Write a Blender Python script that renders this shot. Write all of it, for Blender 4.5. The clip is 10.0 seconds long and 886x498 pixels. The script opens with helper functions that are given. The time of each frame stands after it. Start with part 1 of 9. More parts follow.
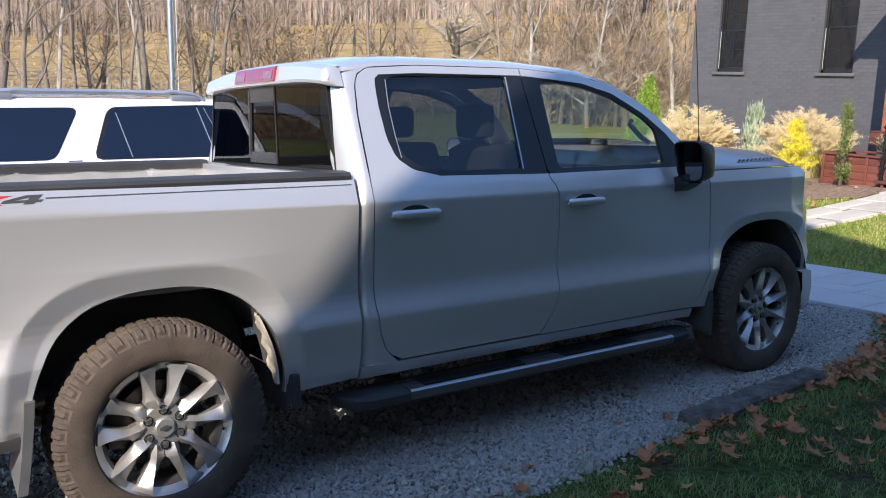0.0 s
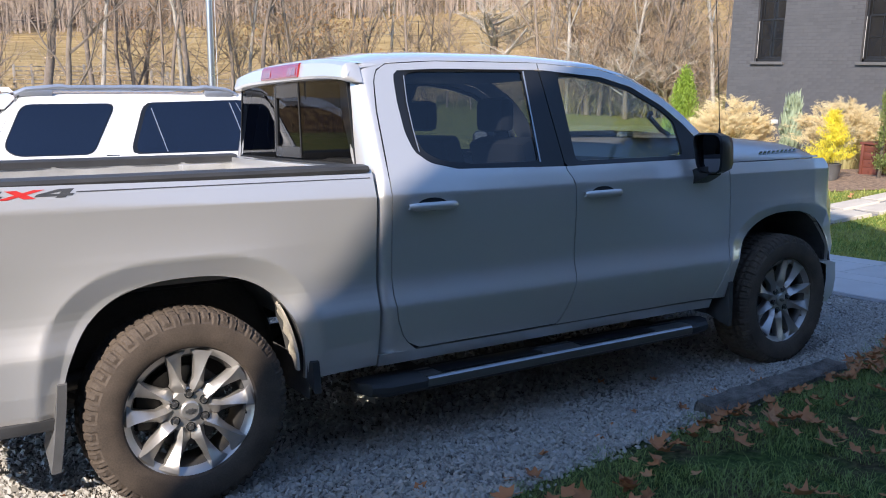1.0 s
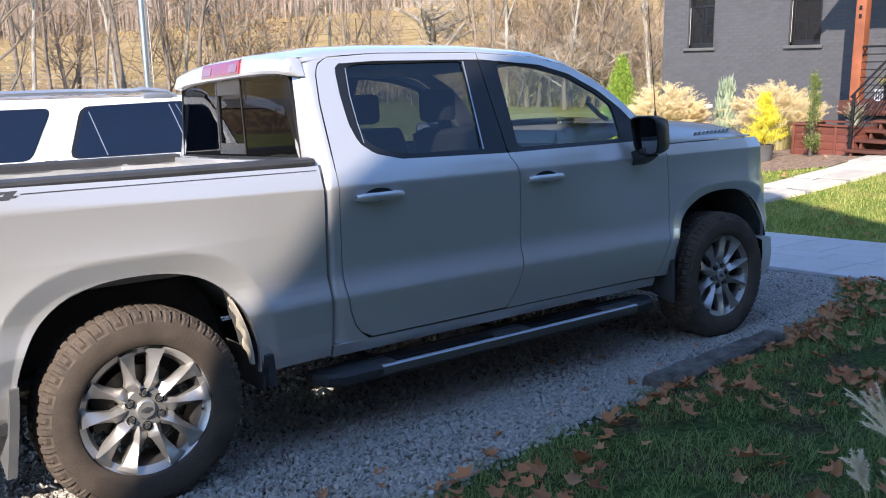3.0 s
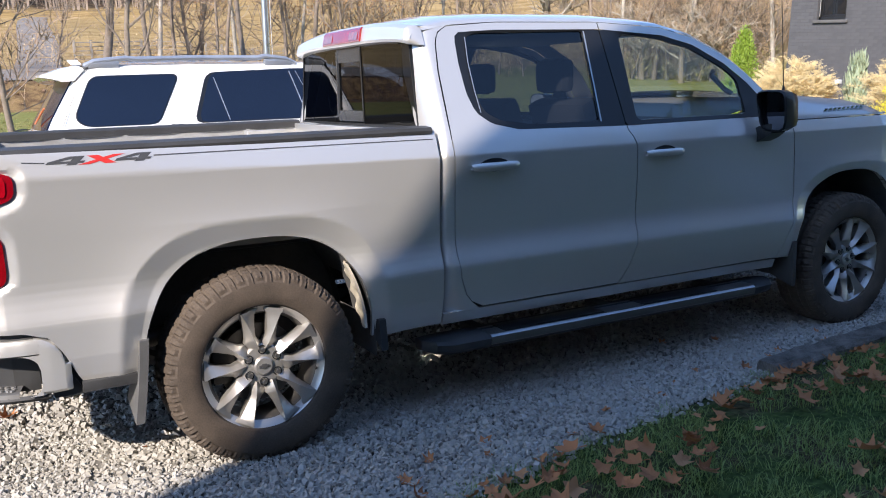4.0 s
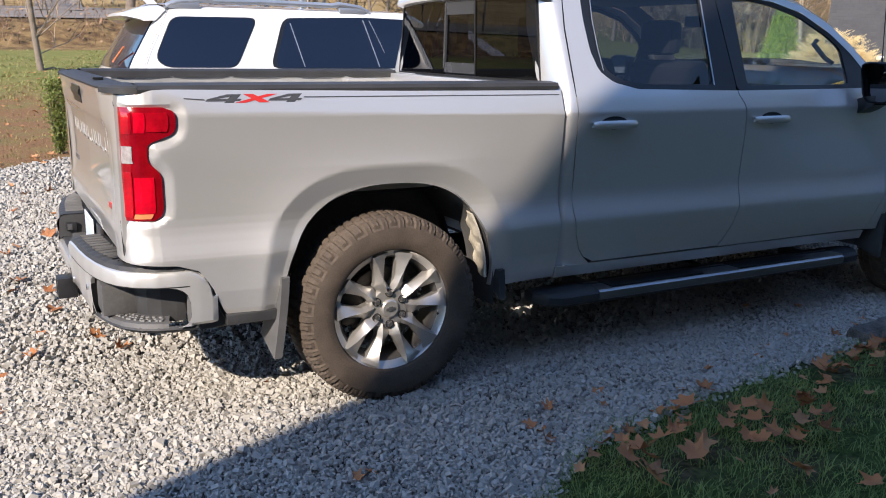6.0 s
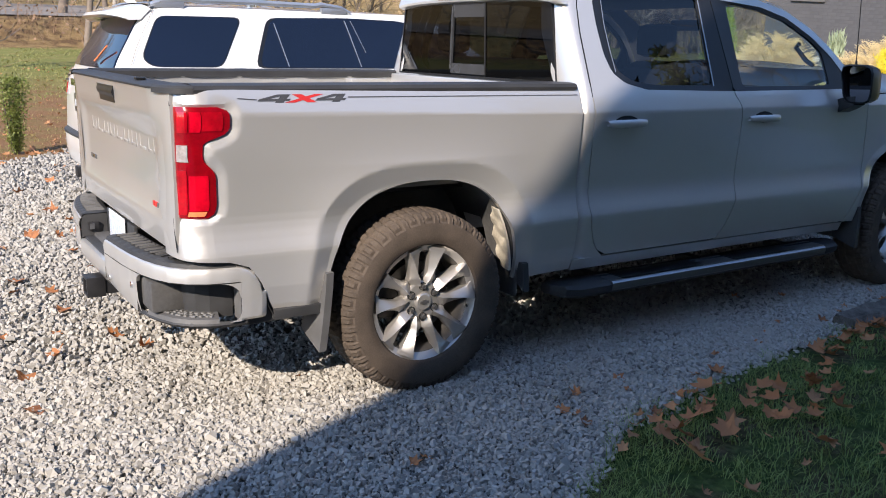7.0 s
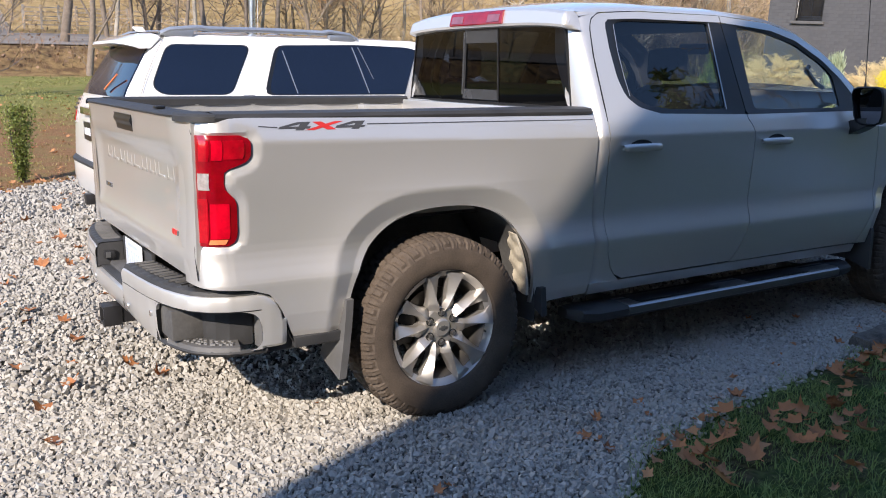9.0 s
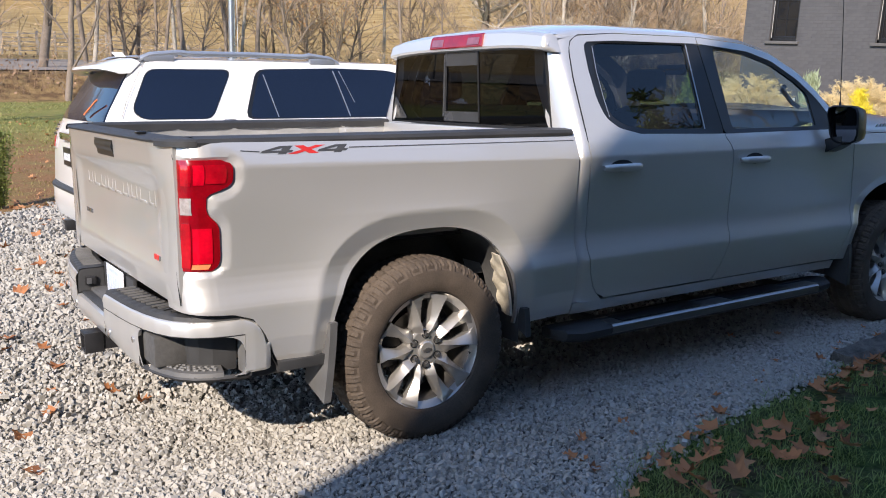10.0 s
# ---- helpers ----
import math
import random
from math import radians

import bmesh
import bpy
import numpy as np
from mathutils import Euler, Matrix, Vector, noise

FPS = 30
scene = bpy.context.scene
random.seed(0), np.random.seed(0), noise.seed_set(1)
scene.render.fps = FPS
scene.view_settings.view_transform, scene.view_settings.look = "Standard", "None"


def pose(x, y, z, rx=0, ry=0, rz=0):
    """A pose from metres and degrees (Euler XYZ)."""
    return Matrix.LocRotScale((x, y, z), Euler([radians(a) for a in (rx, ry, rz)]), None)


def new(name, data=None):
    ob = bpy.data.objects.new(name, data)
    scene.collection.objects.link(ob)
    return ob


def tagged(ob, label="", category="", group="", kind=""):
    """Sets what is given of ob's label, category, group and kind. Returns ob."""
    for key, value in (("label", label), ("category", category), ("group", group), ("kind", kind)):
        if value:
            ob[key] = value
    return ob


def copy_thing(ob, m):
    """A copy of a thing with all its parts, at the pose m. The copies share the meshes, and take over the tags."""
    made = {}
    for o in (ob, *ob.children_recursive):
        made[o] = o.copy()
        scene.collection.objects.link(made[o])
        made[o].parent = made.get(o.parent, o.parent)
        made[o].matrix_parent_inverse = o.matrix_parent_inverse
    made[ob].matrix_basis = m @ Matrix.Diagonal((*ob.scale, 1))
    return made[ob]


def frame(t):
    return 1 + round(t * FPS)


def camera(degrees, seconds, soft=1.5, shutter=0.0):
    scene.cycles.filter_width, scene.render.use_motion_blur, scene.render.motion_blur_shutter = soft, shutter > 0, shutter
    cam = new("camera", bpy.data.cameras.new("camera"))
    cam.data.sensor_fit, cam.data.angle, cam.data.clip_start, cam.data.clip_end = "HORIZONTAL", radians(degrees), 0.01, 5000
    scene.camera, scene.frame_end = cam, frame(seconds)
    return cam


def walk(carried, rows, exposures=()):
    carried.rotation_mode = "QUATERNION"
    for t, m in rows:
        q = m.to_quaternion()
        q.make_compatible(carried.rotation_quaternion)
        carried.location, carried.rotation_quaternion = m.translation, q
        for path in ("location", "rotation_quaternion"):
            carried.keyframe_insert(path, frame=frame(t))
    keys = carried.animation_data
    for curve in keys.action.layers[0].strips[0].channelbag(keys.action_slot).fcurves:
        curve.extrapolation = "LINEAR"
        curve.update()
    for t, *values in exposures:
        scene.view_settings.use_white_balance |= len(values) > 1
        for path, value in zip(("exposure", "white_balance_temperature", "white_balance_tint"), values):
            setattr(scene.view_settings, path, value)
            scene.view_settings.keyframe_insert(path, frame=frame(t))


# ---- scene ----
cam = camera(54.0, 10.0, soft=1.0)
PATH = [
    (0, pose(-0.932, -4.154, 1.833, 78.71, -1.31, -34.73)),
    (0.5, pose(-0.907, -4.247, 1.845, 78.54, -0.55, -30.34)),
    (1, pose(-0.904, -4.298, 1.853, 78.13, -0.83, -32.19)),
    (1.5, pose(-0.899, -4.321, 1.843, 77.78, -1.41, -37.33)),
    (2, pose(-0.908, -4.368, 1.847, 77.94, -1.15, -40.50)),
    (2.5, pose(-0.929, -4.375, 1.848, 77.90, 0.07, -40.02)),
    (3, pose(-0.948, -4.353, 1.827, 77.90, 0.92, -36.10)),
    (3.2, pose(-0.957, -4.350, 1.820, 77.91, 1.43, -33.81)),
    (4.3, pose(-1.007, -4.328, 1.824, 75.75, -0.14, -28.22)),
    (4.5, pose(-1.038, -4.318, 1.816, 75.76, -0.43, -28.00)),
    (5, pose(-1.173, -4.203, 1.819, 75.59, -0.80, -27.55)),
    (5.5, pose(-1.314, -4.140, 1.786, 73.93, -1.50, -27.06)),
    (5.7, pose(-1.381, -4.158, 1.793, 73.60, -1.75, -26.91)),
    (6.8, pose(-1.831, -4.122, 1.805, 73.42, -3.23, -32.64)),
    (7, pose(-1.929, -4.065, 1.802, 73.56, -2.74, -32.36)),
    (7.5, pose(-2.030, -4.011, 1.801, 74.06, -2.60, -31.59)),
    (8, pose(-2.009, -4.008, 1.805, 74.45, -2.52, -31.61)),
    (8.5, pose(-2.005, -4.010, 1.800, 74.75, -2.49, -31.63)),
    (9, pose(-1.994, -4.013, 1.805, 75.12, -2.25, -32.52)),
    (9.5, pose(-1.994, -4.020, 1.808, 75.95, -2.07, -33.92)),
    (10, pose(-2.001, -4.014, 1.809, 76.56, -1.84, -33.84)),
]
walk(cam, PATH, [(0.0, 0.99, 6340.0, 14.0), (1.5, 1.08, 6340.0, 14.0), (2.5, 1.32, 6340.0, 14.0), (3.2, 1.28, 6340.0, 14.0), (4.5, 1.02, 6480.0, 14.0), (7.0, 0.93, 6620.0, 14.0), (10.0, 0.88, 6620.0, 14.0)])

# ---------------------------------------------------------------- light
SUN_DIR = Vector((-1.0, -0.68, 0.84)).normalized()
sun = new("sun", bpy.data.lights.new("sun", "SUN"))
sun.data.energy, sun.data.angle, sun.data.color = 3.9, radians(0.5), (1.0, 0.90, 0.775)
sun.rotation_euler = SUN_DIR.to_track_quat("Z", "Y").to_euler()
world = bpy.data.worlds.new("world")
scene.world = world
world.use_nodes = True
sky = world.node_tree.nodes.new("ShaderNodeTexSky")
sky.sky_type, sky.sun_disc = "NISHITA", False
sky.dust_density, sky.ozone_density = 0.2, 5.0
sky.sun_elevation = math.asin(SUN_DIR.z)
sky.sun_rotation = math.atan2(SUN_DIR.x, SUN_DIR.y)
world.node_tree.links.new(sky.outputs[0], world.node_tree.nodes["Background"].inputs[0])
world.node_tree.nodes["Background"].inputs[1].default_value = 0.15

# ---------------------------------------------------------------- materials
def mat(name, col, rough=0.5, metal=0.0, var=0.15, scale=6.0, fine=70.0, bump=0.0, dist=0.01, coat=0.0,
        rvar=0.1, spec=0.5, col2=None, rand=0.0, trans=0.0, ior=1.45, island=False, backlit=0.0):
    """A principled surface with colour varied at two scales, uneven gloss and fine relief."""
    m = bpy.data.materials.new(name)
    m.use_nodes = True
    nt = m.node_tree
    b = nt.nodes["Principled BSDF"]
    tc = nt.nodes.new("ShaderNodeTexCoord")
    n1, n2 = nt.nodes.new("ShaderNodeTexNoise"), nt.nodes.new("ShaderNodeTexNoise")
    for n, s, d in ((n1, scale, 5), (n2, fine, 3)):
        n.inputs["Scale"].default_value, n.inputs["Detail"].default_value = s, d
        nt.links.new(tc.outputs["Object"], n.inputs["Vector"])
    add = nt.nodes.new("ShaderNodeMath")
    add.operation = "MULTIPLY_ADD"
    add.inputs[1].default_value = 0.45
    nt.links.new(n2.outputs["Fac"], add.inputs[0])
    nt.links.new(n1.outputs["Fac"], add.inputs[2])
    fac = add.outputs[0]
    if rand:
        src = nt.nodes.new("ShaderNodeNewGeometry" if island else "ShaderNodeObjectInfo")
        r = nt.nodes.new("ShaderNodeMath")
        r.operation = "MULTIPLY_ADD"
        r.inputs[1].default_value = rand
        nt.links.new(src.outputs["Random Per Island" if island else "Random"], r.inputs[0])
        nt.links.new(fac, r.inputs[2])
        fac = r.outputs[0]
    ramp = nt.nodes.new("ShaderNodeValToRGB")
    lo = [c * (1 - var) for c in col]
    hi = col2 if col2 else [min(1.0, c * (1 + var)) for c in col]
    e = ramp.color_ramp.elements
    e[0].position, e[0].color = 0.42, (*lo, 1)
    e[1].position, e[1].color = 1.02 + rand * 0.8, (*hi, 1)
    nt.links.new(fac, ramp.inputs[0])
    nt.links.new(ramp.outputs[0], b.inputs["Base Color"])
    mr = nt.nodes.new("ShaderNodeMapRange")
    mr.inputs["To Min"].default_value = max(0.0, rough - rvar)
    mr.inputs["To Max"].default_value = min(1.0, rough + rvar)
    nt.links.new(n1.outputs["Fac"], mr.inputs["Value"])
    nt.links.new(mr.outputs[0], b.inputs["Roughness"])
    b.inputs["Metallic"].default_value = metal
    b.inputs["Specular IOR Level"].default_value = spec
    b.inputs["Coat Weight"].default_value = coat
    b.inputs["Coat Roughness"].default_value = 0.03
    if trans:
        b.inputs["Transmission Weight"].default_value, b.inputs["IOR"].default_value = trans, ior
    if backlit:
        tr = nt.nodes.new("ShaderNodeBsdfTranslucent")
        mx = nt.nodes.new("ShaderNodeMixShader")
        mx.inputs[0].default_value = backlit
        nt.links.new(ramp.outputs[0], tr.inputs["Color"])
        nt.links.new(b.outputs[0], mx.inputs[1])
        nt.links.new(tr.outputs[0], mx.inputs[2])
        nt.links.new(mx.outputs[0], nt.nodes["Material Output"].inputs["Surface"])
    if bump:
        bp = nt.nodes.new("ShaderNodeBump")
        bp.inputs["Strength"].default_value, bp.inputs["Distance"].default_value = bump, dist
        nt.links.new(n2.outputs["Fac"], bp.inputs["Height"])
        nt.links.new(bp.outputs[0], b.inputs["Normal"])
    return m


def glass(name, tint, rough=0.0, gloss=0.045):
    """Thin tinted car glass: a clear gloss over a see-through tint."""
    m = bpy.data.materials.new(name)
    m.use_nodes = True
    nt = m.node_tree
    tr, gl = nt.nodes.new("ShaderNodeBsdfTransparent"), nt.nodes.new("ShaderNodeBsdfGlossy")
    fr, mx = nt.nodes.new("ShaderNodeLayerWeight"), nt.nodes.new("ShaderNodeMixShader")
    pw, ma = nt.nodes.new("ShaderNodeMath"), nt.nodes.new("ShaderNodeMath")
    pw.operation, ma.operation = "POWER", "MULTIPLY_ADD"
    pw.inputs[1].default_value, ma.inputs[1].default_value, ma.inputs[2].default_value = 5.0, 0.85, gloss
    tr.inputs[0].default_value = (*tint, 1)
    gl.inputs["Roughness"].default_value = rough
    fr.inputs["Blend"].default_value = 0.5
    nt.links.new(fr.outputs["Facing"], pw.inputs[0])
    nt.links.new(pw.outputs[0], ma.inputs[0])
    nt.links.new(ma.outputs[0], mx.inputs[0])
    nt.links.new(tr.outputs[0], mx.inputs[1])
    nt.links.new(gl.outputs[0], mx.inputs[2])
    nt.links.new(mx.outputs[0], nt.nodes["Material Output"].inputs["Surface"])
    return m


M = {}
M["silver"] = mat("silver_paint", (0.68, 0.672, 0.655), 0.345, 0.56, 0.03, 1.2, 900, coat=1.0, rvar=0.03)
M["black_trim"] = mat("black_trim", (0.012, 0.013, 0.015), 0.32, 0, 0.2, 5, 300, rvar=0.08)
M["black_plastic"] = mat("black_plastic", (0.035, 0.036, 0.038), 0.62, 0, 0.25, 9, 400, 0.15, 0.002)
M["grey_plastic"] = mat("grey_plastic", (0.10, 0.10, 0.10), 0.6, 0, 0.2, 9, 300, 0.1, 0.002)
M["step_grey"] = mat("step_grey", (0.15, 0.15, 0.148), 0.6, 0, 0.2, 9, 300, 0.1, 0.002)
M["hitch"] = mat("hitch_paint", (0.018, 0.018, 0.02), 0.45, 0, 0.3, 9, 70)
M["under"] = mat("underbody", (0.085, 0.084, 0.083), 0.8, 0, 0.35, 7, 60, 0.3, 0.004)
M["frame_rust"] = mat("frame_metal", (0.045, 0.042, 0.04), 0.65, 0.3, 0.4, 8, 60)
M["tyre"] = mat("tyre_rubber", (0.070, 0.056, 0.046), 0.85, 0, 0.3, 7, 160, 0.2, 0.002, spec=0.25, col2=(0.125, 0.098, 0.076))
M["alloy"] = mat("alloy", (0.52, 0.50, 0.47), 0.37, 0.74, 0.06, 10, 300, rvar=0.05)
M["alloy_dark"] = mat("alloy_grey", (0.20, 0.20, 0.20), 0.4, 0.8, 0.1, 10, 200)
M["barrel"] = mat("wheel_barrel", (0.13, 0.125, 0.12), 0.5, 0.7, 0.15, 10, 200)
M["rotor"] = mat("brake_steel", (0.16, 0.15, 0.14), 0.45, 0.8, 0.2, 12, 80)
M["chrome"] = mat("chrome", (0.75, 0.76, 0.78), 0.09, 1.0, 0.03, 9, 100, rvar=0.04)
M["red_lens"] = mat("red_lens", (0.36, 0.001, 0.008), 0.12, 0, 0.4, 14, 60, coat=1.0, rvar=0.04, col2=(0.56, 0.003, 0.014))
M["red_bright"] = mat("red_lens_bright", (0.58, 0.001, 0.014), 0.14, 0, 0.35, 14, 60, coat=1.0, rvar=0.04, col2=(0.76, 0.002, 0.022))
M["red_dark"] = mat("red_lens_deep", (0.24, 0.001, 0.006), 0.12, 0, 0.3, 14, 90, coat=1.0, rvar=0.04)
M["cargo_lens"] = mat("cargo_lens", (0.22, 0.07, 0.09), 0.2, 0, 0.2, 20, 90, coat=1.0)
M["amber"] = mat("amber_reflector", (0.85, 0.25, 0.10), 0.25, 0, 0.15, 30, 90, coat=0.6)
M["clear_lens"] = mat("clear_lens", (0.55, 0.50, 0.49), 0.12, 0.4, 0.35, 45, 120, coat=1.0)
M["decal_grey"] = mat("decal_grey", (0.06, 0.062, 0.066), 0.4, 0, 0.1, 20, 100)
M["decal_red"] = mat("decal_red", (0.55, 0.03, 0.025), 0.4, 0, 0.1, 20, 100)
M["beige"] = mat("bare_liner", (0.55, 0.50, 0.40), 0.65, 0, 0.25, 14, 90, 0.3, 0.006)
M["seat"] = mat("dark_cloth", (0.035, 0.036, 0.038), 0.8, 0, 0.2, 12, 300, 0.2, 0.002)
M["dash"] = mat("dash_plastic", (0.10, 0.10, 0.105), 0.6, 0, 0.15, 9, 300)
M["plate"] = mat("plate_white", (0.72, 0.75, 0.80), 0.35, 0, 0.08, 20, 90)
M["plate_ink"] = mat("plate_ink", (0.50, 0.57, 0.68), 0.45, 0, 0.1, 20, 90)
M["mirror_glass"] = mat("mirror", (0.22, 0.23, 0.25), 0.02, 1.0, 0.01, 3, 50, rvar=0.01)
M["bedliner"] = mat("bed_grey", (0.42, 0.42, 0.41), 0.5, 0.2, 0.15, 7, 120, 0.1, 0.003)
M["white_paint"] = mat("white_paint", (0.80, 0.80, 0.79), 0.30, 0, 0.03, 2, 300, coat=1.0, rvar=0.04)
M["roof_rack"] = mat("rack_silver", (0.48, 0.50, 0.53), 0.38, 0.7, 0.06, 9, 200)
M["suv_glass"] = mat("suv_privacy_glass", (0.006, 0.010, 0.024), 0.03, 0, 0.1, 3, 50, rvar=0.01, spec=0.6)
GLASS_FRONT = glass("window_glass_light", (0.78, 0.84, 0.80), gloss=0.085)
GLASS_REAR = glass("window_glass_privacy", (0.22, 0.25, 0.29), gloss=0.085)
GLASS_DARK = glass("window_glass_dark", (0.13, 0.15, 0.18), gloss=0.05)


# ---------------------------------------------------------------- mesh helpers
def part(name, bm, material, parent=None, label="", angle=35, smooth=True):
    """Links a bmesh as one mesh object under a thing or a part."""
    me = bpy.data.meshes.new(name)
    bmesh.ops.recalc_face_normals(bm, faces=bm.faces)
    bm.to_mesh(me)
    bm.free()
    if smooth:
        me.polygons.foreach_set("use_smooth", [True] * len(me.polygons))
        me.set_sharp_from_angle(angle=radians(angle))
    for m in (material if isinstance(material, (list, tuple)) else [material]):
        me.materials.append(m)
    ob = new(name, me)
    ob.parent = parent
    if label:
        ob["label"] = label
    return ob


def thing(name, label, category, m=None, group="", kind=""):
    ob = new(name)
    if m is not None:
        ob.matrix_world = m
    return tagged(ob, label, category, group, kind)


def add_box(bm, x0, x1, y0, y1, z0, z1, bevel=0.0, m=None, mi=0):
    r = bmesh.ops.create_cube(bm, size=1)
    vs = r["verts"]
    for v in vs:
        v.co = Vector(((x0 + x1) / 2 + v.co.x * (x1 - x0), (y0 + y1) / 2 + v.co.y * (y1 - y0), (z0 + z1) / 2 + v.co.z * (z1 - z0)))
    fs = {f for v in vs for f in v.link_faces}
    if bevel:
        es = list({e for v in vs for e in v.link_edges})
        r = bmesh.ops.bevel(bm, geom=es, offset=bevel, segments=2, affect="EDGES", profile=0.6)
        vs = [v for v in {v for f in list(r["faces"]) + [f for f in fs if f.is_valid] for v in f.verts}]
        fs = {f for v in vs for f in v.link_faces}
    for f in fs:
        f.material_index = mi
    if m is not None:
        bmesh.ops.transform(bm, matrix=m, verts=vs)
    return vs


def boxed(name, dims, material, parent=None, bevel=0.004, label="", m=None):
    bm = bmesh.new()
    add_box(bm, *dims, bevel=bevel, m=m)
    return part(name, bm, material, parent, label)


def add_tube(bm, pts, r, seg=8, r1=None, cap=True, mi=0):
    """A tapered tube along points."""
    pts = [Vector(p) for p in pts]
    rings, n = [], len(pts)
    side = None
    for i, p in enumerate(pts):
        d = (pts[min(i + 1, n - 1)] - pts[max(i - 1, 0)]).normalized()
        if side is None:
            side = d.orthogonal().normalized()
        side = (side - d * side.dot(d)).normalized()
        up = d.cross(side)
        k = i / max(1, n - 1)
        rr = r if r1 is None else r + (r1 - r) * k
        rings.append([bm.verts.new(p + (side * math.cos(a) + up * math.sin(a)) * rr) for a in [2 * math.pi * j / seg for j in range(seg)]])
    for a, b in zip(rings, rings[1:]):
        for j in range(seg):
            f = bm.faces.new((a[j], a[(j + 1) % seg], b[(j + 1) % seg], b[j]))
            f.material_index = mi
    if cap:
        for ring in (rings[0][::-1], rings[-1]):
            bm.faces.new(ring).material_index = mi
    return rings


def tube(name, pts, r, material, parent=None, seg=8, r1=None, label=""):
    bm = bmesh.new()
    add_tube(bm, pts, r, seg, r1)
    return part(name, bm, material, parent, label, angle=50)


def revolve(bm, prof, seg=64, a0=0.0, axis="Y", bumpf=None, close=True, mi=0):
    """Turns a profile of (radius, offset along the axis) round the axis."""
    rings = []
    for i in range(seg):
        a = a0 + 2 * math.pi * i / seg
        ring = []
        for j, (r, h) in enumerate(prof):
            if bumpf:
                r, h = bumpf(a, j, r, h)
            ring.append(bm.verts.new((r * math.cos(a), h, r * math.sin(a)) if axis == "Y" else (r * math.cos(a), r * math.sin(a), h)))
        rings.append(ring)
    for i in range(seg):
        a, b = rings[i], rings[(i + 1) % seg]
        for j in range(len(prof) - 1):
            bm.faces.new((a[j], b[j], b[j + 1], a[j + 1])).material_index = mi
    return rings


def grid(bm, P):
    """A sheet of quads over a table of points; quads that have shrunk to nothing are left out."""
    vs = [[bm.verts.new(p) for p in row] for row in P]
    for a, b in zip(vs, vs[1:]):
        for j in range(len(a) - 1):
            q = (a[j], b[j], b[j + 1], a[j + 1])
            if (q[0].co - q[3].co).length + (q[1].co - q[2].co).length > 1e-4 and (q[0].co - q[1].co).length + (q[2].co - q[3].co).length > 1e-4:
                bm.faces.new(q)
    bmesh.ops.remove_doubles(bm, verts=bm.verts, dist=0.0004)
    loose = [v for v in bm.verts if not v.link_faces]
    bmesh.ops.delete(bm, geom=loose, context="VERTS")
    return bm


def lip(bm, step):
    """Turns the open edge of a sheet inwards by a step, for thickness."""
    edges = [e for e in bm.edges if len(e.link_faces) == 1]
    r = bmesh.ops.extrude_edge_only(bm, edges=edges)
    bmesh.ops.translate(bm, vec=step, verts=[g for g in r["geom"] if isinstance(g, bmesh.types.BMVert)])


def resample(poly, n, closed=False):
    p = [np.array(q, float) for q in poly] + ([np.array(poly[0], float)] if closed else [])
    d = np.r_[0, np.cumsum([np.linalg.norm(b - a) for a, b in zip(p, p[1:])])]
    t = np.linspace(0, d[-1], n + 1)[:-1] if closed else np.linspace(0, d[-1], n)
    p = np.array(p)
    return np.array([np.interp(t, d, p[:, k]) for k in range(p.shape[1])]).T


def rounded(poly, r, seg=5):
    """A closed outline with its corners rounded to about r."""
    out = []
    n = len(poly)
    for i in range(n):
        p, a, b = (np.array(poly[k % n], float) for k in (i, i - 1, i + 1))
        u, v = a - p, b - p
        ra, rb = min(r, np.linalg.norm(u) * 0.45), min(r, np.linalg.norm(v) * 0.45)
        s, e = p + u / np.linalg.norm(u) * ra, p + v / np.linalg.norm(v) * rb
        for t in np.linspace(0, 1, seg):
            out.append(tuple((1 - t) ** 2 * s + 2 * t * (1 - t) * p + t * t * e))
    return out


# ---------------------------------------------------------------- pickup truck
# Its own axes: x ahead from the rear axle, y to its left, z up from the gravel it stands on.
TILT = Matrix(((0.999965, -0.000522, 0.008367), (0.0, 0.998059, 0.062279), (-0.008383, -0.062277, 0.998024))).to_4x4()
SIDE_Z = (0.40, 0.46, 0.50, 0.58, 0.66, 0.705, 0.722, 0.737, 0.775, 0.81, 0.84, 0.87, 1.00, 1.12, 1.228, 1.246, 1.30, 1.345, 2.345)
SIDE_W = (0.93, 0.955, 0.970, 0.990, 1.000, 1.0050, 1.0052, 1.0015, 0.9885, 0.9785, 0.9738, 0.9732, 0.9815, 0.9915, 0.999, 0.993, 0.973, 0.953, 0.493)
ROWS = [0.40, 0.43, 0.46, 0.48, 0.50, 0.54, 0.58, 0.62, 0.66, 0.69, 0.705, 0.714, 0.722, 0.729, 0.737, 0.757, 0.775, 0.785, 0.80, 0.82, 0.84] + [0.87 + 0.03 * i for i in range(12)] + [1.215, 1.228, 1.237, 1.246, 1.258, 1.27, 1.285, 1.30, 1.315, 1.33, 1.345, 1.36]
ROWS = sorted(set([round(z, 3) for z in ROWS] + [round(0.84 + 0.015 * i, 3) for i in range(10)]))
AXLE = 3.745
FINE = sorted(set(ROWS + [round(0.46 + 0.011 * i, 3) for i in range(72)]))


def arch_radius(x, z, cx, a, b, n):
    return (abs((x - cx) / a) ** n + (max(z - 0.41, 0) / b) ** n) ** (1 / n)


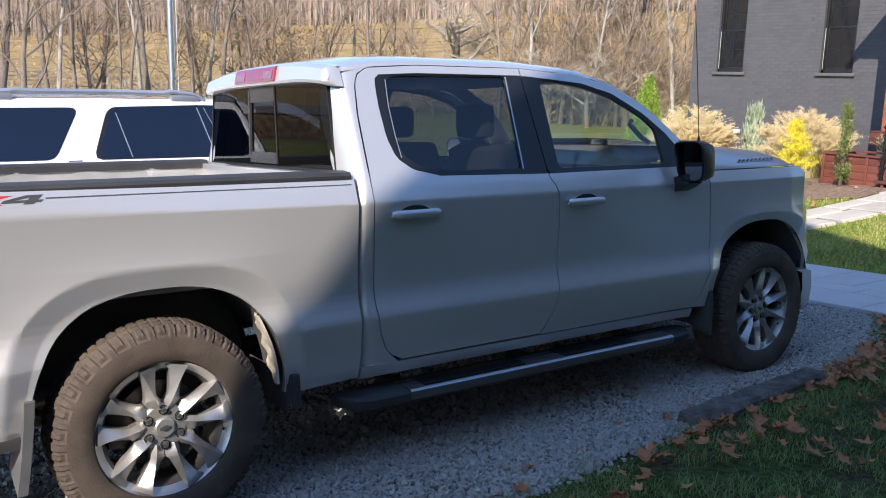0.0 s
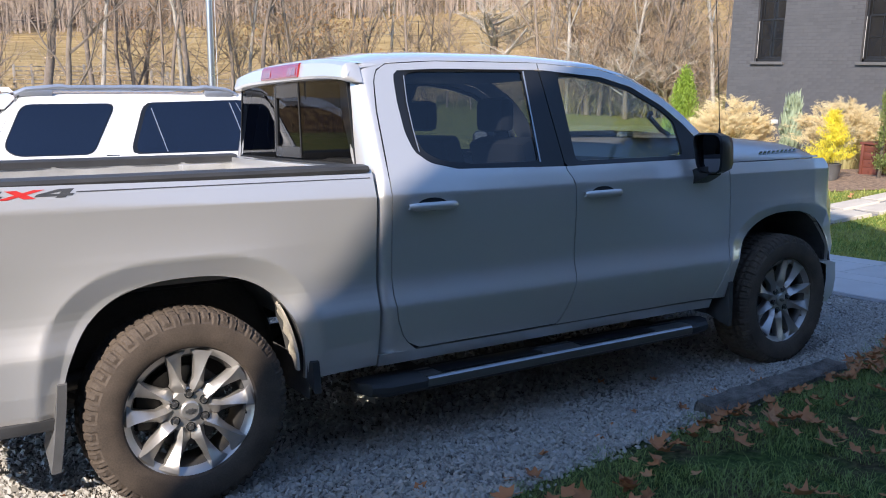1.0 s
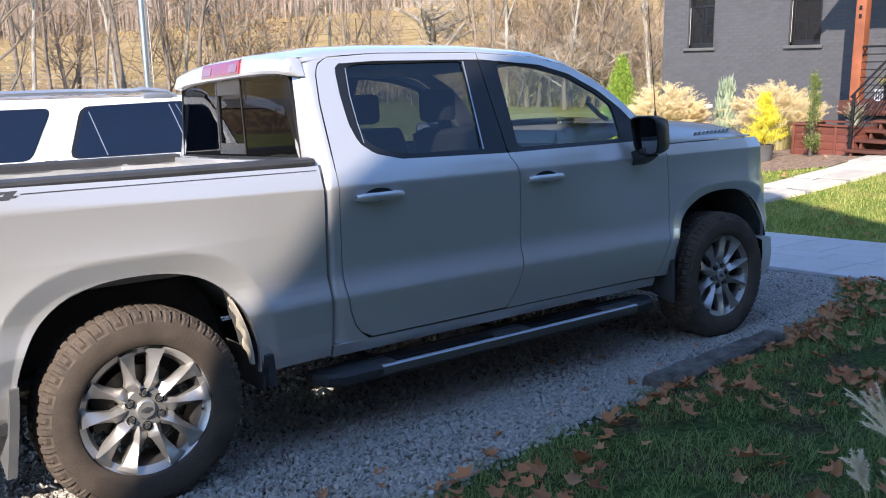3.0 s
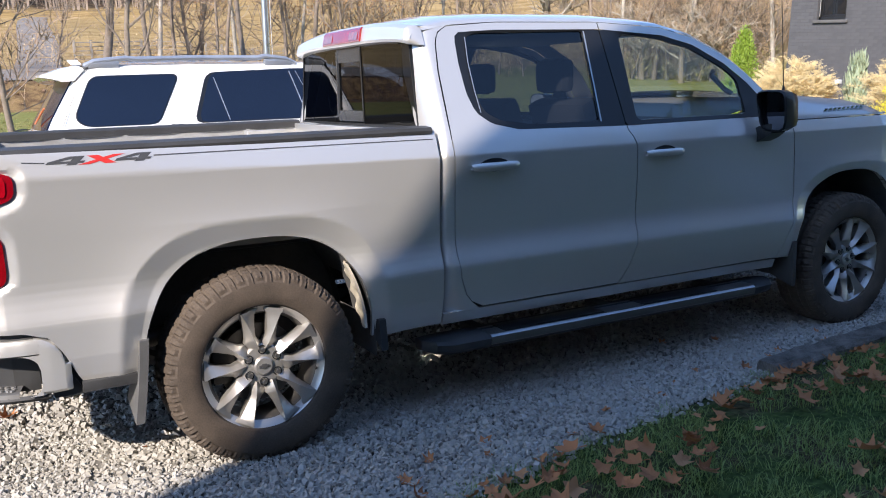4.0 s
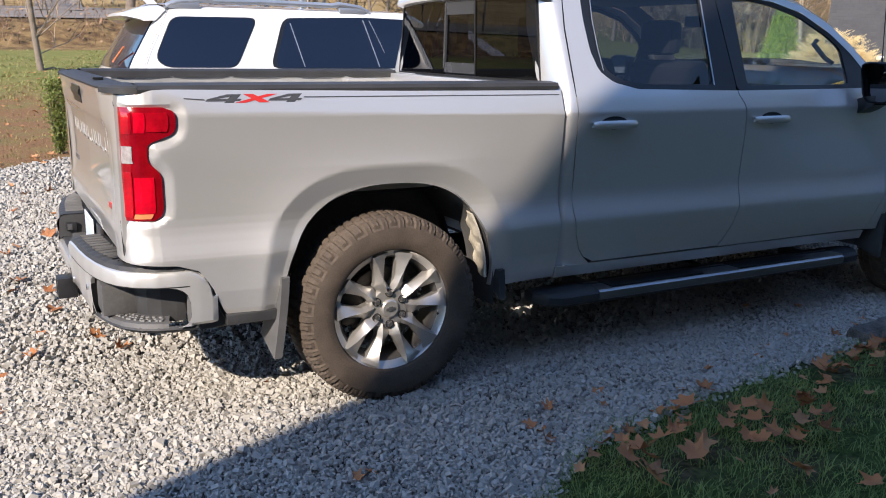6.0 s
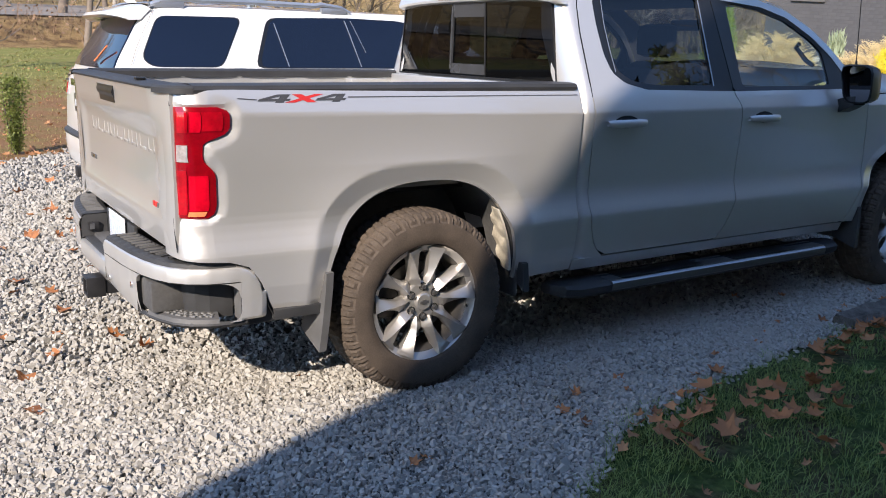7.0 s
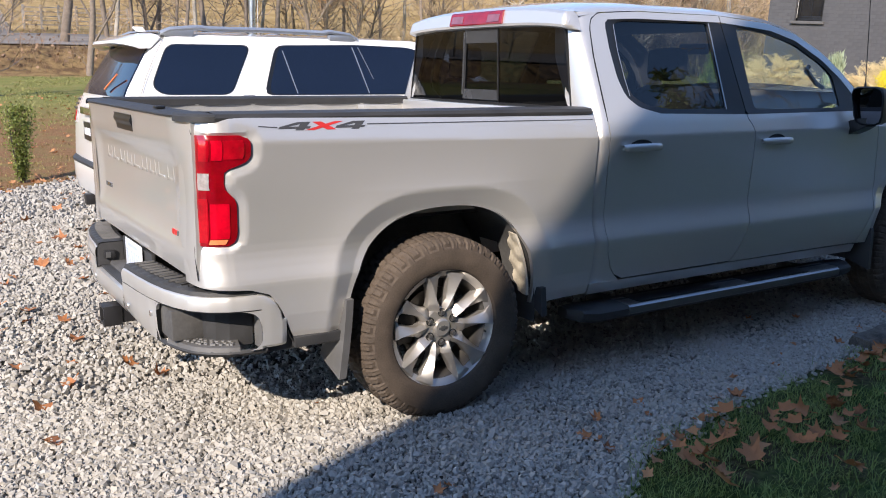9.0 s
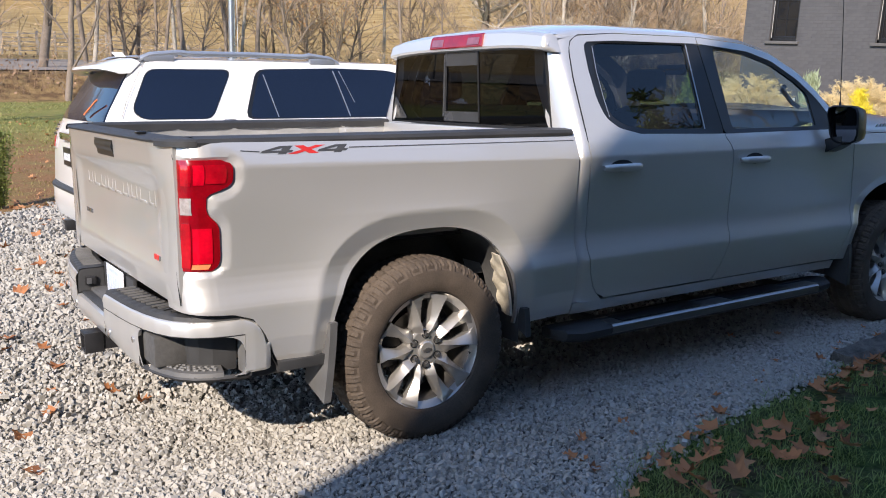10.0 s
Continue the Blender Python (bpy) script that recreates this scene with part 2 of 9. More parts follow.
def half_width(x, z):
    """Half width of the body's side at x, z: creases, and the swell and tuck round the wheel arches."""
    ze = z
    if x < 0.88:
        ze = z - 0.0195 * (0.88 - x) * min(max((z - 1.10) / 0.13, 0), 1)
    w = float(np.interp(ze, SIDE_Z, SIDE_W))
    for cx, a, b in ((0.02, 0.575, 0.628), (AXLE + 0.01, 0.575, 0.612)):
        s = arch_radius(x, z, cx, a, b, 3)
        if s >= 1:
            w += 0.030 * math.exp(-((s - 1) / 0.20)) * min(max((1.30 - z) / 0.25, 0), 1)
        else:
            w += 0.030 - 0.024 * min((1 - s) / 0.13, 1)
    return w


def arch_low(x, low):
    """Lower edge of a panel with a wheel arch cut from it."""
    z = low
    for cx, a, b in ((0.025, 0.495, 0.548), (AXLE, 0.492, 0.565)):
        u = abs((x - cx) / a)
        if u < 1:
            z = max(z, 0.41 + b * (1 - u ** 2.5) ** (1 / 2.5))
    return z


def side_sheet(us, X, zb, zt, side, dw=lambda x: 0.0, step=0.022, rows=ROWS, dent=lambda x, z: 0.0):
    """A body panel: columns us placed by X(u, z), cut between zb(x) and zt(x), on the body's side."""
    P = []
    for u in us:
        col = []
        for zr in rows:
            x = X(u, zr)
            z = min(max(zr, zb(x)), zt(x))
            col.append((x, side * (half_width(x, z) - dw(x) - dent(x, z)), z))
        P.append(col)
    bm = grid(bmesh.new(), P)
    lip(bm, (0, -side * step, 0))
    return bm


def on_side(p, side, off=0.0):
    return (p[0], side * (half_width(p[0], p[1]) + off), p[1])


def side_strip(bm, A, B, side, n=48, rings=4, off=(0.0, 0.0), closed=False):
    """A band on the body's side between two lines of (x, z)."""
    a, b = facing_points(A, B, n) if closed else (resample(A, n), resample(B, n))
    if closed:
        a, b = np.vstack([a, a[:1]]), np.vstack([b, b[:1]])
    P = []
    for k in range(rings + 1):
        t = k / rings
        P.append([on_side(tuple(p * (1 - t) + q * t), side, off[0] * (1 - t) + off[1] * t) for p, q in zip(a, b)])
    vs = [[bm.verts.new(p) for p in row] for row in P]
    for r, s in zip(vs, vs[1:]):
        for j in range(len(r) - 1):
            bm.faces.new((r[j], s[j], s[j + 1], r[j + 1]))
    bmesh.ops.remove_doubles(bm, verts=bm.verts, dist=0.0004)


def facing_points(outer, inner, n):
    """Points of the outer outline straight out from points spaced along the inner one, seen from its middle."""
    b = resample(inner, n, True)
    c = b.mean(axis=0)
    o = np.array(outer, float)
    a = []
    for p in b:
        d = p - c
        best = p
        for q, r in zip(o, np.roll(o, -1, axis=0)):
            e = r - q
            det = d[0] * -e[1] + d[1] * e[0]
            if abs(det) < 1e-9:
                continue
            w = q - c
            s, u = (w[0] * -e[1] + w[1] * e[0]) / det, (d[0] * w[1] - d[1] * w[0]) / det
            if s > 0 and -1e-6 <= u <= 1 + 1e-6:
                best = c + d * s
        a.append(best)
    return np.array(a), b


def side_patch(bm, outline, side, off, n=64):
    """A filled closed outline on the body's side, fanned in rings towards its middle."""
    o = resample(outline, n, True)
    c = o.mean(axis=0)
    rings = [[bm.verts.new(on_side(tuple(c + (p - c) * t), side, off)) for p in o] for t in (1.0, 0.75, 0.5, 0.25)]
    for r, s in zip(rings, rings[1:]):
        for j in range(n):
            bm.faces.new((r[j], r[(j + 1) % n], s[(j + 1) % n], s[j]))
    bm.faces.new(rings[-1])


truck = thing("pickup_truck", "silver crew-cab pickup truck parked on grey gravel, partly in shade", "pickup truck", TILT)

# outlines on the side, x and z
R_GAP = [(0.957, 1.30), (0.963, 1.387), (0.975, 1.61), (0.998, 1.755), (1.025, 1.80), (1.077, 1.826), (1.34, 1.846), (1.983, 1.851)]
R_DLO = [(1.33, 1.334), (1.19, 1.366), (1.118, 1.42), (1.092, 1.51), (1.09, 1.65), (1.102, 1.775), (1.13, 1.798), (1.34, 1.810), (1.983, 1.816)]
F_GAP = [(1.989, 1.851), (2.40, 1.826), (2.62, 1.774), (2.83, 1.668), (2.96, 1.562), (3.06, 1.455), (3.12, 1.36), (3.19, 1.292)]
F_DLO = [(1.989, 1.816), (2.406, 1.785), (2.611, 1.733), (2.805, 1.628), (2.936, 1.52), (3.016, 1.424), (3.02, 1.345), (2.985, 1.325)]
R_TRIM = [(1.982, 1.322), (1.42, 1.329), (1.33, 1.335), (1.19, 1.367), (1.118, 1.421), (1.093, 1.51), (1.091, 1.65), (1.103, 1.775), (1.131, 1.797), (1.34, 1.809), (1.982, 1.815)]
R_PANE = [(1.835, 1.352), (1.42, 1.354), (1.25, 1.376), (1.17, 1.42), (1.145, 1.50), (1.145, 1.64), (1.165, 1.778), (1.23, 1.794), (1.883, 1.806)]
F_TRIM = [(1.988, 1.322), (2.50, 1.323), (2.984, 1.327), (3.018, 1.346), (3.013, 1.424), (2.934, 1.52), (2.803, 1.627), (2.609, 1.732), (2.405, 1.784), (1.988, 1.815)]
F_PANE = [(2.07, 1.346), (2.46, 1.346), (2.862, 1.346), (2.872, 1.535), (2.79, 1.605), (2.60, 1.708), (2.40, 1.760), (2.20, 1.785), (2.107, 1.791)]


def lamp_edge(z):
    return float(np.interp(z, (0.872, 0.880, 0.895, 0.92, 1.03, 1.047, 1.063, 1.085, 1.105, 1.15, 1.160, 1.172, 1.184, 1.197, 1.215, 1.26, 1.278, 1.286, 1.29), (-0.945, -0.928, -0.917, -0.912, -0.914, -0.920, -0.932, -0.955, -0.962, -0.960, -0.953, -0.925, -0.885, -0.866, -0.857, -0.856, -0.866, -0.878, -0.90)))


LAMP_LINE = np.array([(lamp_edge(z), z) for z in np.linspace(0.872, 1.29, 200)])


def lamp_dish(x, z):
    """The bed side falls away into the tail lamp along the lamp's front and lower edge."""
    if x > -0.74 or not 0.80 < z < 1.335:
        return 0.0
    if 0.872 <= z <= 1.29 and x <= lamp_edge(z):
        return 0.017
    d = float(np.min(np.hypot(LAMP_LINE[:, 0] - x, LAMP_LINE[:, 1] - z)))
    if x < -0.945 and z < 0.872:
        d = 0.872 - z
    wide = 0.042 if z > 0.872 else 0.028
    t = min(d / wide, 1.0)
    return 0.017 * (1 - t) * (1.0 if z < 1.29 else 0.35)


def door_rear(z):
    return float(np.interp(z, (0.50, 0.53, 0.58, 0.66, 0.77, 1.22, 1.36), (1.10, 1.045, 1.003, 0.974, 0.959, 0.956, 0.962)))


def door_split(z):
    return float(np.interp(z, (0.50, 0.606, 0.70, 0.767, 1.066, 1.20, 1.263, 1.30, 1.36), (1.93, 1.992, 2.028, 2.041, 2.040, 2.032, 2.016, 1.99, 1.986)))


def fender_gap(z):
    return float(np.interp(z, (0.49, 0.576, 0.70, 0.882, 1.106, 1.29), (3.095, 3.135, 3.185, 3.223, 3.215, 3.19)))


def door_handle(x0, x1, z, side, door):
    """A pull handle over a scooped cup."""
    y = side * (half_width(x0, z) + 0.002)
    bm = bmesh.new()
    rows = []
    for k in range(9):
        t = k / 8
        a = math.pi * t
        rows.append([(x0 + 0.055 + 0.15 * j / 12, y + side * 0.0015, z + 0.006 + 0.031 * math.cos(a) * math.sin(math.pi * (j + 0.6) / 13.2) ** 0.5) for j in range(13)])
    grid(bm, rows)
    part("handle_cup", bm, M["black_trim"], door, "dark scooped handle cup")
    bm = bmesh.new()
    P = []
    for j in range(15):
        t = j / 14
        x = x0 + (x1 - x0) * t
        e = (4 * t * (1 - t)) ** 0.25 if 0 < t < 1 else 0.25
        out = 0.012 + 0.034 * min(1, e)
        h = 0.020 * min(1, 0.45 + e * 0.6)
        P.append([(x, y + side * (out - 0.014 * (1 - math.cos(a))), z + h * math.sin(a)) for a in np.linspace(-math.pi, math.pi, 13)])
    grid(bm, P)
    part("door_handle", bm, M["silver"], door)


for side in (-1, 1):
    s_right = side < 0
    # bed side, with the rear corner wrapped round
    xs = sorted(set([-1.063, -1.06, -1.05, -1.035, -1.015, -0.99, -0.96, -0.93, -0.90, -0.86] + [round(-0.955 + 0.009 * i, 3) for i in range(22)] + [round(v, 3) for v in np.linspace(-0.75, 0.875, 115)]
                    + [round(0.025 - 0.495 * math.cos(a), 4) for a in np.linspace(0.0, math.pi, 61)]))

    def corner_in(x):
        return float(np.interp(x, (-1.063, -1.06, -1.05, -1.035, -1.015, -0.99, -0.96, -0.93, -0.88), (0.19, 0.135, 0.085, 0.053, 0.031, 0.016, 0.007, 0.002, 0)))

    def bed_low(x):
        if x < -0.66:
            return float(np.interp(x, (-1.063, -0.88, -0.80, -0.755, -0.72, -0.695, -0.66), (0.715, 0.70, 0.672, 0.61, 0.53, 0.475, 0.475)))
        return arch_low(x, 0.475 if x < 0.0 else 0.452)

    bm = side_sheet(xs, lambda u, z: u, bed_low, lambda x: 1.352, side, corner_in, rows=FINE, dent=lamp_dish)
    bed_side = part("bed_side", bm, M["silver"], truck)
    # cab corner behind the rear door, from sill to roof
    rows = [0.452] + ROWS[2:] + [1.38 + 0.03 * i for i in range(16)]

    def cab_in(x, z):
        k = min(max((z - 1.25) / 0.12, 0), 1) * min(max((1.86 - z) / 0.25, 0), 1)
        return float(np.interp(x, (0.884, 0.887, 0.894, 0.906, 0.922, 0.94), (0.07 + 0.10 * k, 0.045 + 0.075 * k, 0.026 + 0.05 * k, 0.011 + 0.028 * k, 0.003 + 0.012 * k, 0.004 * k)))

    P = []
    for t in (0, 0.04, 0.12, 0.25, 0.40, 0.55, 0.72, 0.86, 1.0):
        col = []
        for z in rows:
            z = min(max(z, 0.45), 1.828)
            x1 = door_rear(z) - 0.005 if z < 1.34 else float(np.interp(z, (1.34, 1.387, 1.61, 1.755, 1.80, 1.83), (0.957, 0.958, 0.970, 0.993, 1.02, 1.075)))
            x = 0.884 + (min(x1, 1.08) - 0.884) * t
            xn = 0.884 + 0.073 * t
            col.append((x, side * (half_width(x, z) - cab_in(xn, z)), z))
        P.append(col)
    bm = grid(bmesh.new(), P)
    lip(bm, (0.0, -side * 0.02, 0))
    part("cab_corner", bm, M["silver"], truck)
    # doors
    us = np.linspace(0, 1, 40)
    bm = side_sheet(us, lambda u, z: door_rear(z) + (door_split(z) - 0.003 - door_rear(z)) * u, lambda x: 0.508,
                    lambda x: float(np.interp(x, (0.957, 1.33, 1.985), (1.30, 1.334, 1.321))), side)
    side_strip(bm, R_GAP, R_DLO, side)
    bmesh.ops.remove_doubles(bm, verts=bm.verts, dist=0.0008)
    rear_door = part("rear_door", bm, M["silver"], truck)
    door_handle(1.035, 1.295, 1.174, side, rear_door)
    bm = side_sheet(us, lambda u, z: door_split(z) + 0.003 + (fender_gap(z) - 0.003 - door_split(z) - 0.003) * u, lambda x: 0.503,
                    lambda x: float(np.interp(x, (1.985, 2.985, 3.19), (1.321, 1.325, 1.291))), side)
    side_strip(bm, F_GAP, F_DLO, side)
    bmesh.ops.remove_doubles(bm, verts=bm.verts, dist=0.0008)
    front_door = part("front_door", bm, M["silver"], truck)
    door_handle(2.085, 2.338, 1.173, side, front_door)
    # window surrounds and panes
    for trim, pane, door, gl in ((R_TRIM, R_PANE, rear_door, GLASS_REAR), (F_TRIM, F_PANE, front_door, GLASS_FRONT)):
        bm = bmesh.new()
        side_strip(bm, rounded(trim, 0.012), rounded(pane, 0.03), side, 110, 2, (-0.001, -0.006), True)
        lip(bm, (0, -side * 0.02, 0))
        part("window_surround", bm, M["black_trim"], door, "glossy black window surround")
        bm = bmesh.new()
        side_patch(bm, rounded(pane, 0.03), side, -0.012, 110)
        part("window_pane", bm, gl, door, "tinted window glass").visible_shadow = False
    bm = bmesh.new()
    side_strip(bm, [(1.875, 1.806), (1.826, 1.350)], [(1.884, 1.806), (1.835, 1.350)], side, 12, 1, (0.002, 0.002))
    part("chrome_bead", bm, M["roof_rack"], rear_door, "thin bright window bead")
    bm = bmesh.new()
    side_strip(bm, [(1.142, 1.42), (1.137, 1.52), (1.140, 1.65), (1.158, 1.775)], [(1.147, 1.42), (1.142, 1.52), (1.145, 1.65), (1.163, 1.775)], side, 16, 1, (0.001, 0.001))
    part("chrome_bead", bm, M["roof_rack"], rear_door, "thin bright window bead")
    # sill below the doors
    bm = side_sheet(np.linspace(0.886, 3.10, 50), lambda u, z: u, lambda x: 0.442, lambda x: float(np.interp(x, (0.886, 0.97, 1.06, 3.1), (0.50, 0.50, 0.50, 0.494))), side,
                    lambda x: 0.0, rows=[0.44, 0.45, 0.46, 0.47, 0.48, 0.49, 0.50])
    part("rocker_panel", bm, M["silver"], truck)
    # front wing
    xf = sorted(set([round(v, 3) for v in np.linspace(3.09, 4.31, 100)] + [round(AXLE - 0.492 * math.cos(a), 4) for a in np.linspace(0, math.pi, 61)]))

    def wing_x(u, z):
        x0 = fender_gap(z) + 0.003
        x1 = float(np.interp(z, (0.56, 0.62, 0.78, 0.94, 0.985, 1.05, 1.15, 1.25, 1.30), (4.275, 4.288, 4.312, 4.298, 4.255, 4.18, 4.172, 4.155, 4.12)))
        return x0 + (x1 - x0) * u

    us_f = sorted(set([round((x - 3.2) / (4.30 - 3.2), 4) for x in xf if 3.2 <= x <= 4.30] + [0.0, 1.0]))
    bm = side_sheet(us_f, wing_x, lambda x: arch_low(x, 0.50 if x < AXLE else 0.575), lambda x: 1.292, side,
                    lambda x: float(np.interp(x, (4.0, 4.15, 4.25, 4.312), (0, 0.012, 0.045, 0.10))), rows=FINE)
    part("front_wing", bm, M["silver"], truck)
    # wheel arch liners
    for cx, a, b in ((0.025, 0.505, 0.556), (AXLE, 0.502, 0.573)):
        P = []
        for k in range(33):
            an = math.pi * k / 32
            c, s = math.cos(an), math.sin(an)
            q = (abs(c) ** 2.5 + abs(s) ** 2.5) ** (-1 / 2.5)
            P.append([(cx - a * c * q, side * yy, 0.36 + (b + 0.05) * s * q) for yy in (0.985, 0.90, 0.75, 0.60, 0.52)])
        bm = grid(bmesh.new(), P)
        if cx < 1:                                                    # opening in front of the rear wheel, lets sun through to the fleck
            gone = [f for f in bm.faces if f.calc_center_median().x > 0.40 and 0.60 < abs(f.calc_center_median().y) < 0.72 and 0.53 < f.calc_center_median().z < 0.70]
            bmesh.ops.delete(bm, geom=gone, context="FACES_ONLY")
        c = bm.verts.new((cx, side * 0.52, 0.36))
        row = sorted([v for v in bm.verts if v is not c and abs(abs(v.co.y) - 0.52) < 1e-4], key=lambda v: math.atan2(v.co.z - 0.36, v.co.x - cx))
        for p, q in zip(row, row[1:]):
            bm.faces.new((c, p, q))
        part("arch_liner", bm, M["under"], truck, "black wheel arch liner")
    # running board with tread pads and a bright strip
    board = bmesh.new()
    prof = [(0.84, 0.372), (0.93, 0.382), (1.02, 0.376), (1.040, 0.360), (1.034, 0.328), (1.01, 0.308), (0.90, 0.300), (0.84, 0.31)]
    P = []
    for x, k in ((0.79, 0.35), (0.83, 0.8), (0.90, 1), (2.90, 1), (3.03, 0.9), (3.10, 0.5)):
        P.append([(x, side * (0.86 + (w - 0.86) * k), 0.36 + (z - 0.36) * (0.5 + 0.5 * k)) for w, z in prof + prof[:1]])
    grid(board, P)
    for e in (P[0], P[-1]):
        board.faces.new([board.verts.new(p) for p in e[:-1]])
    board = part("running_board", board, M["black_plastic"], truck, "black running board with bright edge strip")
    for x0, x1 in ((1.19, 1.80), (2.06, 2.60)):
        boxed("tread_pad", (x0, x1, min(side * 0.90, side * 1.02), max(side * 0.90, side * 1.01), 0.377, 0.385), M["black_trim"], board, 0.004, "ribbed rubber tread pad")
    for x0, x1 in ((1.10, 1.19), (1.80, 2.06), (2.60, 2.88)):
        boxed("step_plate", (x0, x1, min(side * 0.90, side * 1.03), max(side * 0.90, side * 1.015), 0.376, 0.381), M["alloy_dark"], board, 0.003, "grey step plate")
    bm = bmesh.new()
    grid(bm, [[(x, side * w, z) for w, z in ((1.030, 0.3765), (1.037, 0.3725), (1.0425, 0.367))] for x in np.linspace(1.104, 2.876, 12)])
    lip(bm, (0, -side * 0.006, 0))
    part("bright_strip", bm, M["roof_rack"], board, "thin polished edge strip")
    bm = bmesh.new()
    grid(bm, [[(x, side * w, z) for w, z in ((1.0425, 0.3665), (1.045, 0.350), (1.041, 0.332), (1.035, 0.327))] for x in np.linspace(1.104, 2.876, 12)])
    lip(bm, (0, -side * 0.006, 0))
    part("edge_face", bm, M["alloy_dark"], board, "dull grey edge face")
    for x in (1.15, 1.95, 2.75):
        boxed("step_bracket", (x - 0.03, x + 0.03, min(side * 0.70, side * 0.92), max(side * 0.70, side * 0.92), 0.33, 0.37), M["under"], board)
    # mud flaps
    for cx, top, bot, wid, back, mt in ((-0.468, 0.612, 0.285, 0.19, -0.045, "grey_plastic"), (0.545, 0.535, 0.40, 0.10, 0.0, "black_plastic"), (3.215, 0.59, 0.33, 0.17, -0.02, "black_plastic")):
        P = []
        for k in range(7):
            t = k / 6
            z = top + (bot - top) * t
            x = cx + back * t ** 1.3
            wd = wid * (0.35 + 0.65 * min(1, t * 2.2))
            y1 = 1.028 + 0.016 * t
            P.append([(x - 0.016, side * y1, z), (x + 0.018, side * (y1 - 0.004), z), (x + 0.022, side * (y1 - 0.03), z), (x + 0.010, side * (y1 - wd), z + 0.05 * t), (x - 0.012, side * (y1 - wd), z + 0.05 * t), (x - 0.016, side * y1, z)])
        bm = grid(bmesh.new(), P)
        for e in (P[0], P[-1]):
            bm.faces.new([bm.verts.new(p) for p in e[:-1]])
        part("mud_flap", bm, M[mt], truck, "moulded plastic mud flap", angle=25)
    boxed("lower_trim", (-0.70, -0.465, min(side * 0.93, side * 1.0), max(side * 0.93, side * 1.0), 0.438, 0.480), M["black_plastic"], truck, 0.004)
    # door mirror
    bm = bmesh.new()
    P = []
    for x, k, dz in ((2.875, 0.93, 0), (2.885, 1.0, 0), (2.94, 0.98, 0.0), (2.99, 0.86, 0.0), (3.02, 0.60, 0.0)):
        ring = []
        for a in np.linspace(0, 2 * math.pi, 25):
            c, s = math.cos(a), math.sin(a)
            q = (abs(c) ** 5 + abs(s) ** 5) ** (-0.2)
            ring.append((x, side * (1.105 + 0.098 * k * c * q * (1 + 0.10 * s * q) - 0.012 * s * q), 1.362 + dz + 0.112 * k * s * q))
        P.append(ring)
    grid(bm, P)
    bm.faces.new([bm.verts.new(p) for p in P[-1][:-1]])
    mirror = part("door_mirror", bm, M["black_trim"], truck, "glossy black door mirror")
    bm = bmesh.new()
    bm.faces.new([bm.verts.new((2.893 - side * (p[1] - side * 1.105) * 0.16, p[1] * 0.995 + side * 0.0055, p[2])) for p in P[0][:-1]])
    part("mirror_face", bm, M["mirror_glass"], mirror, "mirror glass")
    bm = bmesh.new()
    grid(bm, [[(x0, side * y0, z0), (x1, side * y0, z0), (x1, side * y0, z1), (x0, side * y0, z1), (x0, side * y0, z0)]
              for x0, x1, y0, z0, z1 in ((2.90, 3.00, 0.95, 1.175, 1.25), (2.895, 3.01, 1.00, 1.190, 1.272), (2.89, 3.01, 1.05, 1.212, 1.285), (2.892, 3.00, 1.10, 1.24, 1.29))])
    part("mirror_arm", bm, M["black_trim"], mirror)
    # bed rails and the inside of the bed
    bm = bmesh.new()
    grid(bm, [[(x, side * w, z) for w, z in ((0.963, 1.338), (0.965, 1.352), (0.955, 1.366), (0.90, 1.372), (0.80, 1.370), (0.785, 1.36), (0.785, 1.325))] for x in np.linspace(-0.98, 0.86, 20)])
    part("bed_rail", bm, M["black_plastic"], truck, "black plastic bed rail cap")
    bm = bmesh.new()
    P = []
    for x in np.linspace(-1.02, 0.85, 30):
        wv = 0.012 * math.sin(x * 9) ** 6
        P.append([(x, side * (0.795 - wv), 1.33), (x, side * (0.80 + wv), 1.22), (x, side * (0.80 + wv), 0.96), (x, side * 0.79, 0.90)])
    grid(bm, P)
    part("bed_wall", bm, M["bedliner"], truck)
    bm = bmesh.new()
    grid(bm, [[(0.02 + r * math.cos(a), side * y, 0.88 + r * 0.6 * math.sin(a)) for a in np.linspace(0, math.pi, 13)] for y, r in ((0.80, 0.46), (0.62, 0.45), (0.58, 0.40), (0.575, 0.0))])
    part("wheel_box", bm, M["bedliner"], truck)
    boxed("stake_bracket", (0.50, 0.74, min(side * 0.70, side * 0.79), max(side * 0.70, side * 0.79), 1.285, 1.32), M["bedliner"], truck, 0.006, "pale bracket with bolts inside the bed")
    boxed("tie_down", (-0.93, -0.83, min(side * 0.765, side * 0.79), max(side * 0.765, side * 0.79), 1.27, 1.33), M["bedliner"], truck, 0.006)
    # tail lamp: wraps the rear corner
    path = np.array([(-1.065, 0.832), (-1.066, 0.87), (-1.058, 0.915), (-1.042, 0.945), (-1.02, 0.966), (-0.99, 0.981), (-0.95, 0.992), (-0.91, 0.998), (-0.84, 1.0)])
    dist = np.r_[0, np.cumsum(np.linalg.norm(np.diff(path, axis=0), axis=1))]

    def lamp_point(t, z, off):
        xe = lamp_edge(z)
        se = float(np.interp(xe, path[1:, 0], dist[1:]))
        s = 0.10 + (se - 0.10) * t
        x, w = float(np.interp(s, dist, path[:, 0])), float(np.interp(s, dist, path[:, 1]))
        x2, w2 = float(np.interp(s + 0.002, dist, path[:, 0])), float(np.interp(s + 0.002, dist, path[:, 1]))
        nx, nw = -(w2 - w), (x2 - x)
        ln = math.hypot(nx, nw) or 1
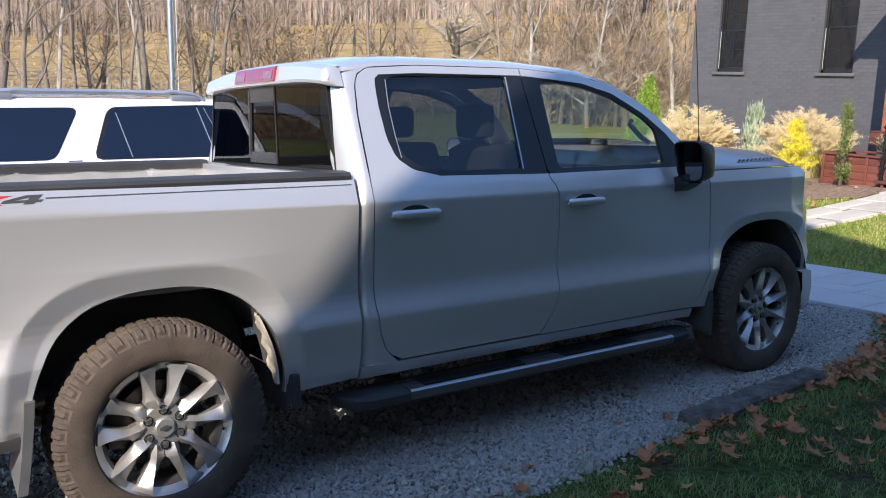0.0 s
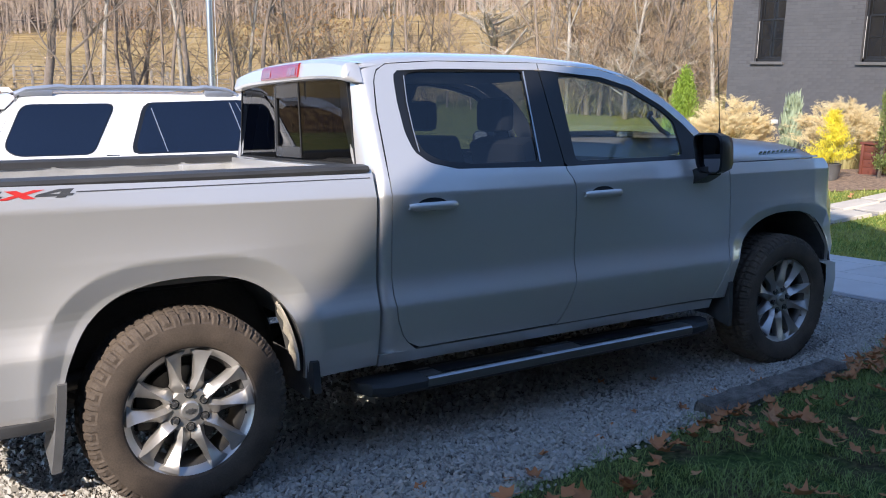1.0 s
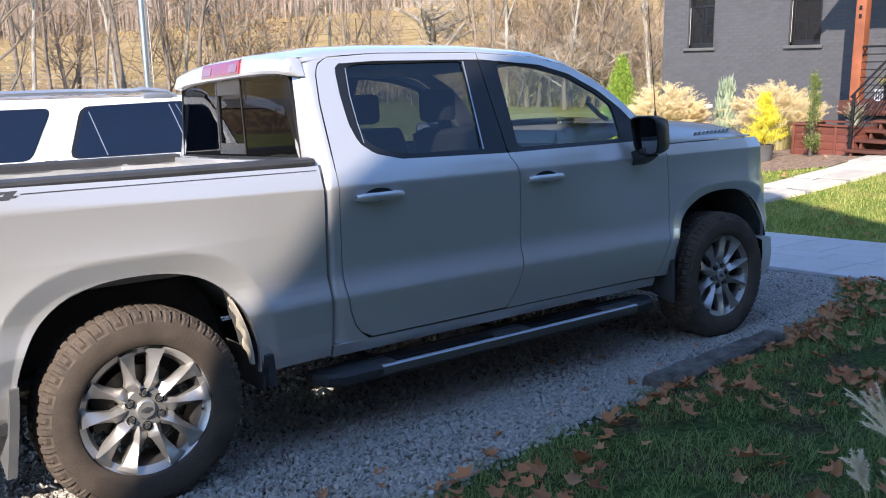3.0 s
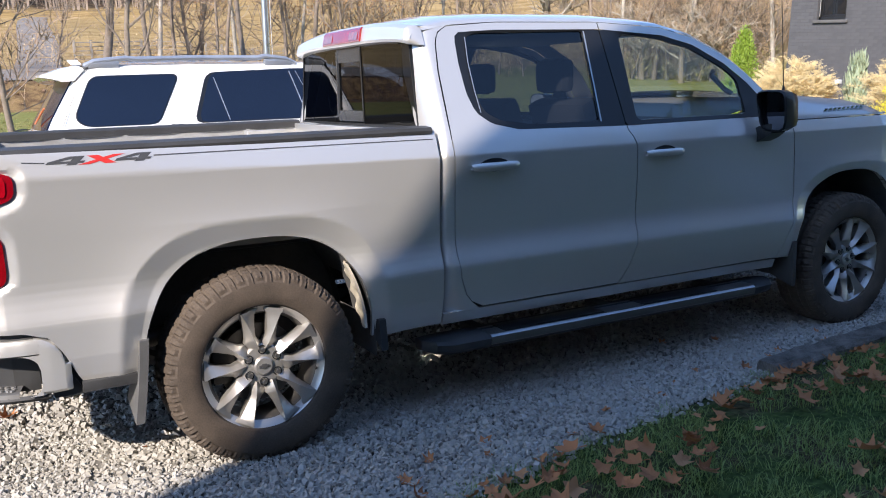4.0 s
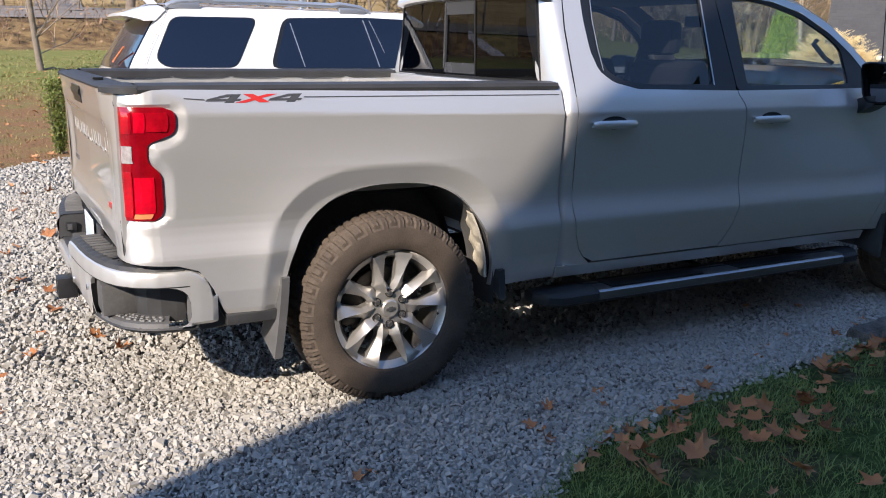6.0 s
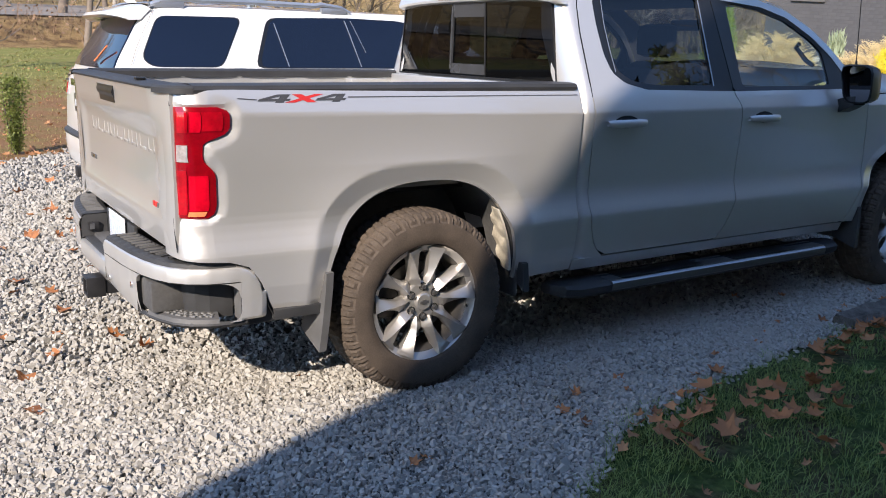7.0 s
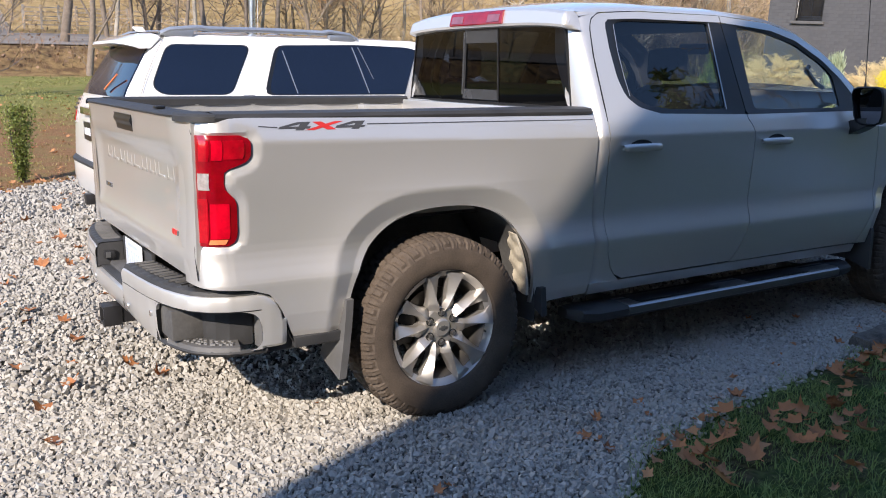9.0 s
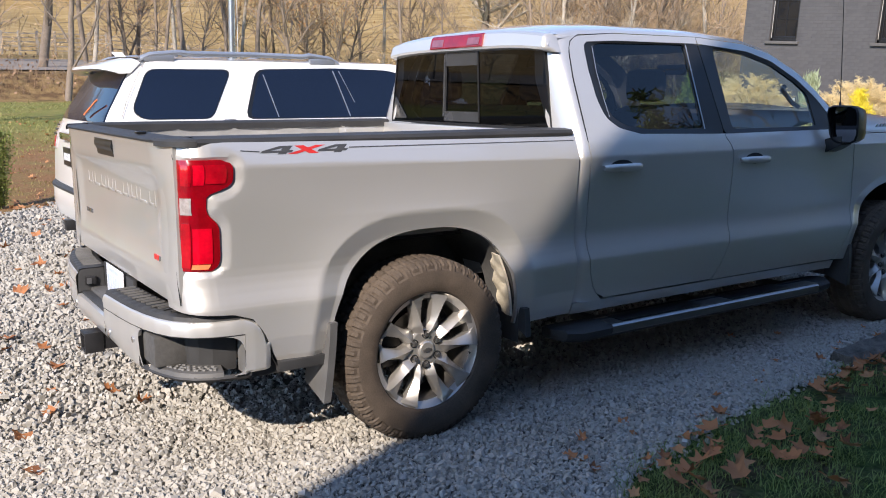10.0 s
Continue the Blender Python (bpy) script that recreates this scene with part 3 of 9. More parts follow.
        k = half_width(max(x, -0.9), z) - 1.0
        return (x + nx / ln * off, side * (w + k + nw / ln * off + 0.004), z)

    def lamp_piece(t0, t1, z0, z1, off, round_=0.0):
        zs = np.linspace(z0, z1, max(4, int((z1 - z0) / 0.012)))
        P = []
        for t in np.linspace(t0, t1, 14):
            P.append([lamp_point(t, z, off) for z in zs])
        return grid(bmesh.new(), P)

    bm = lamp_piece(0, 1, 0.872, 1.29, -0.008)
    lip(bm, (0.0, -side * 0.03, 0))
    lamp = part("tail_lamp", bm, M["red_dark"], truck, "red tail lamp")
    for t0, t1, z0, z1, mt, lb in ((0.37, 0.83, 0.90, 1.035, "red_bright", "bright red light guide"), (0.07, 0.33, 0.885, 1.055, "red_lens", ""), (0.06, 0.27, 1.195, 1.272, "red_lens", ""), (0.31, 0.50, 1.198, 1.272, "red_bright", ""),
                                   (0.52, 0.88, 1.202, 1.272, "red_lens", ""), (0.06, 0.50, 1.087, 1.150, "clear_lens", "clear reversing light"), (0.36, 0.80, 0.879, 0.897, "amber", "amber reflector")):
        bm = lamp_piece(t0, t1, z0, z1, -0.0045)
        lip(bm, (0.001, -side * 0.003, 0))
        part("lens_segment", bm, M[mt], lamp, lb)
    # seam between the tailgate and the corner, above and below the lamp
    for z0, z1 in ((0.742, 0.870), (1.292, 1.350)):
        bm = bmesh.new()
        P = []
        for q in (0.0905, 0.0945):
            x, w = float(np.interp(q, dist, path[:, 0])), float(np.interp(q, dist, path[:, 1]))
            P.append([(x - 0.0022, side * (w + half_width(-0.9, z) - 1.0 + 0.0022), z) for z in np.linspace(z0, z1, 8)])
        grid(bm, P)
        lip(bm, (0.002, 0, 0))
        part("tailgate_seam", bm, M["black_trim"], truck)
# corner caps that carry the bed rail round to the tailgate
for side in (-1, 1):
    bm = bmesh.new()
    P = []
    for x, w, ix, iw in ((-0.98, 0.964, -0.98, 0.79), (-1.015, 0.955, -1.0, 0.79), (-1.043, 0.937, -1.0, 0.79), (-1.066, 0.905, -1.0, 0.79), (-1.080, 0.860, -1.0, 0.79), (-1.086, 0.825, -1.0, 0.79), (-1.090, 0.799, -1.0, 0.79)):
        P.append([(x, side * w, 1.337), (x, side * w, 1.357), (x + 0.006, side * (w - 0.008), 1.366), (ix, side * iw, 1.371)])
    grid(bm, P)
    part("corner_cap", bm, M["black_plastic"], truck)

# decal and pinstripe on both bed sides
FOUR = (((0.62, 0.0), (0.90, 0.0), (0.90, 1.0), (0.62, 1.0)), ((0.0, 0.20), (1.04, 0.20), (1.04, 0.46), (0.0, 0.46)), ((0.0, 0.46), (0.26, 0.46), (0.66, 0.80), (0.62, 1.0), (0.46, 1.0)))
CROSS = (((0.0, 1.0), (0.30, 1.0), (1.0, 0.0), (0.70, 0.0)), ((0.70, 1.0), (1.0, 1.0), (0.30, 0.0), (0.0, 0.0)))
DECAL = ((0.0, 0.118, FOUR, "decal_grey"), (0.112, 0.128, CROSS, "decal_red"), (0.228, 0.118, FOUR, "decal_grey"))
for side in (-1, 1):
    for k, (x0, wd, strokes, mt) in enumerate(DECAL):
        bm = bmesh.new()
        for n, poly in enumerate(strokes):
            vs = []
            for u, h in poly:
                a = (x0 + wd * u) * 1.05 + 0.034 * h
                px, pz = (-0.750 + a if side < 0 else -0.352 - a), 1.302 + 0.031 * h
                vs.append(bm.verts.new((px, side * (half_width(px, pz) + 0.0012 + 0.0005 * n), pz)))
            bm.faces.new(vs)
        lip(bm, (0, -side * 0.001, 0))
        part("decal_letter", bm, M[mt], truck, "four by four decal lettering", smooth=False)
    for x0, x1 in ((-0.82, -0.745), (-0.36, 0.86)):
        bm = bmesh.new()
        side_strip(bm, [(x0, 1.318), (x1, 1.312)], [(x0, 1.322), (x1, 1.316)], side, 20, 1, (0.0015, 0.0015))
        part("pinstripe", bm, M["decal_grey"], truck)

# roof, windscreen pillars and windscreen in one run of sections
ROOF_X = np.r_[0.866, 0.878, np.linspace(0.90, 2.5, 18), np.linspace(2.56, 3.22, 14)]


def roof_edge(x):
    return float(np.interp(x, (0.866, 0.878, 0.90, 1.0, 1.08, 1.34, 1.98, 2.40, 2.62, 2.83, 2.96, 3.06, 3.12, 3.19, 3.25), (1.768, 1.786, 1.80, 1.815, 1.832, 1.850, 1.855, 1.830, 1.778, 1.672, 1.566, 1.459, 1.40, 1.375, 1.36)))


def roof_point(x, t, off=0.0):
    """t from 0 at the door gap to 1 on the middle line."""
    ze = roof_edge(x)
    w = half_width(x, ze)
    fall = float(np.interp(x, (2.3, 2.7, 3.25), (0, 0.25, 1)))
    top = 0.072 + 0.012 * fall
    q = 1 - t
    y = w * q
    z = ze + top * (1 - q ** 3.2) ** (1 / 1.6) if t > 0 else ze
    xx = x + fall * 0.16 * (1 - q * q)
    zz = z + off - fall * 0.028 * (1 - q * q) * 2
    return (xx, y, zz)


TS = (0, 0.03, 0.07, 0.12, 0.17, 0.22, 0.4, 0.6, 0.8, 1.0)
bm = bmesh.new()
for side in (-1, 1):
    P = [[(roof_point(x, t)[0], side * roof_point(x, t)[1], roof_point(x, t)[2]) for t in (TS if x <= 2.5 else TS[:5])] for x in ROOF_X if x <= 2.5]
    vs = [[bm.verts.new(p) for p in row] for row in P]
    for a, b in zip(vs, vs[1:]):
        for j in range(len(a) - 1):
            bm.faces.new((a[j], b[j], b[j + 1], a[j + 1]))
bmesh.ops.remove_doubles(bm, verts=bm.verts, dist=0.0005)
roof = part("roof", bm, M["silver"], truck)
for side in (-1, 1):
    bm = bmesh.new()
    P = [[(roof_point(x, t)[0], side * roof_point(x, t)[1], roof_point(x, t)[2]) for t in TS[:5]] for x in ROOF_X if x >= 2.49]
    grid(bm, P)
    part("windscreen_pillar", bm, M["silver"], truck)
bm = bmesh.new()
P = [[(roof_point(x, t)[0], s * roof_point(x, t)[1], roof_point(x, t)[2] - 0.006) for s, t in [(-1, t) for t in TS[4:]] + [(1, t) for t in TS[4:][::-1][1:]]] for x in ROOF_X if x >= 2.49]
grid(bm, P)
part("windscreen", bm, GLASS_FRONT, truck, "clear windscreen").visible_shadow = False

# bonnet
bm = bmesh.new()
P = []
for x in np.linspace(3.12, 4.18, 26):
    k = (x - 3.12) / 1.06
    drop = 0.0 if k < 0.6 else 0.10 * ((k - 0.6) / 0.4) ** 2.2
    zs = 1.297
    row = []
    for s in (-1, 1):
        half = [(0.965, zs), (0.962, zs + 0.02 * (1 - 0.5 * k)), (0.93, zs + 0.085 - 0.055 * k - drop * 0.5), (0.89, zs + 0.135 - 0.085 * k - drop * 0.6), (0.83, zs + 0.158 - 0.095 * k - drop * 0.8), (0.6, zs + 0.155 - 0.06 * k - drop), (0.3, zs + 0.175 - 0.06 * k - drop), (0.0, zs + 0.18 - 0.06 * k - drop)]
        half = [(w - 0.10 * max(0, (k - 0.85) / 0.15) ** 2, z) for w, z in half]
        row += [(x + 0.05 * (1 - w), s * w, z) for w, z in (half if s < 0 else half[::-1][1:])]
    P.append(row)
grid(bm, P)
bonnet = part("bonnet", bm, M["silver"], truck)
for side in (-1, 1):
    for i in range(9):
        x0 = 3.50 + i * 0.042
        k = (x0 - 3.12) / 1.06
        bm = bmesh.new()
        add_box(bm, 0, 0.034, -0.003, 0.004, 0, 0.026, 0.001)
        m = Matrix.Translation((x0, side * (0.949 - 0.004 * i * 0.3), 1.328 + 0.001 * i)) @ Matrix.Rotation(side * radians(-31), 4, "X")
        bmesh.ops.transform(bm, matrix=m, verts=bm.verts)
        part("badge_bar", bm, M["chrome"], bonnet, "bright badge shape")

# front end: fascia, grille, lamps, bumper
bm = bmesh.new()
grid(bm, [[(x - 0.10 * abs(y) ** 3, y, z) for y in np.linspace(-0.93, 0.93, 21)] for x, z in ((4.22, 1.27), (4.30, 1.22), (4.32, 1.05), (4.34, 0.95), (4.35, 0.80), (4.33, 0.62))])
lip(bm, (-0.05, 0, 0))
fascia = part("grille", bm, M["black_trim"], truck, "black front grille")
for z in (0.88, 0.98, 1.08, 1.18):
    bm = bmesh.new()
    grid(bm, [[(x - 0.10 * abs(y) ** 3, y, zz) for y in np.linspace(-0.62, 0.62, 17)] for x, zz in ((4.33, z - 0.02), (4.365, z - 0.015), (4.365, z + 0.015), (4.32, z + 0.02))])
    part("grille_bar", bm, M["black_plastic"], fascia)
for side in (-1, 1):
    bm = bmesh.new()
    grid(bm, [[(x, side * w, z) for z in (1.06, 1.10, 1.16, 1.22, 1.25)] for x, w in ((4.17, 0.965), (4.22, 0.945), (4.27, 0.90), (4.30, 0.83), (4.315, 0.70))])
    lip(bm, (-0.03, 0, 0))
    part("headlamp", bm, M["clear_lens"], truck, "clear headlamp")
bm = bmesh.new()
grid(bm, [[(x - 0.16 * abs(y / 1.0) ** 4, y, z) for y in np.linspace(-0.99, 0.99, 31)] for x, z in ((4.36, 0.62), (4.43, 0.60), (4.44, 0.50), (4.42, 0.40), (4.36, 0.35))])
lip(bm, (-0.10, 0, 0))
part("front_bumper", bm, M["silver"], truck)
boxed("air_dam", (4.12, 4.26, -0.92, 0.92, 0.25, 0.36), M["black_plastic"], truck, 0.01)

# rear of the cab: glass in three, header with brake lamp
def back_x(y, z):
    return 0.886 - 0.012 * (1 - (y / 0.8) ** 2) + 0.0 * z


def back_y(t, z):
    """t from -1 (right) to 1 (left)."""
    return t * float(np.interp(z, (1.36, 1.76), (0.785, 0.712)))


def back_quad(name, t0, t1, z0, z1, material, label="", off=0.0, parent=None, thick=0.012):
    bm = bmesh.new()
    grid(bm, [[(back_x(back_y(t, z), z) - off, back_y(t, z), z) for z in np.linspace(z0, z1, 5)] for t in np.linspace(t0, t1, 12)])
    lip(bm, (thick, 0, 0))
    return part(name, bm, material, parent or truck, label)


M["slider"] = mat("slider_grey", (0.040, 0.043, 0.048), 0.25, 0, 0.15, 9, 200)
back_frame = bmesh.new()
for t0, t1, z0, z1 in ((-1.0, 1.0, 1.352, 1.366), (-1.0, 1.0, 1.764, 1.80), (-1.0, -0.988, 1.366, 1.764), (0.988, 1.0, 1.366, 1.764)):
    grid(back_frame, [[(back_x(back_y(t, z), z) - 0.004, back_y(t, z), z) for z in (z0, z1)] for t in np.linspace(t0, t1, 12)])
lip(back_frame, (0.02, 0, 0))
back_window = part("rear_window", back_frame, M["black_trim"], truck, "dark sliding rear window")
for t0, t1 in ((-0.988, -0.235), (0.215, 0.988)):
    p = back_quad("window_pane", t0, t1, 1.366, 1.764, GLASS_DARK, "dark privacy glass", parent=back_window, thick=0.004)
p = back_quad("window_pane", -0.225, 0.205, 1.43, 1.69, GLASS_DARK, "dark sliding pane", -0.006, back_window, 0.004)
back_quad("slider_panel", -0.235, 0.215, 1.376, 1.432, M["slider"], "grey slider panel", 0.003, back_window)
back_quad("slider_panel", -0.235, 0.215, 1.688, 1.763, M["slider"], "grey slider panel", 0.003, back_window)
back_quad("slider_rail", 0.205, 0.228, 1.40, 1.751, M["slider"], "thin metal rail", 0.006, back_window)
back_quad("slider_rail", -0.238, -0.222, 1.376, 1.751, M["black_trim"], "", 0.004, back_window)
bm = bmesh.new()
P = []
for y in np.linspace(-0.722, 0.722, 33):
    e = 0.02 * (abs(y) / 0.71) ** 4
    c = 0.016 * (1 - (y / 0.71) ** 2)
    P.append([(0.885, y, 1.762 - e), (0.848, y, 1.772 - e), (0.842, y, 1.785 - e), (0.858, y, 1.836 + c - e), (0.878, y, 1.850 + c - e), (0.92, y, 1.862 + c - e * 1.5)])
grid(bm, P)
lip(bm, (0.04, 0, 0))
header = part("roof_header", bm, M["silver"], truck)
for side in (-1, 1):
    bm = bmesh.new()
    end = [(0.885, 1.741), (0.848, 1.751), (0.842, 1.764), (0.858, 1.815), (0.878, 1.829), (0.92, 1.831)]
    out = [(0.935, half_width(0.935, z) + 0.0015, z) for z in (1.738, 1.752, 1.767, 1.787, 1.803, 1.815)]
    P = []
    for u in np.linspace(0, 1, 9):
        P.append([(x + (p[0] - x) * u ** 2.4, side * (0.7215 + (p[1] - 0.7215) * (1 - (1 - u) ** 1.7)), z + (p[2] - z) * u) for (x, z), p in zip(end, out)])
    grid(bm, P)
    part("roof_corner", bm, M["silver"], truck, angle=80)
bm = bmesh.new()
grid(bm, [[(0.838, y, 1.783), (0.834, y, 1.79), (0.845, y * 0.985, 1.832 + 0.012), (0.856, y * 0.975, 1.848 + 0.008)] for y in np.linspace(-0.245, 0.262, 12)])
lip(bm, (0.02, 0, 0))
brake = part("brake_lamp", bm, M["red_dark"], header, "long red high brake lamp")
for y0, y1 in ((-0.22, -0.11), (0.125, 0.24)):
    bm = bmesh.new()
    grid(bm, [[(0.832, y, 1.797), (0.842, y, 1.836)] for y in (y0, y1)])
    lip(bm, (0.01, 0, 0))
    part("cargo_light", bm, M["cargo_lens"], brake, "clear cargo light")
for side in (-1, 1):                                                  # dark seal behind the gap at the rear door
    bm = bmesh.new()
    P = []
    for z in np.linspace(1.36, 1.80, 12):
        xc = float(np.interp(z, (1.34, 1.387, 1.61, 1.755, 1.80, 1.83), (0.957, 0.958, 0.970, 0.993, 1.02, 1.075)))
        P.append([(xc + dx, side * (half_width(xc, z) - 0.024), z) for dx in (-0.03, 0.04)])
    grid(bm, P)
    lip(bm, (0, -side * 0.01, 0))
    part("door_seal", bm, M["black_trim"], truck, "black rubber door seal")
boxed("cab_back_panel", (0.875, 0.90, -0.86, 0.86, 0.50, 1.356), M["silver"], truck)
boxed("bed_front_wall", (0.825, 0.868, -0.93, 0.93, 0.86, 1.352), M["silver"], truck, 0.01)
bm = bmesh.new()
grid(bm, [[(x, y, 0.885 + (0.012 if i % 2 else 0)) for x in (-1.03, 0.83)] for i, y in enumerate(np.linspace(-0.79, 0.79, 36))])
part("bed_floor", bm, M["bedliner"], truck)

# tailgate: sculpted skin with a dished field, top cap, pull, raised emblem bars
TY = np.linspace(-0.914, 0.914, 61)
TZ = (0.735, 0.75, 0.80, 0.835, 0.85, 0.90, 0.96, 1.02, 1.08, 1.14, 1.19, 1.215, 1.235, 1.27, 1.31, 1.335, 1.352)


def gate_x(y, z):
    x = float(np.interp(abs(y), (0.0, 0.4, 0.78, 0.87, 0.914), (-1.064, -1.062, -1.061, -1.0615, -1.0535)))
    x -= (1 - 0.92 * min(max((abs(y) - 0.74) / 0.13, 0), 1)) * float(np.interp(z, (0.735, 0.835, 0.852, 1.0, 1.14, 1.19, 1.24, 1.31, 1.352), (-0.004, 0.006, 0.0, -0.004, 0.0, 0.004, 0.016, 0.022, 0.030)))
    edge = min(max((abs(y) - 0.66) / 0.09, 0), 1)
    x += 0.012 * (1 - edge) * float(np.interp(z, (0.85, 0.88, 1.18, 1.23), (0, 1, 1, 0)))
    return x


def smooth_end(y, z):
    """Lowers the gate's upper edge under the corner caps."""
    return min(max((abs(y) - 0.78) / 0.05, 0), 1) * min(max((z - 1.31) / 0.03, 0), 1)


bm = grid(bmesh.new(), [[(gate_x(y, z), y, z - 0.010 * smooth_end(y, z)) for z in TZ] for y in TY])
lip(bm, (0.03, 0, 0))
tailgate = part("tailgate", bm, M["silver"], truck, "silver tailgate with raised emblem bars")
bm = bmesh.new()
grid(bm, [[(x, y, z) for x, z in ((gate_x(y, 1.352) - 0.003, 1.349), (gate_x(y, 1.352) - 0.006, 1.357), (gate_x(y, 1.352) + 0.004, 1.364), (-1.0, 1.370), (-0.985, 1.366), (-0.985, 1.33))] for y in np.linspace(-0.80, 0.80, 31)])
part("tailgate_cap", bm, M["black_plastic"], tailgate, "black plastic cap along the top")
boxed("cap_clip", (-1.07, -1.03, -0.50, -0.46, 1.368, 1.379), M["black_trim"], tailgate)
bm = bmesh.new()
grid(bm, [[(gate_x(y, z) - 0.003 - 0.008 * max(0, 1 - ((z - 1.30) / 0.018) ** 2), y * (1 - 1.6 * (1.325 - z)), z) for z in np.linspace(1.255, 1.328, 11)] for y in np.linspace(-0.16, 0.16, 15)])
lip(bm, (0.012, 0, 0))
pull = part("tailgate_pull", bm, M["black_trim"], tailgate, "dark tailgate pull")
for i in range(9):
    y0 = 0.53 - i * 0.135
    w = 0.092
    bm = bmesh.new()
    for a, b, c, d in ((0, w, 0.088, 0.1), (0, w, 0.0, 0.012), (0, 0.014, 0, 0.1), (w - 0.014, w, 0, 0.1)):
        if i % 3 == 1 and a > 0:
            continue
        if i % 3 == 2 and c > 0.05:
            continue
        add_box(bm, gate_x(y0 - w / 2, 1.14) - 0.0012, gate_x(y0, 1.1) + 0.006, y0 - b, y0 - a, 1.085 + c, 1.085 + d, 0.001)
    part("emblem_bar", bm, M["silver"], tailgate, "raised silver emblem shape")
for y0, z0, n, mats in ((-0.60, 0.872, 3, ("decal_red", "decal_red", "grey_plastic")), (0.62, 0.93, 4, ("grey_plastic", "chrome", "chrome", "grey_plastic"))):
    for i in range(n):
        boxed("badge_bar", (gate_x(y0, z0) - 0.004, gate_x(y0, z0) + 0.006, y0 - 0.034 * i - 0.028, y0 - 0.034 * i, z0, z0 + 0.021), M[mats[i]], tailgate, 0.001, "small badge shape")

# rear bumper
BP = np.array([(-0.752, 1.002), (-0.80, 1.004), (-0.88, 1.0), (-0.96, 0.982), (-1.03, 0.945), (-1.085, 0.885), (-1.12, 0.81), (-1.145, 0.72), (-1.165, 0.60), (-1.178, 0.47), (-1.186, 0.34), (-1.192, 0.27), (-1.194, 0.0)])
BS = np.r_[0, np.cumsum(np.linalg.norm(np.diff(BP, axis=0), axis=1))]


def bumper_point(s, z, side, inset=0.0):
    x, w = float(np.interp(s, BS, BP[:, 0])), float(np.interp(s, BS, BP[:, 1]))
    x2, w2 = float(np.interp(s + 0.004, BS, BP[:, 0])), float(np.interp(s + 0.004, BS, BP[:, 1]))
    nx, nw = (w2 - w), -(x2 - x)
    ln = math.hypot(nx, nw) or 1
    return (x - nx / ln * inset, side * (w - nw / ln * inset), z)


def bumper_sheet(name, s0, s1, rows, material, side, parent, label="", lipped=0.0, n=30, cut=None):
    """rows: (z, inset) from bottom to top; cut(s) may shift z."""
    bm = bmesh.new()
    grid(bm, [[bumper_point(s, z + (cut(s, z) if cut else 0), side, i) for z, i in rows] for s in np.linspace(s0, s1, n)])
    if lipped:
        lip(bm, (lipped, -side * lipped * 0.5, 0))
    return part(name, bm, material, parent, label)




def hook_cut(s, z):
    """Slopes the bar's end down towards the wheel."""
    return -(0.11 - math.sqrt(max(0.0, 0.11 ** 2 - max(0.0, 0.11 - s) ** 2))) * max(0.0, (z - 0.54) / 0.14)


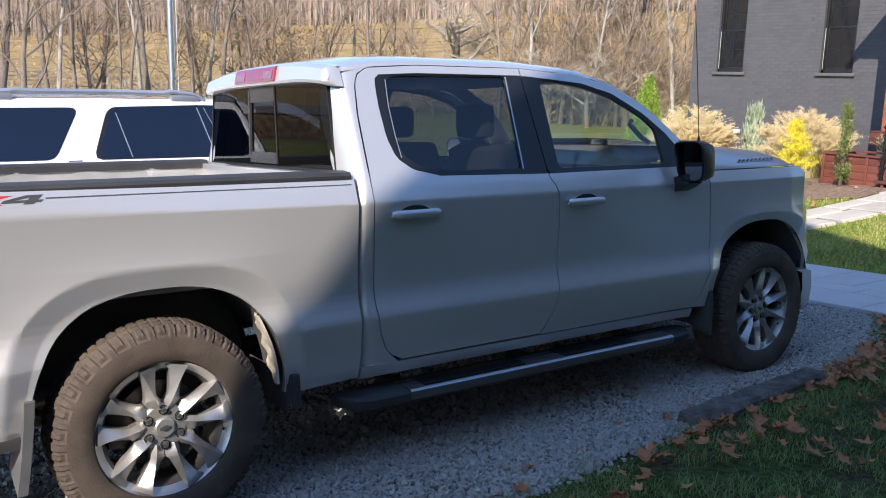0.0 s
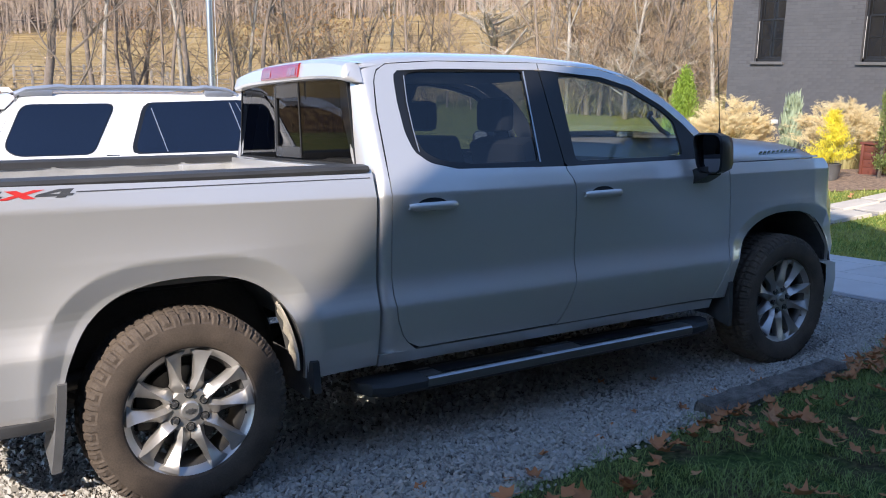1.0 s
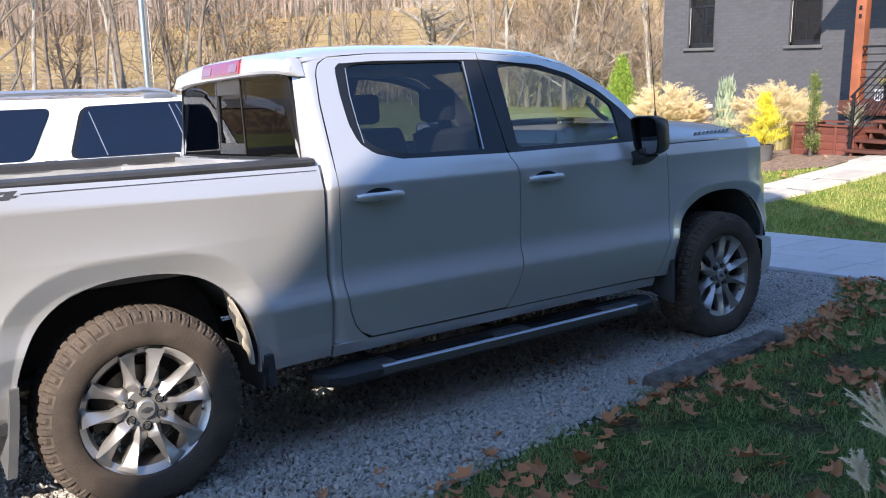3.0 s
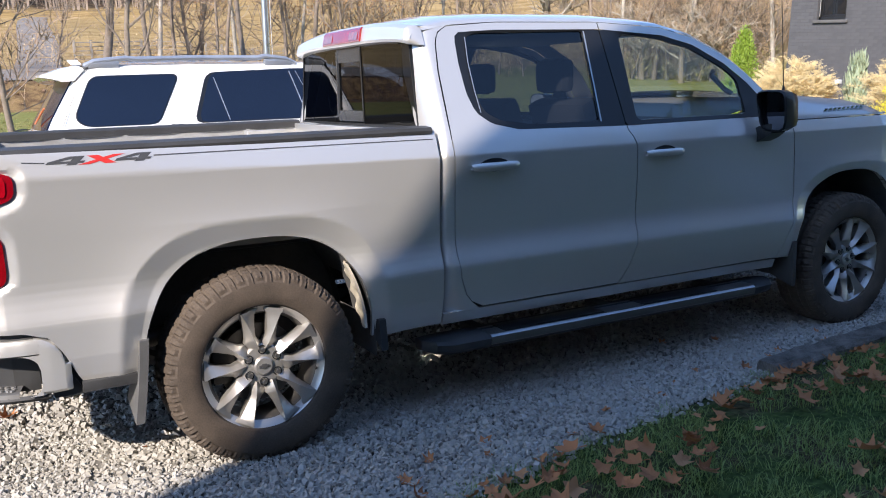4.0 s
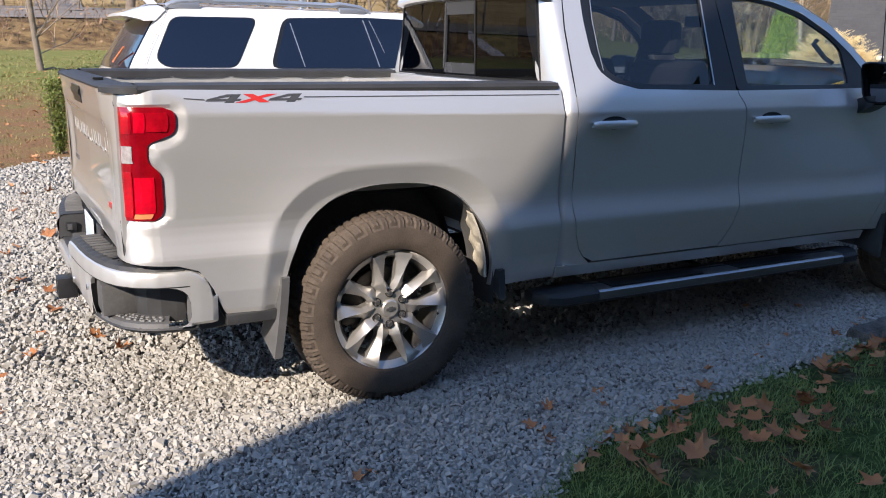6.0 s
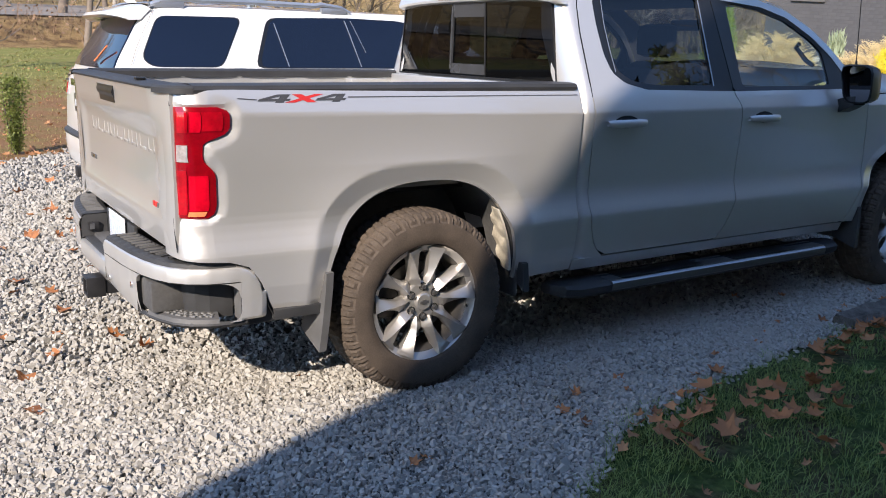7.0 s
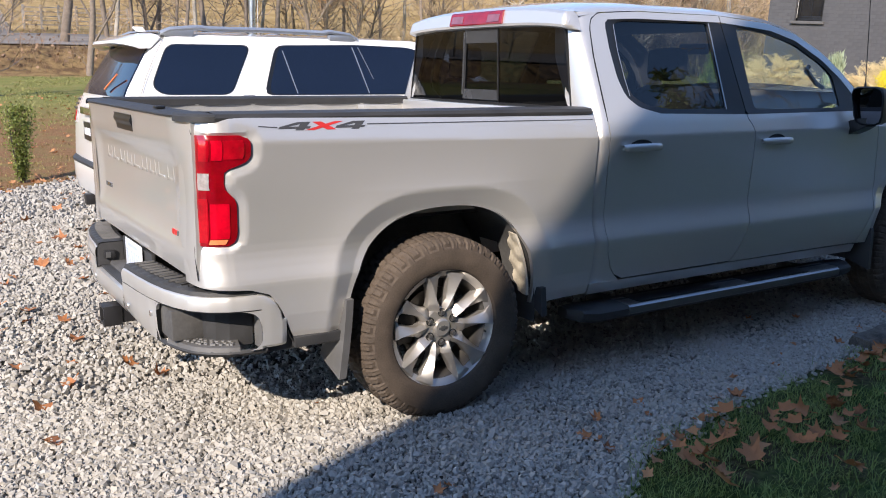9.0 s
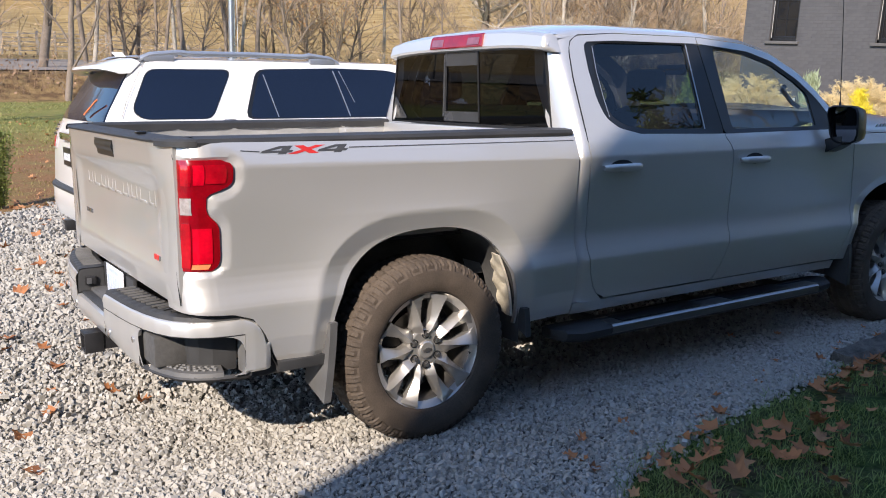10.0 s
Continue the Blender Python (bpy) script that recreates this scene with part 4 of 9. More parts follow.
S_BLOCK = float(BS[-2])
bumper = boxed("rear_bumper", (-1.13, -0.98, -0.80, 0.80, 0.475, 0.60), M["under"], truck, 0.01, "silver rear bumper with black step pads")
for side in (-1, 1):
    # top bar, then the pocket's far cheek, the hook at the end and the lower edge
    bumper_sheet("face_bar", 0.084, S_BLOCK, [(0.612, 0.012), (0.618, 0.0), (0.655, -0.003), (0.672, 0.004), (0.680, 0.018), (0.680, 0.03)], M["silver"], side, bumper, n=60, cut=lambda s, z: hook_cut(s, z) * (z > 0.63))
    bumper_sheet("face_panel", 0.60, S_BLOCK, [(0.425, 0.05), (0.44, 0.018), (0.50, 0.004), (0.56, 0.0), (0.615, 0.0)], M["silver"], side, bumper, cut=lambda s, z: 0.038 * float(np.interp(s, (0.64, S_BLOCK), (0, 1))) * (z < 0.49))
    bumper_sheet("hook_end", 0.0, 0.085, [(0.452, 0.03), (0.458, 0.010), (0.470, 0.0), (0.52, -0.003), (0.56, -0.003), (0.60, -0.003), (0.64, -0.003), (0.66, -0.001), (0.674, 0.006), (0.680, 0.018)], M["silver"], side, bumper, lipped=0.02, n=16,
                 cut=hook_cut)
    bumper_sheet("lower_edge", 0.06, 0.62, [(0.425, 0.10), (0.43, 0.03), (0.445, 0.012), (0.458, 0.02)], M["black_plastic"], side, bumper)
    bumper_sheet("pocket_back", 0.09, 0.61, [(0.45, 0.11), (0.615, 0.10)], M["black_plastic"], side, bumper, "black step pocket", n=20)
    bumper_sheet("pocket_roof", 0.09, 0.61, [(0.614, 0.115), (0.6145, 0.0)], M["black_plastic"], side, bumper, n=20)
    tread = bumper_sheet("corner_step", 0.17, 0.55, [(0.452, 0.016), (0.468, 0.022), (0.472, 0.035), (0.474, 0.115)], M["grey_plastic"], side, bumper, "dark grey corner step with raised studs", n=16)
    bm = bmesh.new()
    for i in range(13):
        for j in range(3):
            p = bumper_point(0.20 + 0.026 * i + 0.013 * (j % 2), 0.474, side, 0.045 + 0.022 * j)
            r = bmesh.ops.create_cone(bm, cap_ends=True, segments=6, radius1=0.009, radius2=0.007, depth=0.006)
            bmesh.ops.translate(bm, vec=Vector(p) + Vector((0, 0, 0.002)), verts=r["verts"])
    part("stud_field", bm, M["step_grey"], tread)
    for s0, s1, a, b in ((0.085, 0.205, 0.10, 0.004), (0.55, 0.612, 0.105, 0.004)):
        bm = bmesh.new()
        grid(bm, [[bumper_point(s0 if s0 < 0.3 else s1, z, side, i) for i in np.linspace(b, a, 5)] if k == 0 else [bumper_point(s1 if s0 < 0.3 else s0, z, side, a) for i in range(5)] for k in (0, 1) for z in ((0.45, 0.615) if k == 0 else (0.615, 0.45))])
        part("pocket_cheek", bm, M["step_grey"] if s0 < 0.3 else M["black_plastic"], bumper)
    # rounded corners of the pocket's opening
    for sc, zc, ds, dz in ((0.085, 0.613, 0.075, -0.060), (0.085, 0.457, 0.055, 0.035), (0.602, 0.613, -0.04, -0.035)):
        bm = bmesh.new()
        grid(bm, [[bumper_point(sc + ds * t, zc + dz * w * (1 - math.sqrt(max(0.0, 1 - (1 - t) ** 2))), side, 0.001) for w in (0, 0.5, 1)] for t in np.linspace(0, 1, 9)])
        lip(bm, (0.015, -side * 0.01, 0))
        part("corner_fillet", bm, M["silver"], bumper)
    # ribbed pad on top
    bm = bmesh.new()
    P = []
    for k, s in enumerate(np.linspace(0.10, S_BLOCK, 70)):
        rib = 0.003 if (k % 5 < 3 and 0.34 < s < S_BLOCK - 0.03) else 0.0
        dp = float(np.interp(s, (0.10, 0.28, 0.5, S_BLOCK), (0.05, 0.10, 0.145, 0.15)))
        P.append([bumper_point(s, 0.676, side, 0.010), bumper_point(s, 0.692, side, 0.016), bumper_point(s, 0.695 + rib, side, 0.035), bumper_point(s, 0.695 + rib, side, dp - 0.02), bumper_point(s, 0.690, side, dp), bumper_point(s, 0.655, side, dp + 0.005)])
    grid(bm, P)
    part("step_pad", bm, M["black_plastic"], bumper, "ribbed black plastic step pad", angle=25)
    for k in range(13):
        s0 = 0.36 + (S_BLOCK - 0.42) * k / 12
        bm = bmesh.new()
        a, b = 0.040, float(np.interp(s0, (0.28, 0.5, S_BLOCK), (0.085, 0.118, 0.124)))
        P = [[bumper_point(s0 + ds, zz, side, a), bumper_point(s0 + ds, zz, side, b)] for ds, zz in ((-0.0055, 0.699), (-0.003, 0.7065), (0.003, 0.7065), (0.0055, 0.699))]
        grid(bm, P)
        part("rib", bm, M["grey_plastic"], bumper, angle=20)
    # inner end of the block, beside the lowered middle
    bm = bmesh.new()
    y = side * float(BP[-2][1])
    bm.faces.new([bm.verts.new(p) for p in ((-1.186, y - side * 0.006, 0.578), (-1.183, y - side * 0.003, 0.66), (-1.176, y, 0.684), (-1.16, y, 0.6905), (-1.064, y, 0.6905), (-1.064, y - side * 0.012, 0.587), (-1.17, y - side * 0.012, 0.587))])
    lip(bm, (0, side * 0.02, 0))
    part("block_end", bm, M["black_plastic"], bumper)
bm = bmesh.new()
P = []
for y in np.linspace(-0.275, 0.275, 13):
    P.append([(-1.15, y, 0.463), (-1.178, y, 0.478), (-1.192, y, 0.51), (-1.194, y, 0.555), (-1.188, y, 0.572), (-1.17, y, 0.576), (-1.155, y, 0.574)])
grid(bm, P)
part("centre_bar", bm, M["silver"], bumper)
boxed("centre_pad", (-1.172, -1.05, -0.272, 0.272, 0.55, 0.585), M["black_plastic"], bumper, 0.006)
boxed("plate_recess", (-1.062, -1.045, -0.27, 0.27, 0.57, 0.72), M["black_plastic"], bumper)
plate = boxed("number_plate", (-1.077, -1.072, -0.152, 0.152, 0.585, 0.735), M["plate"], bumper, 0.002, "white number plate with blue marks", Matrix.Translation((0, 0.0, 0)))
for i in range(6):
    boxed("plate_mark", (-1.080, -1.077, -0.125 + i * 0.043, -0.098 + i * 0.043, 0.625, 0.69), M["plate_ink"], plate, 0)
boxed("plate_mark", (-1.080, -1.077, -0.08, 0.08, 0.705, 0.722), M["plate_ink"], plate, 0)
boxed("socket", (-1.155, -1.105, 0.245, 0.262, 0.615, 0.655), M["hitch"], bumper, 0.004, "black trailer wiring socket")
boxed("socket_cap", (-1.150, -1.128, 0.242, 0.2448, 0.620, 0.648), M["alloy_dark"], bumper, 0.0, "pale spring cover of the socket")
for y in (-0.62, 0.62, -0.33, 0.33):
    bm = bmesh.new()
    r = bmesh.ops.create_cone(bm, cap_ends=True, segments=16, radius1=0.013, radius2=0.012, depth=0.008)
    s = float(np.interp(-abs(y), -BP[:, 1], BS))
    bmesh.ops.transform(bm, matrix=Matrix.Translation(bumper_point(s, 0.555 if abs(y) > 0.5 else 0.52, 1 if y > 0 else -1, -0.001)) @ Matrix.Rotation(radians(90), 4, "Y"), verts=bm.verts)
    part("parking_sensor", bm, M["chrome"], bumper)
# corner filler between bumper and body
for side in (-1, 1):
    bumper_sheet("filler", 0.0, 0.36, [(0.668, 0.025), (0.70, 0.014), (0.712, 0.03), (0.722, 0.09)], M["black_plastic"], side, bumper, n=30, cut=lambda s, z: hook_cut(s, 0.68) - 0.05 * max(0.0, (s - 0.27) / 0.09))
    bm = bmesh.new()
    grid(bm, [[(x, side * w, z) for w in (0.992, 0.78)] for x, z in ((-0.69, 0.44), (-0.722, 0.50), (-0.735, 0.56), (-0.757, 0.62), (-0.80, 0.672), (-0.87, 0.70))])
    part("body_edge", bm, M["black_plastic"], bumper)
for side in (-1, 1):
    boxed("gap_backing", (-0.80, -0.675, min(side * 0.90, side * 0.968), max(side * 0.90, side * 0.968), 0.425, 0.69), M["black_plastic"], bumper, 0.01)
# hitch receiver
bm = bmesh.new()
add_box(bm, -1.15, -0.90, -0.04, 0.04, 0.365, 0.445, 0.006)
for y0, y1, z0, z1 in ((-0.048, -0.034, 0.358, 0.452), (0.034, 0.048, 0.358, 0.452), (-0.0338, 0.0338, 0.358, 0.372), (-0.0338, 0.0338, 0.438, 0.452)):
    add_box(bm, -1.235, -1.152, y0, y1, z0, z1, 0.003)
part("hitch_receiver", bm, M["hitch"], truck, "black square hitch receiver")
tube("exhaust_pipe", [(-0.30, -0.55, 0.50), (-0.62, -0.60, 0.47), (-0.86, -0.62, 0.42)], 0.04, M["rotor"], truck, 14)

# chassis and underside
for y in (-0.45, 0.45):
    boxed("chassis_rail", (-1.0, 4.15, y - 0.05, y + 0.05, 0.42, 0.58), M["frame_rust"], truck, 0.01)
boxed("floor_pan", (0.92, 3.2, -0.90, 0.90, 0.46, 0.53), M["under"], truck, 0.02)
boxed("bed_underside", (-1.03, 0.86, -0.51, 0.51, 0.74, 0.84), M["under"], truck, 0.02)
boxed("engine_bay", (3.22, 4.10, -0.50, 0.50, 0.40, 1.27), M["under"], truck, 0.05)
for x in (0, AXLE):
    bm = bmesh.new()
    add_tube(bm, [(x, -0.78, 0.41), (x, 0.78, 0.41)], 0.045, 14)
    r = bmesh.ops.create_icosphere(bm, subdivisions=3, radius=0.16)
    bmesh.ops.translate(bm, vec=(x, 0.02, 0.41), verts=r["verts"])
    part("axle", bm, M["frame_rust"], truck, "rusty axle with differential")
for y in (-0.5, 0.5):
    bm = bmesh.new()
    add_tube(bm, [(-0.68, y, 0.55), (-0.35, y, 0.40), (0, y, 0.36), (0.35, y, 0.40), (0.62, y, 0.52)], 0.03, 8)
    part("leaf_spring", bm, M["frame_rust"], truck)
# bare inner panel seen in front of the rear wheel
for side in (-1, 1):
    P = []
    for i, z in enumerate(np.linspace(0.50, 0.80, 13)):
        row = []
        for j, t in enumerate(np.linspace(0, 1, 7)):
            x = 0.49 - 0.05 * ((z - 0.5) / 0.3) ** 2 * 1.6 - 0.012 + 0.018 * t
            y = 0.985 - 0.13 * t * (0.55 + 0.45 * math.sin((z - 0.5) / 0.3 * 2.6 + 0.4))
            d = 0.010 * math.sin(z * 70) * math.sin(t * 5)
            row.append((x + d, side * y, z))
        P.append(row)
    bm = grid(bmesh.new(), P)
    lip(bm, (0.012, 0, 0))
    part("inner_panel", bm, M["beige"], truck, "bare cream inner panel with dents")

# cabin
boxed("cabin_floor", (0.92, 3.1, -0.88, 0.88, 0.53, 0.60), M["seat"], truck)
boxed("headliner", (0.95, 2.55, -0.70, 0.70, 1.800, 1.815), M["dash"], truck)


def seat(x, y, w, back_lean, parent, heads):
    bm = bmesh.new()
    add_box(bm, x - 0.10, x + 0.46, y - w / 2, y + w / 2, 0.82, 0.98, 0.05)
    base = part("seat_cushion", bm, M["seat"], parent, "dark cloth seat cushion")
    bm = bmesh.new()
    add_box(bm, -0.06, 0.08, -w / 2, w / 2, 0.0, 0.58, 0.05)
    bmesh.ops.transform(bm, matrix=Matrix.Translation((x - 0.06, y, 0.90)) @ Matrix.Rotation(radians(-back_lean), 4, "Y"), verts=bm.verts)
    part("seat_back", bm, M["seat"], parent, "dark cloth seat back")
    for h in heads:
        bm = bmesh.new()
        add_box(bm, -0.05, 0.05, -0.13, 0.13, 0.0, 0.19, 0.045)
        bmesh.ops.transform(bm, matrix=Matrix.Translation((x - 0.06 - math.tan(radians(back_lean)) * 0.66, y + h, 1.49)), verts=bm.verts)
        part("headrest", bm, M["seat"], parent)


seat(2.22, -0.40, 0.54, 18, truck, (0.0,))
seat(2.22, 0.40, 0.54, 18, truck, (0.0,))
seat(1.30, 0.0, 1.46, 14, truck, (-0.45, 0.45))
bm = bmesh.new()
grid(bm, [[(x, y, z) for y in np.linspace(-0.84, 0.84, 9)] for x, z in ((2.72, 0.90), (2.70, 1.10), (2.71, 1.26), (2.76, 1.325), (2.90, 1.352), (3.08, 1.385), (3.24, 1.43))])
part("dashboard", bm, M["dash"], truck, "grey dashboard")
bm = bmesh.new()
ring = []
m = Matrix.Translation((2.56, 0.40, 1.21)) @ Matrix.Rotation(radians(62), 4, "Y")
add_tube(bm, [m @ Vector((0.19 * math.cos(a), 0.19 * math.sin(a), 0)) for a in np.linspace(0, 2 * math.pi, 37)], 0.016, 8)
add_box(bm, -0.06, 0.06, -0.17, 0.17, -0.03, 0.02, 0.02, m)
part("steering_wheel", bm, M["black_plastic"], truck, "black steering wheel")
boxed("inner_mirror", (2.60, 2.63, -0.12, 0.12, 1.66, 1.73), M["black_plastic"], truck, 0.01)
tube("grab_handle", [(2.80, -0.75, 1.585), (2.815, -0.72, 1.565), (2.90, -0.74, 1.485), (2.925, -0.78, 1.455)], 0.014, M["dash"], truck, 8)
boxed("screen", (2.69, 2.71, -0.14, 0.12, 1.14, 1.27), M["black_trim"], truck)
for side in (-1, 1):
    boxed("door_card", (1.02, 3.0, min(side * 0.90, side * 0.93), max(side * 0.90, side * 0.93), 0.56, 1.29), M["dash"], truck)

# aerial on the right wing
bm = bmesh.new()
add_tube(bm, [(3.33, -0.80, 1.43), (3.33, -0.80, 1.49)], 0.012, 8, 0.006)
add_tube(bm, [(3.33, -0.80, 1.48), (3.30, -0.80, 1.85), (3.26, -0.80, 2.25)], 0.0032, 6, 0.0022)
part("aerial", bm, M["black_trim"], truck, "thin black whip aerial")

# ---- wheels: alloy with split spokes, all-terrain tyre
def wheel_at(x, y, turn, spin):
    return Matrix.Translation((x, y, 0.412)) @ Matrix.Rotation(radians(turn), 4, "Z") @ Matrix.Rotation(radians(spin), 4, "Y")


bm = bmesh.new()
rim_prof = [(0.262, 0.12), (0.266, 0.10), (0.225, 0.06), (0.222, -0.06), (0.236, -0.085), (0.256, -0.098), (0.262, -0.106), (0.268, -0.112), (0.270, -0.108), (0.268, -0.095)]
revolve(bm, rim_prof[4:], 96)
revolve(bm, [(0.0005, -0.080), (0.050, -0.080), (0.084, -0.076), (0.094, -0.070), (0.100, -0.055), (0.100, -0.02)], 48)
wheel = part("wheel", bm, M["alloy"], truck, "bright alloy wheel with split spokes", angle=22)
bm = bmesh.new()
revolve(bm, rim_prof[:5], 64)
part("barrel", bm, M["barrel"], wheel, "dark inner barrel of the wheel")
SPOKE = ((0.074, 0.0, 0.012, 0.0435, -0.070), (0.100, 0.004, 0.024, 0.0588, -0.081), (0.122, 0.017, 0.033, 0.0705, -0.087), (0.132, 0.0235, 0.037, 0.0665, -0.089), (0.160, 0.0265, 0.048, 0.0690, -0.093), (0.200, 0.0270, 0.063, 0.0765, -0.099),
         (0.230, 0.0260, 0.076, 0.0850, -0.103), (0.242, 0.016, 0.083, 0.0890, -0.105), (0.258, 0.006, 0.0905, 0.0935, -0.106))
for k in range(5):
    for sgn in (-1, 1):
        a = radians(72 * k + 90)
        c, s_ = math.cos(a), math.sin(a)
        bm = bmesh.new()
        rows = []
        for r, e0, e1, e2, y in SPOKE:
            row = [(e0, y + 0.050), (e0, y + 0.012), (e0 + 0.003, y + 0.008), (e1, y - 0.016), (e2 - 0.002, y + 0.012), (e2, y + 0.018), (e2 - 0.001, y + 0.050)]
            rows.append([(math.sqrt(r * r - q * q) * c - s_ * sgn * q, yy, math.sqrt(r * r - q * q) * s_ + c * sgn * q) for q, yy in row])
        vs = [[bm.verts.new(p) for p in row] for row in rows]
        for a_, b_ in zip(vs, vs[1:]):
            for j in range(len(a_) - 1):
                bm.faces.new((a_[j], b_[j], b_[j + 1], a_[j + 1]))
        part("spoke", bm, M["alloy"], wheel, angle=34)
for k in range(6):
    a = radians(60 * k + 30)
    bm = bmesh.new()
    revolve(bm, [(0.019, -0.074), (0.019, -0.0835), (0.0165, -0.0835), (0.015, -0.078)], 18)
    part("lug_seat", bm, M["black_trim"], wheel).location = (0.0695 * math.cos(a), 0, 0.0695 * math.sin(a))
    bm = bmesh.new()
    r = bmesh.ops.create_cone(bm, cap_ends=True, segments=6, radius1=0.0125, radius2=0.010, depth=0.026)
    bmesh.ops.transform(bm, matrix=Matrix.Translation((0, -0.083, 0)) @ Matrix.Rotation(radians(90), 4, "X"), verts=r["verts"])
    part("lug_nut", bm, M["alloy_dark"], wheel).location = (0.0695 * math.cos(a), 0, 0.0695 * math.sin(a))
bm = bmesh.new()
revolve(bm, [(0.0005, -0.094), (0.034, -0.0935), (0.040, -0.089), (0.041, -0.078)], 32)
cap = part("centre_cap", bm, M["alloy"], wheel, "silver centre cap")
bm = bmesh.new()
add_box(bm, -0.022, 0.022, -0.098, -0.093, -0.006, 0.006, 0.002)
add_box(bm, -0.010, 0.010, -0.0985, -0.093, -0.011, 0.011, 0.002)
part("emblem", bm, M["alloy_dark"], cap)
bm = bmesh.new()
revolve(bm, [(0.06, 0.02), (0.17, 0.018), (0.172, 0.0), (0.17, -0.012), (0.06, -0.014)], 48)
part("brake_disc", bm, M["rotor"], wheel, "steel brake disc")
boxed("brake_caliper", (-0.20, -0.10, -0.03, 0.05, -0.07, 0.09), M["frame_rust"], wheel, 0.015)
tube("valve", [(0.236, -0.075, -0.05), (0.228, -0.098, -0.05)], 0.005, M["black_trim"], wheel)
boxed("wheel_weight", (-0.20, -0.15, -0.07, -0.055, -0.168, -0.152), M["rotor"], wheel, 0.002, "", Matrix.Identity(4))
# tyre profile from the outer bead over the tread to the inner bead
half = [(0.262, -0.104), (0.272, -0.122), (0.290, -0.132), (0.315, -0.1365), (0.336, -0.1375), (0.352, -0.1365), (0.366, -0.1345), (0.379, -0.131), (0.389, -0.1265), (0.397, -0.1205), (0.4035, -0.113), (0.408, -0.104), (0.411, -0.092), (0.4125, -0.080), (0.4135, -0.066), (0.4142, -0.050), (0.4147, -0.034), (0.415, -0.018), (0.415, -0.004)]
tyre_prof = half + [(r, -y) for r, y in half[::-1]]
NL = 62


def tread(a, j, r, h):
    """Cuts grooves between the blocks of the tread and shoulder, and shallow marks in the sidewall."""
    u = (a * NL / (2 * math.pi)) % 1
    n = int(a * NL / (2 * math.pi))
    ah = abs(h)
    if r > 0.372 and ah > 0.088:
        if u < 0.18 or (r < 0.386 and n % 2):
            return r - (0.0095 if ah < 0.12 else 0.006), h * (1 - 0.034)
        if r < 0.400 and 0.45 < u < 0.62:
            return r - 0.003, h * (1 - 0.014)
        if 0.398 < r < 0.405:
            return r - 0.004, h * (1 - 0.012)
    elif ah <= 0.088:
        uu = (u + (0.5 if 0.03 < ah < 0.07 else 0.0) + ah * 6) % 1
        if uu < 0.22 or 0.076 < ah < 0.088 or 0.028 < ah < 0.038:
            return r - 0.009, h
    elif 0.285 < r < 0.30:
        return r, h * 1.006
    elif 0.312 < r < 0.34 and h < 0 and (a % 2.1) < 1.15 and (a * 17) % 1 < 0.62:
        return r, h * 1.004
    return r, h


bm = bmesh.new()
revolve(bm, tyre_prof, NL * 6, bumpf=tread)
part("tyre", bm, M["tyre"], wheel, "dusty all-terrain tyre", angle=30)
wheel.matrix_basis = wheel_at(0.008, -0.898, 0, 0)
copy_thing(wheel, wheel_at(AXLE, -0.892, 0, 20))
copy_thing(wheel, wheel_at(0.0, 0.892, 180, 12))
copy_thing(wheel, wheel_at(AXLE, 0.892, 180, 40))


# ---------------------------------------------------------------- ground
EYE = Vector((-1.0, -4.2, 0.0))


def smooth01(t):
    t = min(max(t, 0.0), 1.0)
    return t * t * (3 - 2 * t)


def verge(x):
    """Edge between the lawn and the gravel."""
    return float(np.interp(x, (-6, -4, -1, 0.05, 0.5, 1.25, 1.95, 2.5, 3.9, 5.0, 5.85), (-7, -5.2, -2.9, -2.06, -1.77, -1.60, -1.50, -1.42, -1.30, -1.02, -0.55)))


def far_edge(x):
    return float(np.interp(x, (-12, -4, 3, 8), (3.0, 4.65, 11.3, 12.5)))


def gz(x, y):
    """Height of the ground."""
    cx, cy = min(max(x, -12), 20), min(max(y, -14), 8.5)
    z = -0.0624 * cy - 0.0084 * cx
    if y > 8.5:
        z += (-0.62 - z) * smooth01((y - 8.5) / 5)
    z += 0.55 * smooth01((x - 7.9) / 5.0) * min(max((24 - y) / 12, 0), 1)
    if y < verge(x):
        z += 0.045 * smooth01((verge(x) - y) / 0.35) * min(max((5.90 - x) / 0.06, 0), 1)
    if y > 28.5:
        z += 0.85 * smooth01((y - 28.5) / 3.0) * (1 - 0.9 * smooth01((x - 10) / 8))
        dx, dy = x - EYE.x, y - EYE.y
        d, az = math.hypot(dx, dy), math.degrees(math.atan2(dy, dx))
        top = float(np.interp(az, (30, 40, 52, 62, 79, 90, 120), (13.0, 13.0, 12.2, 10.4, 6.4, 4.5, 4.0)))
        z += (top - 0.2) * smooth01((d - 49) / 125) + 26 * smooth01((d - 158) / 110)
        z += 0.5 * noise.noise((x * 0.03, y * 0.03, 0)) * smooth01((d - 60) / 40)
    return z


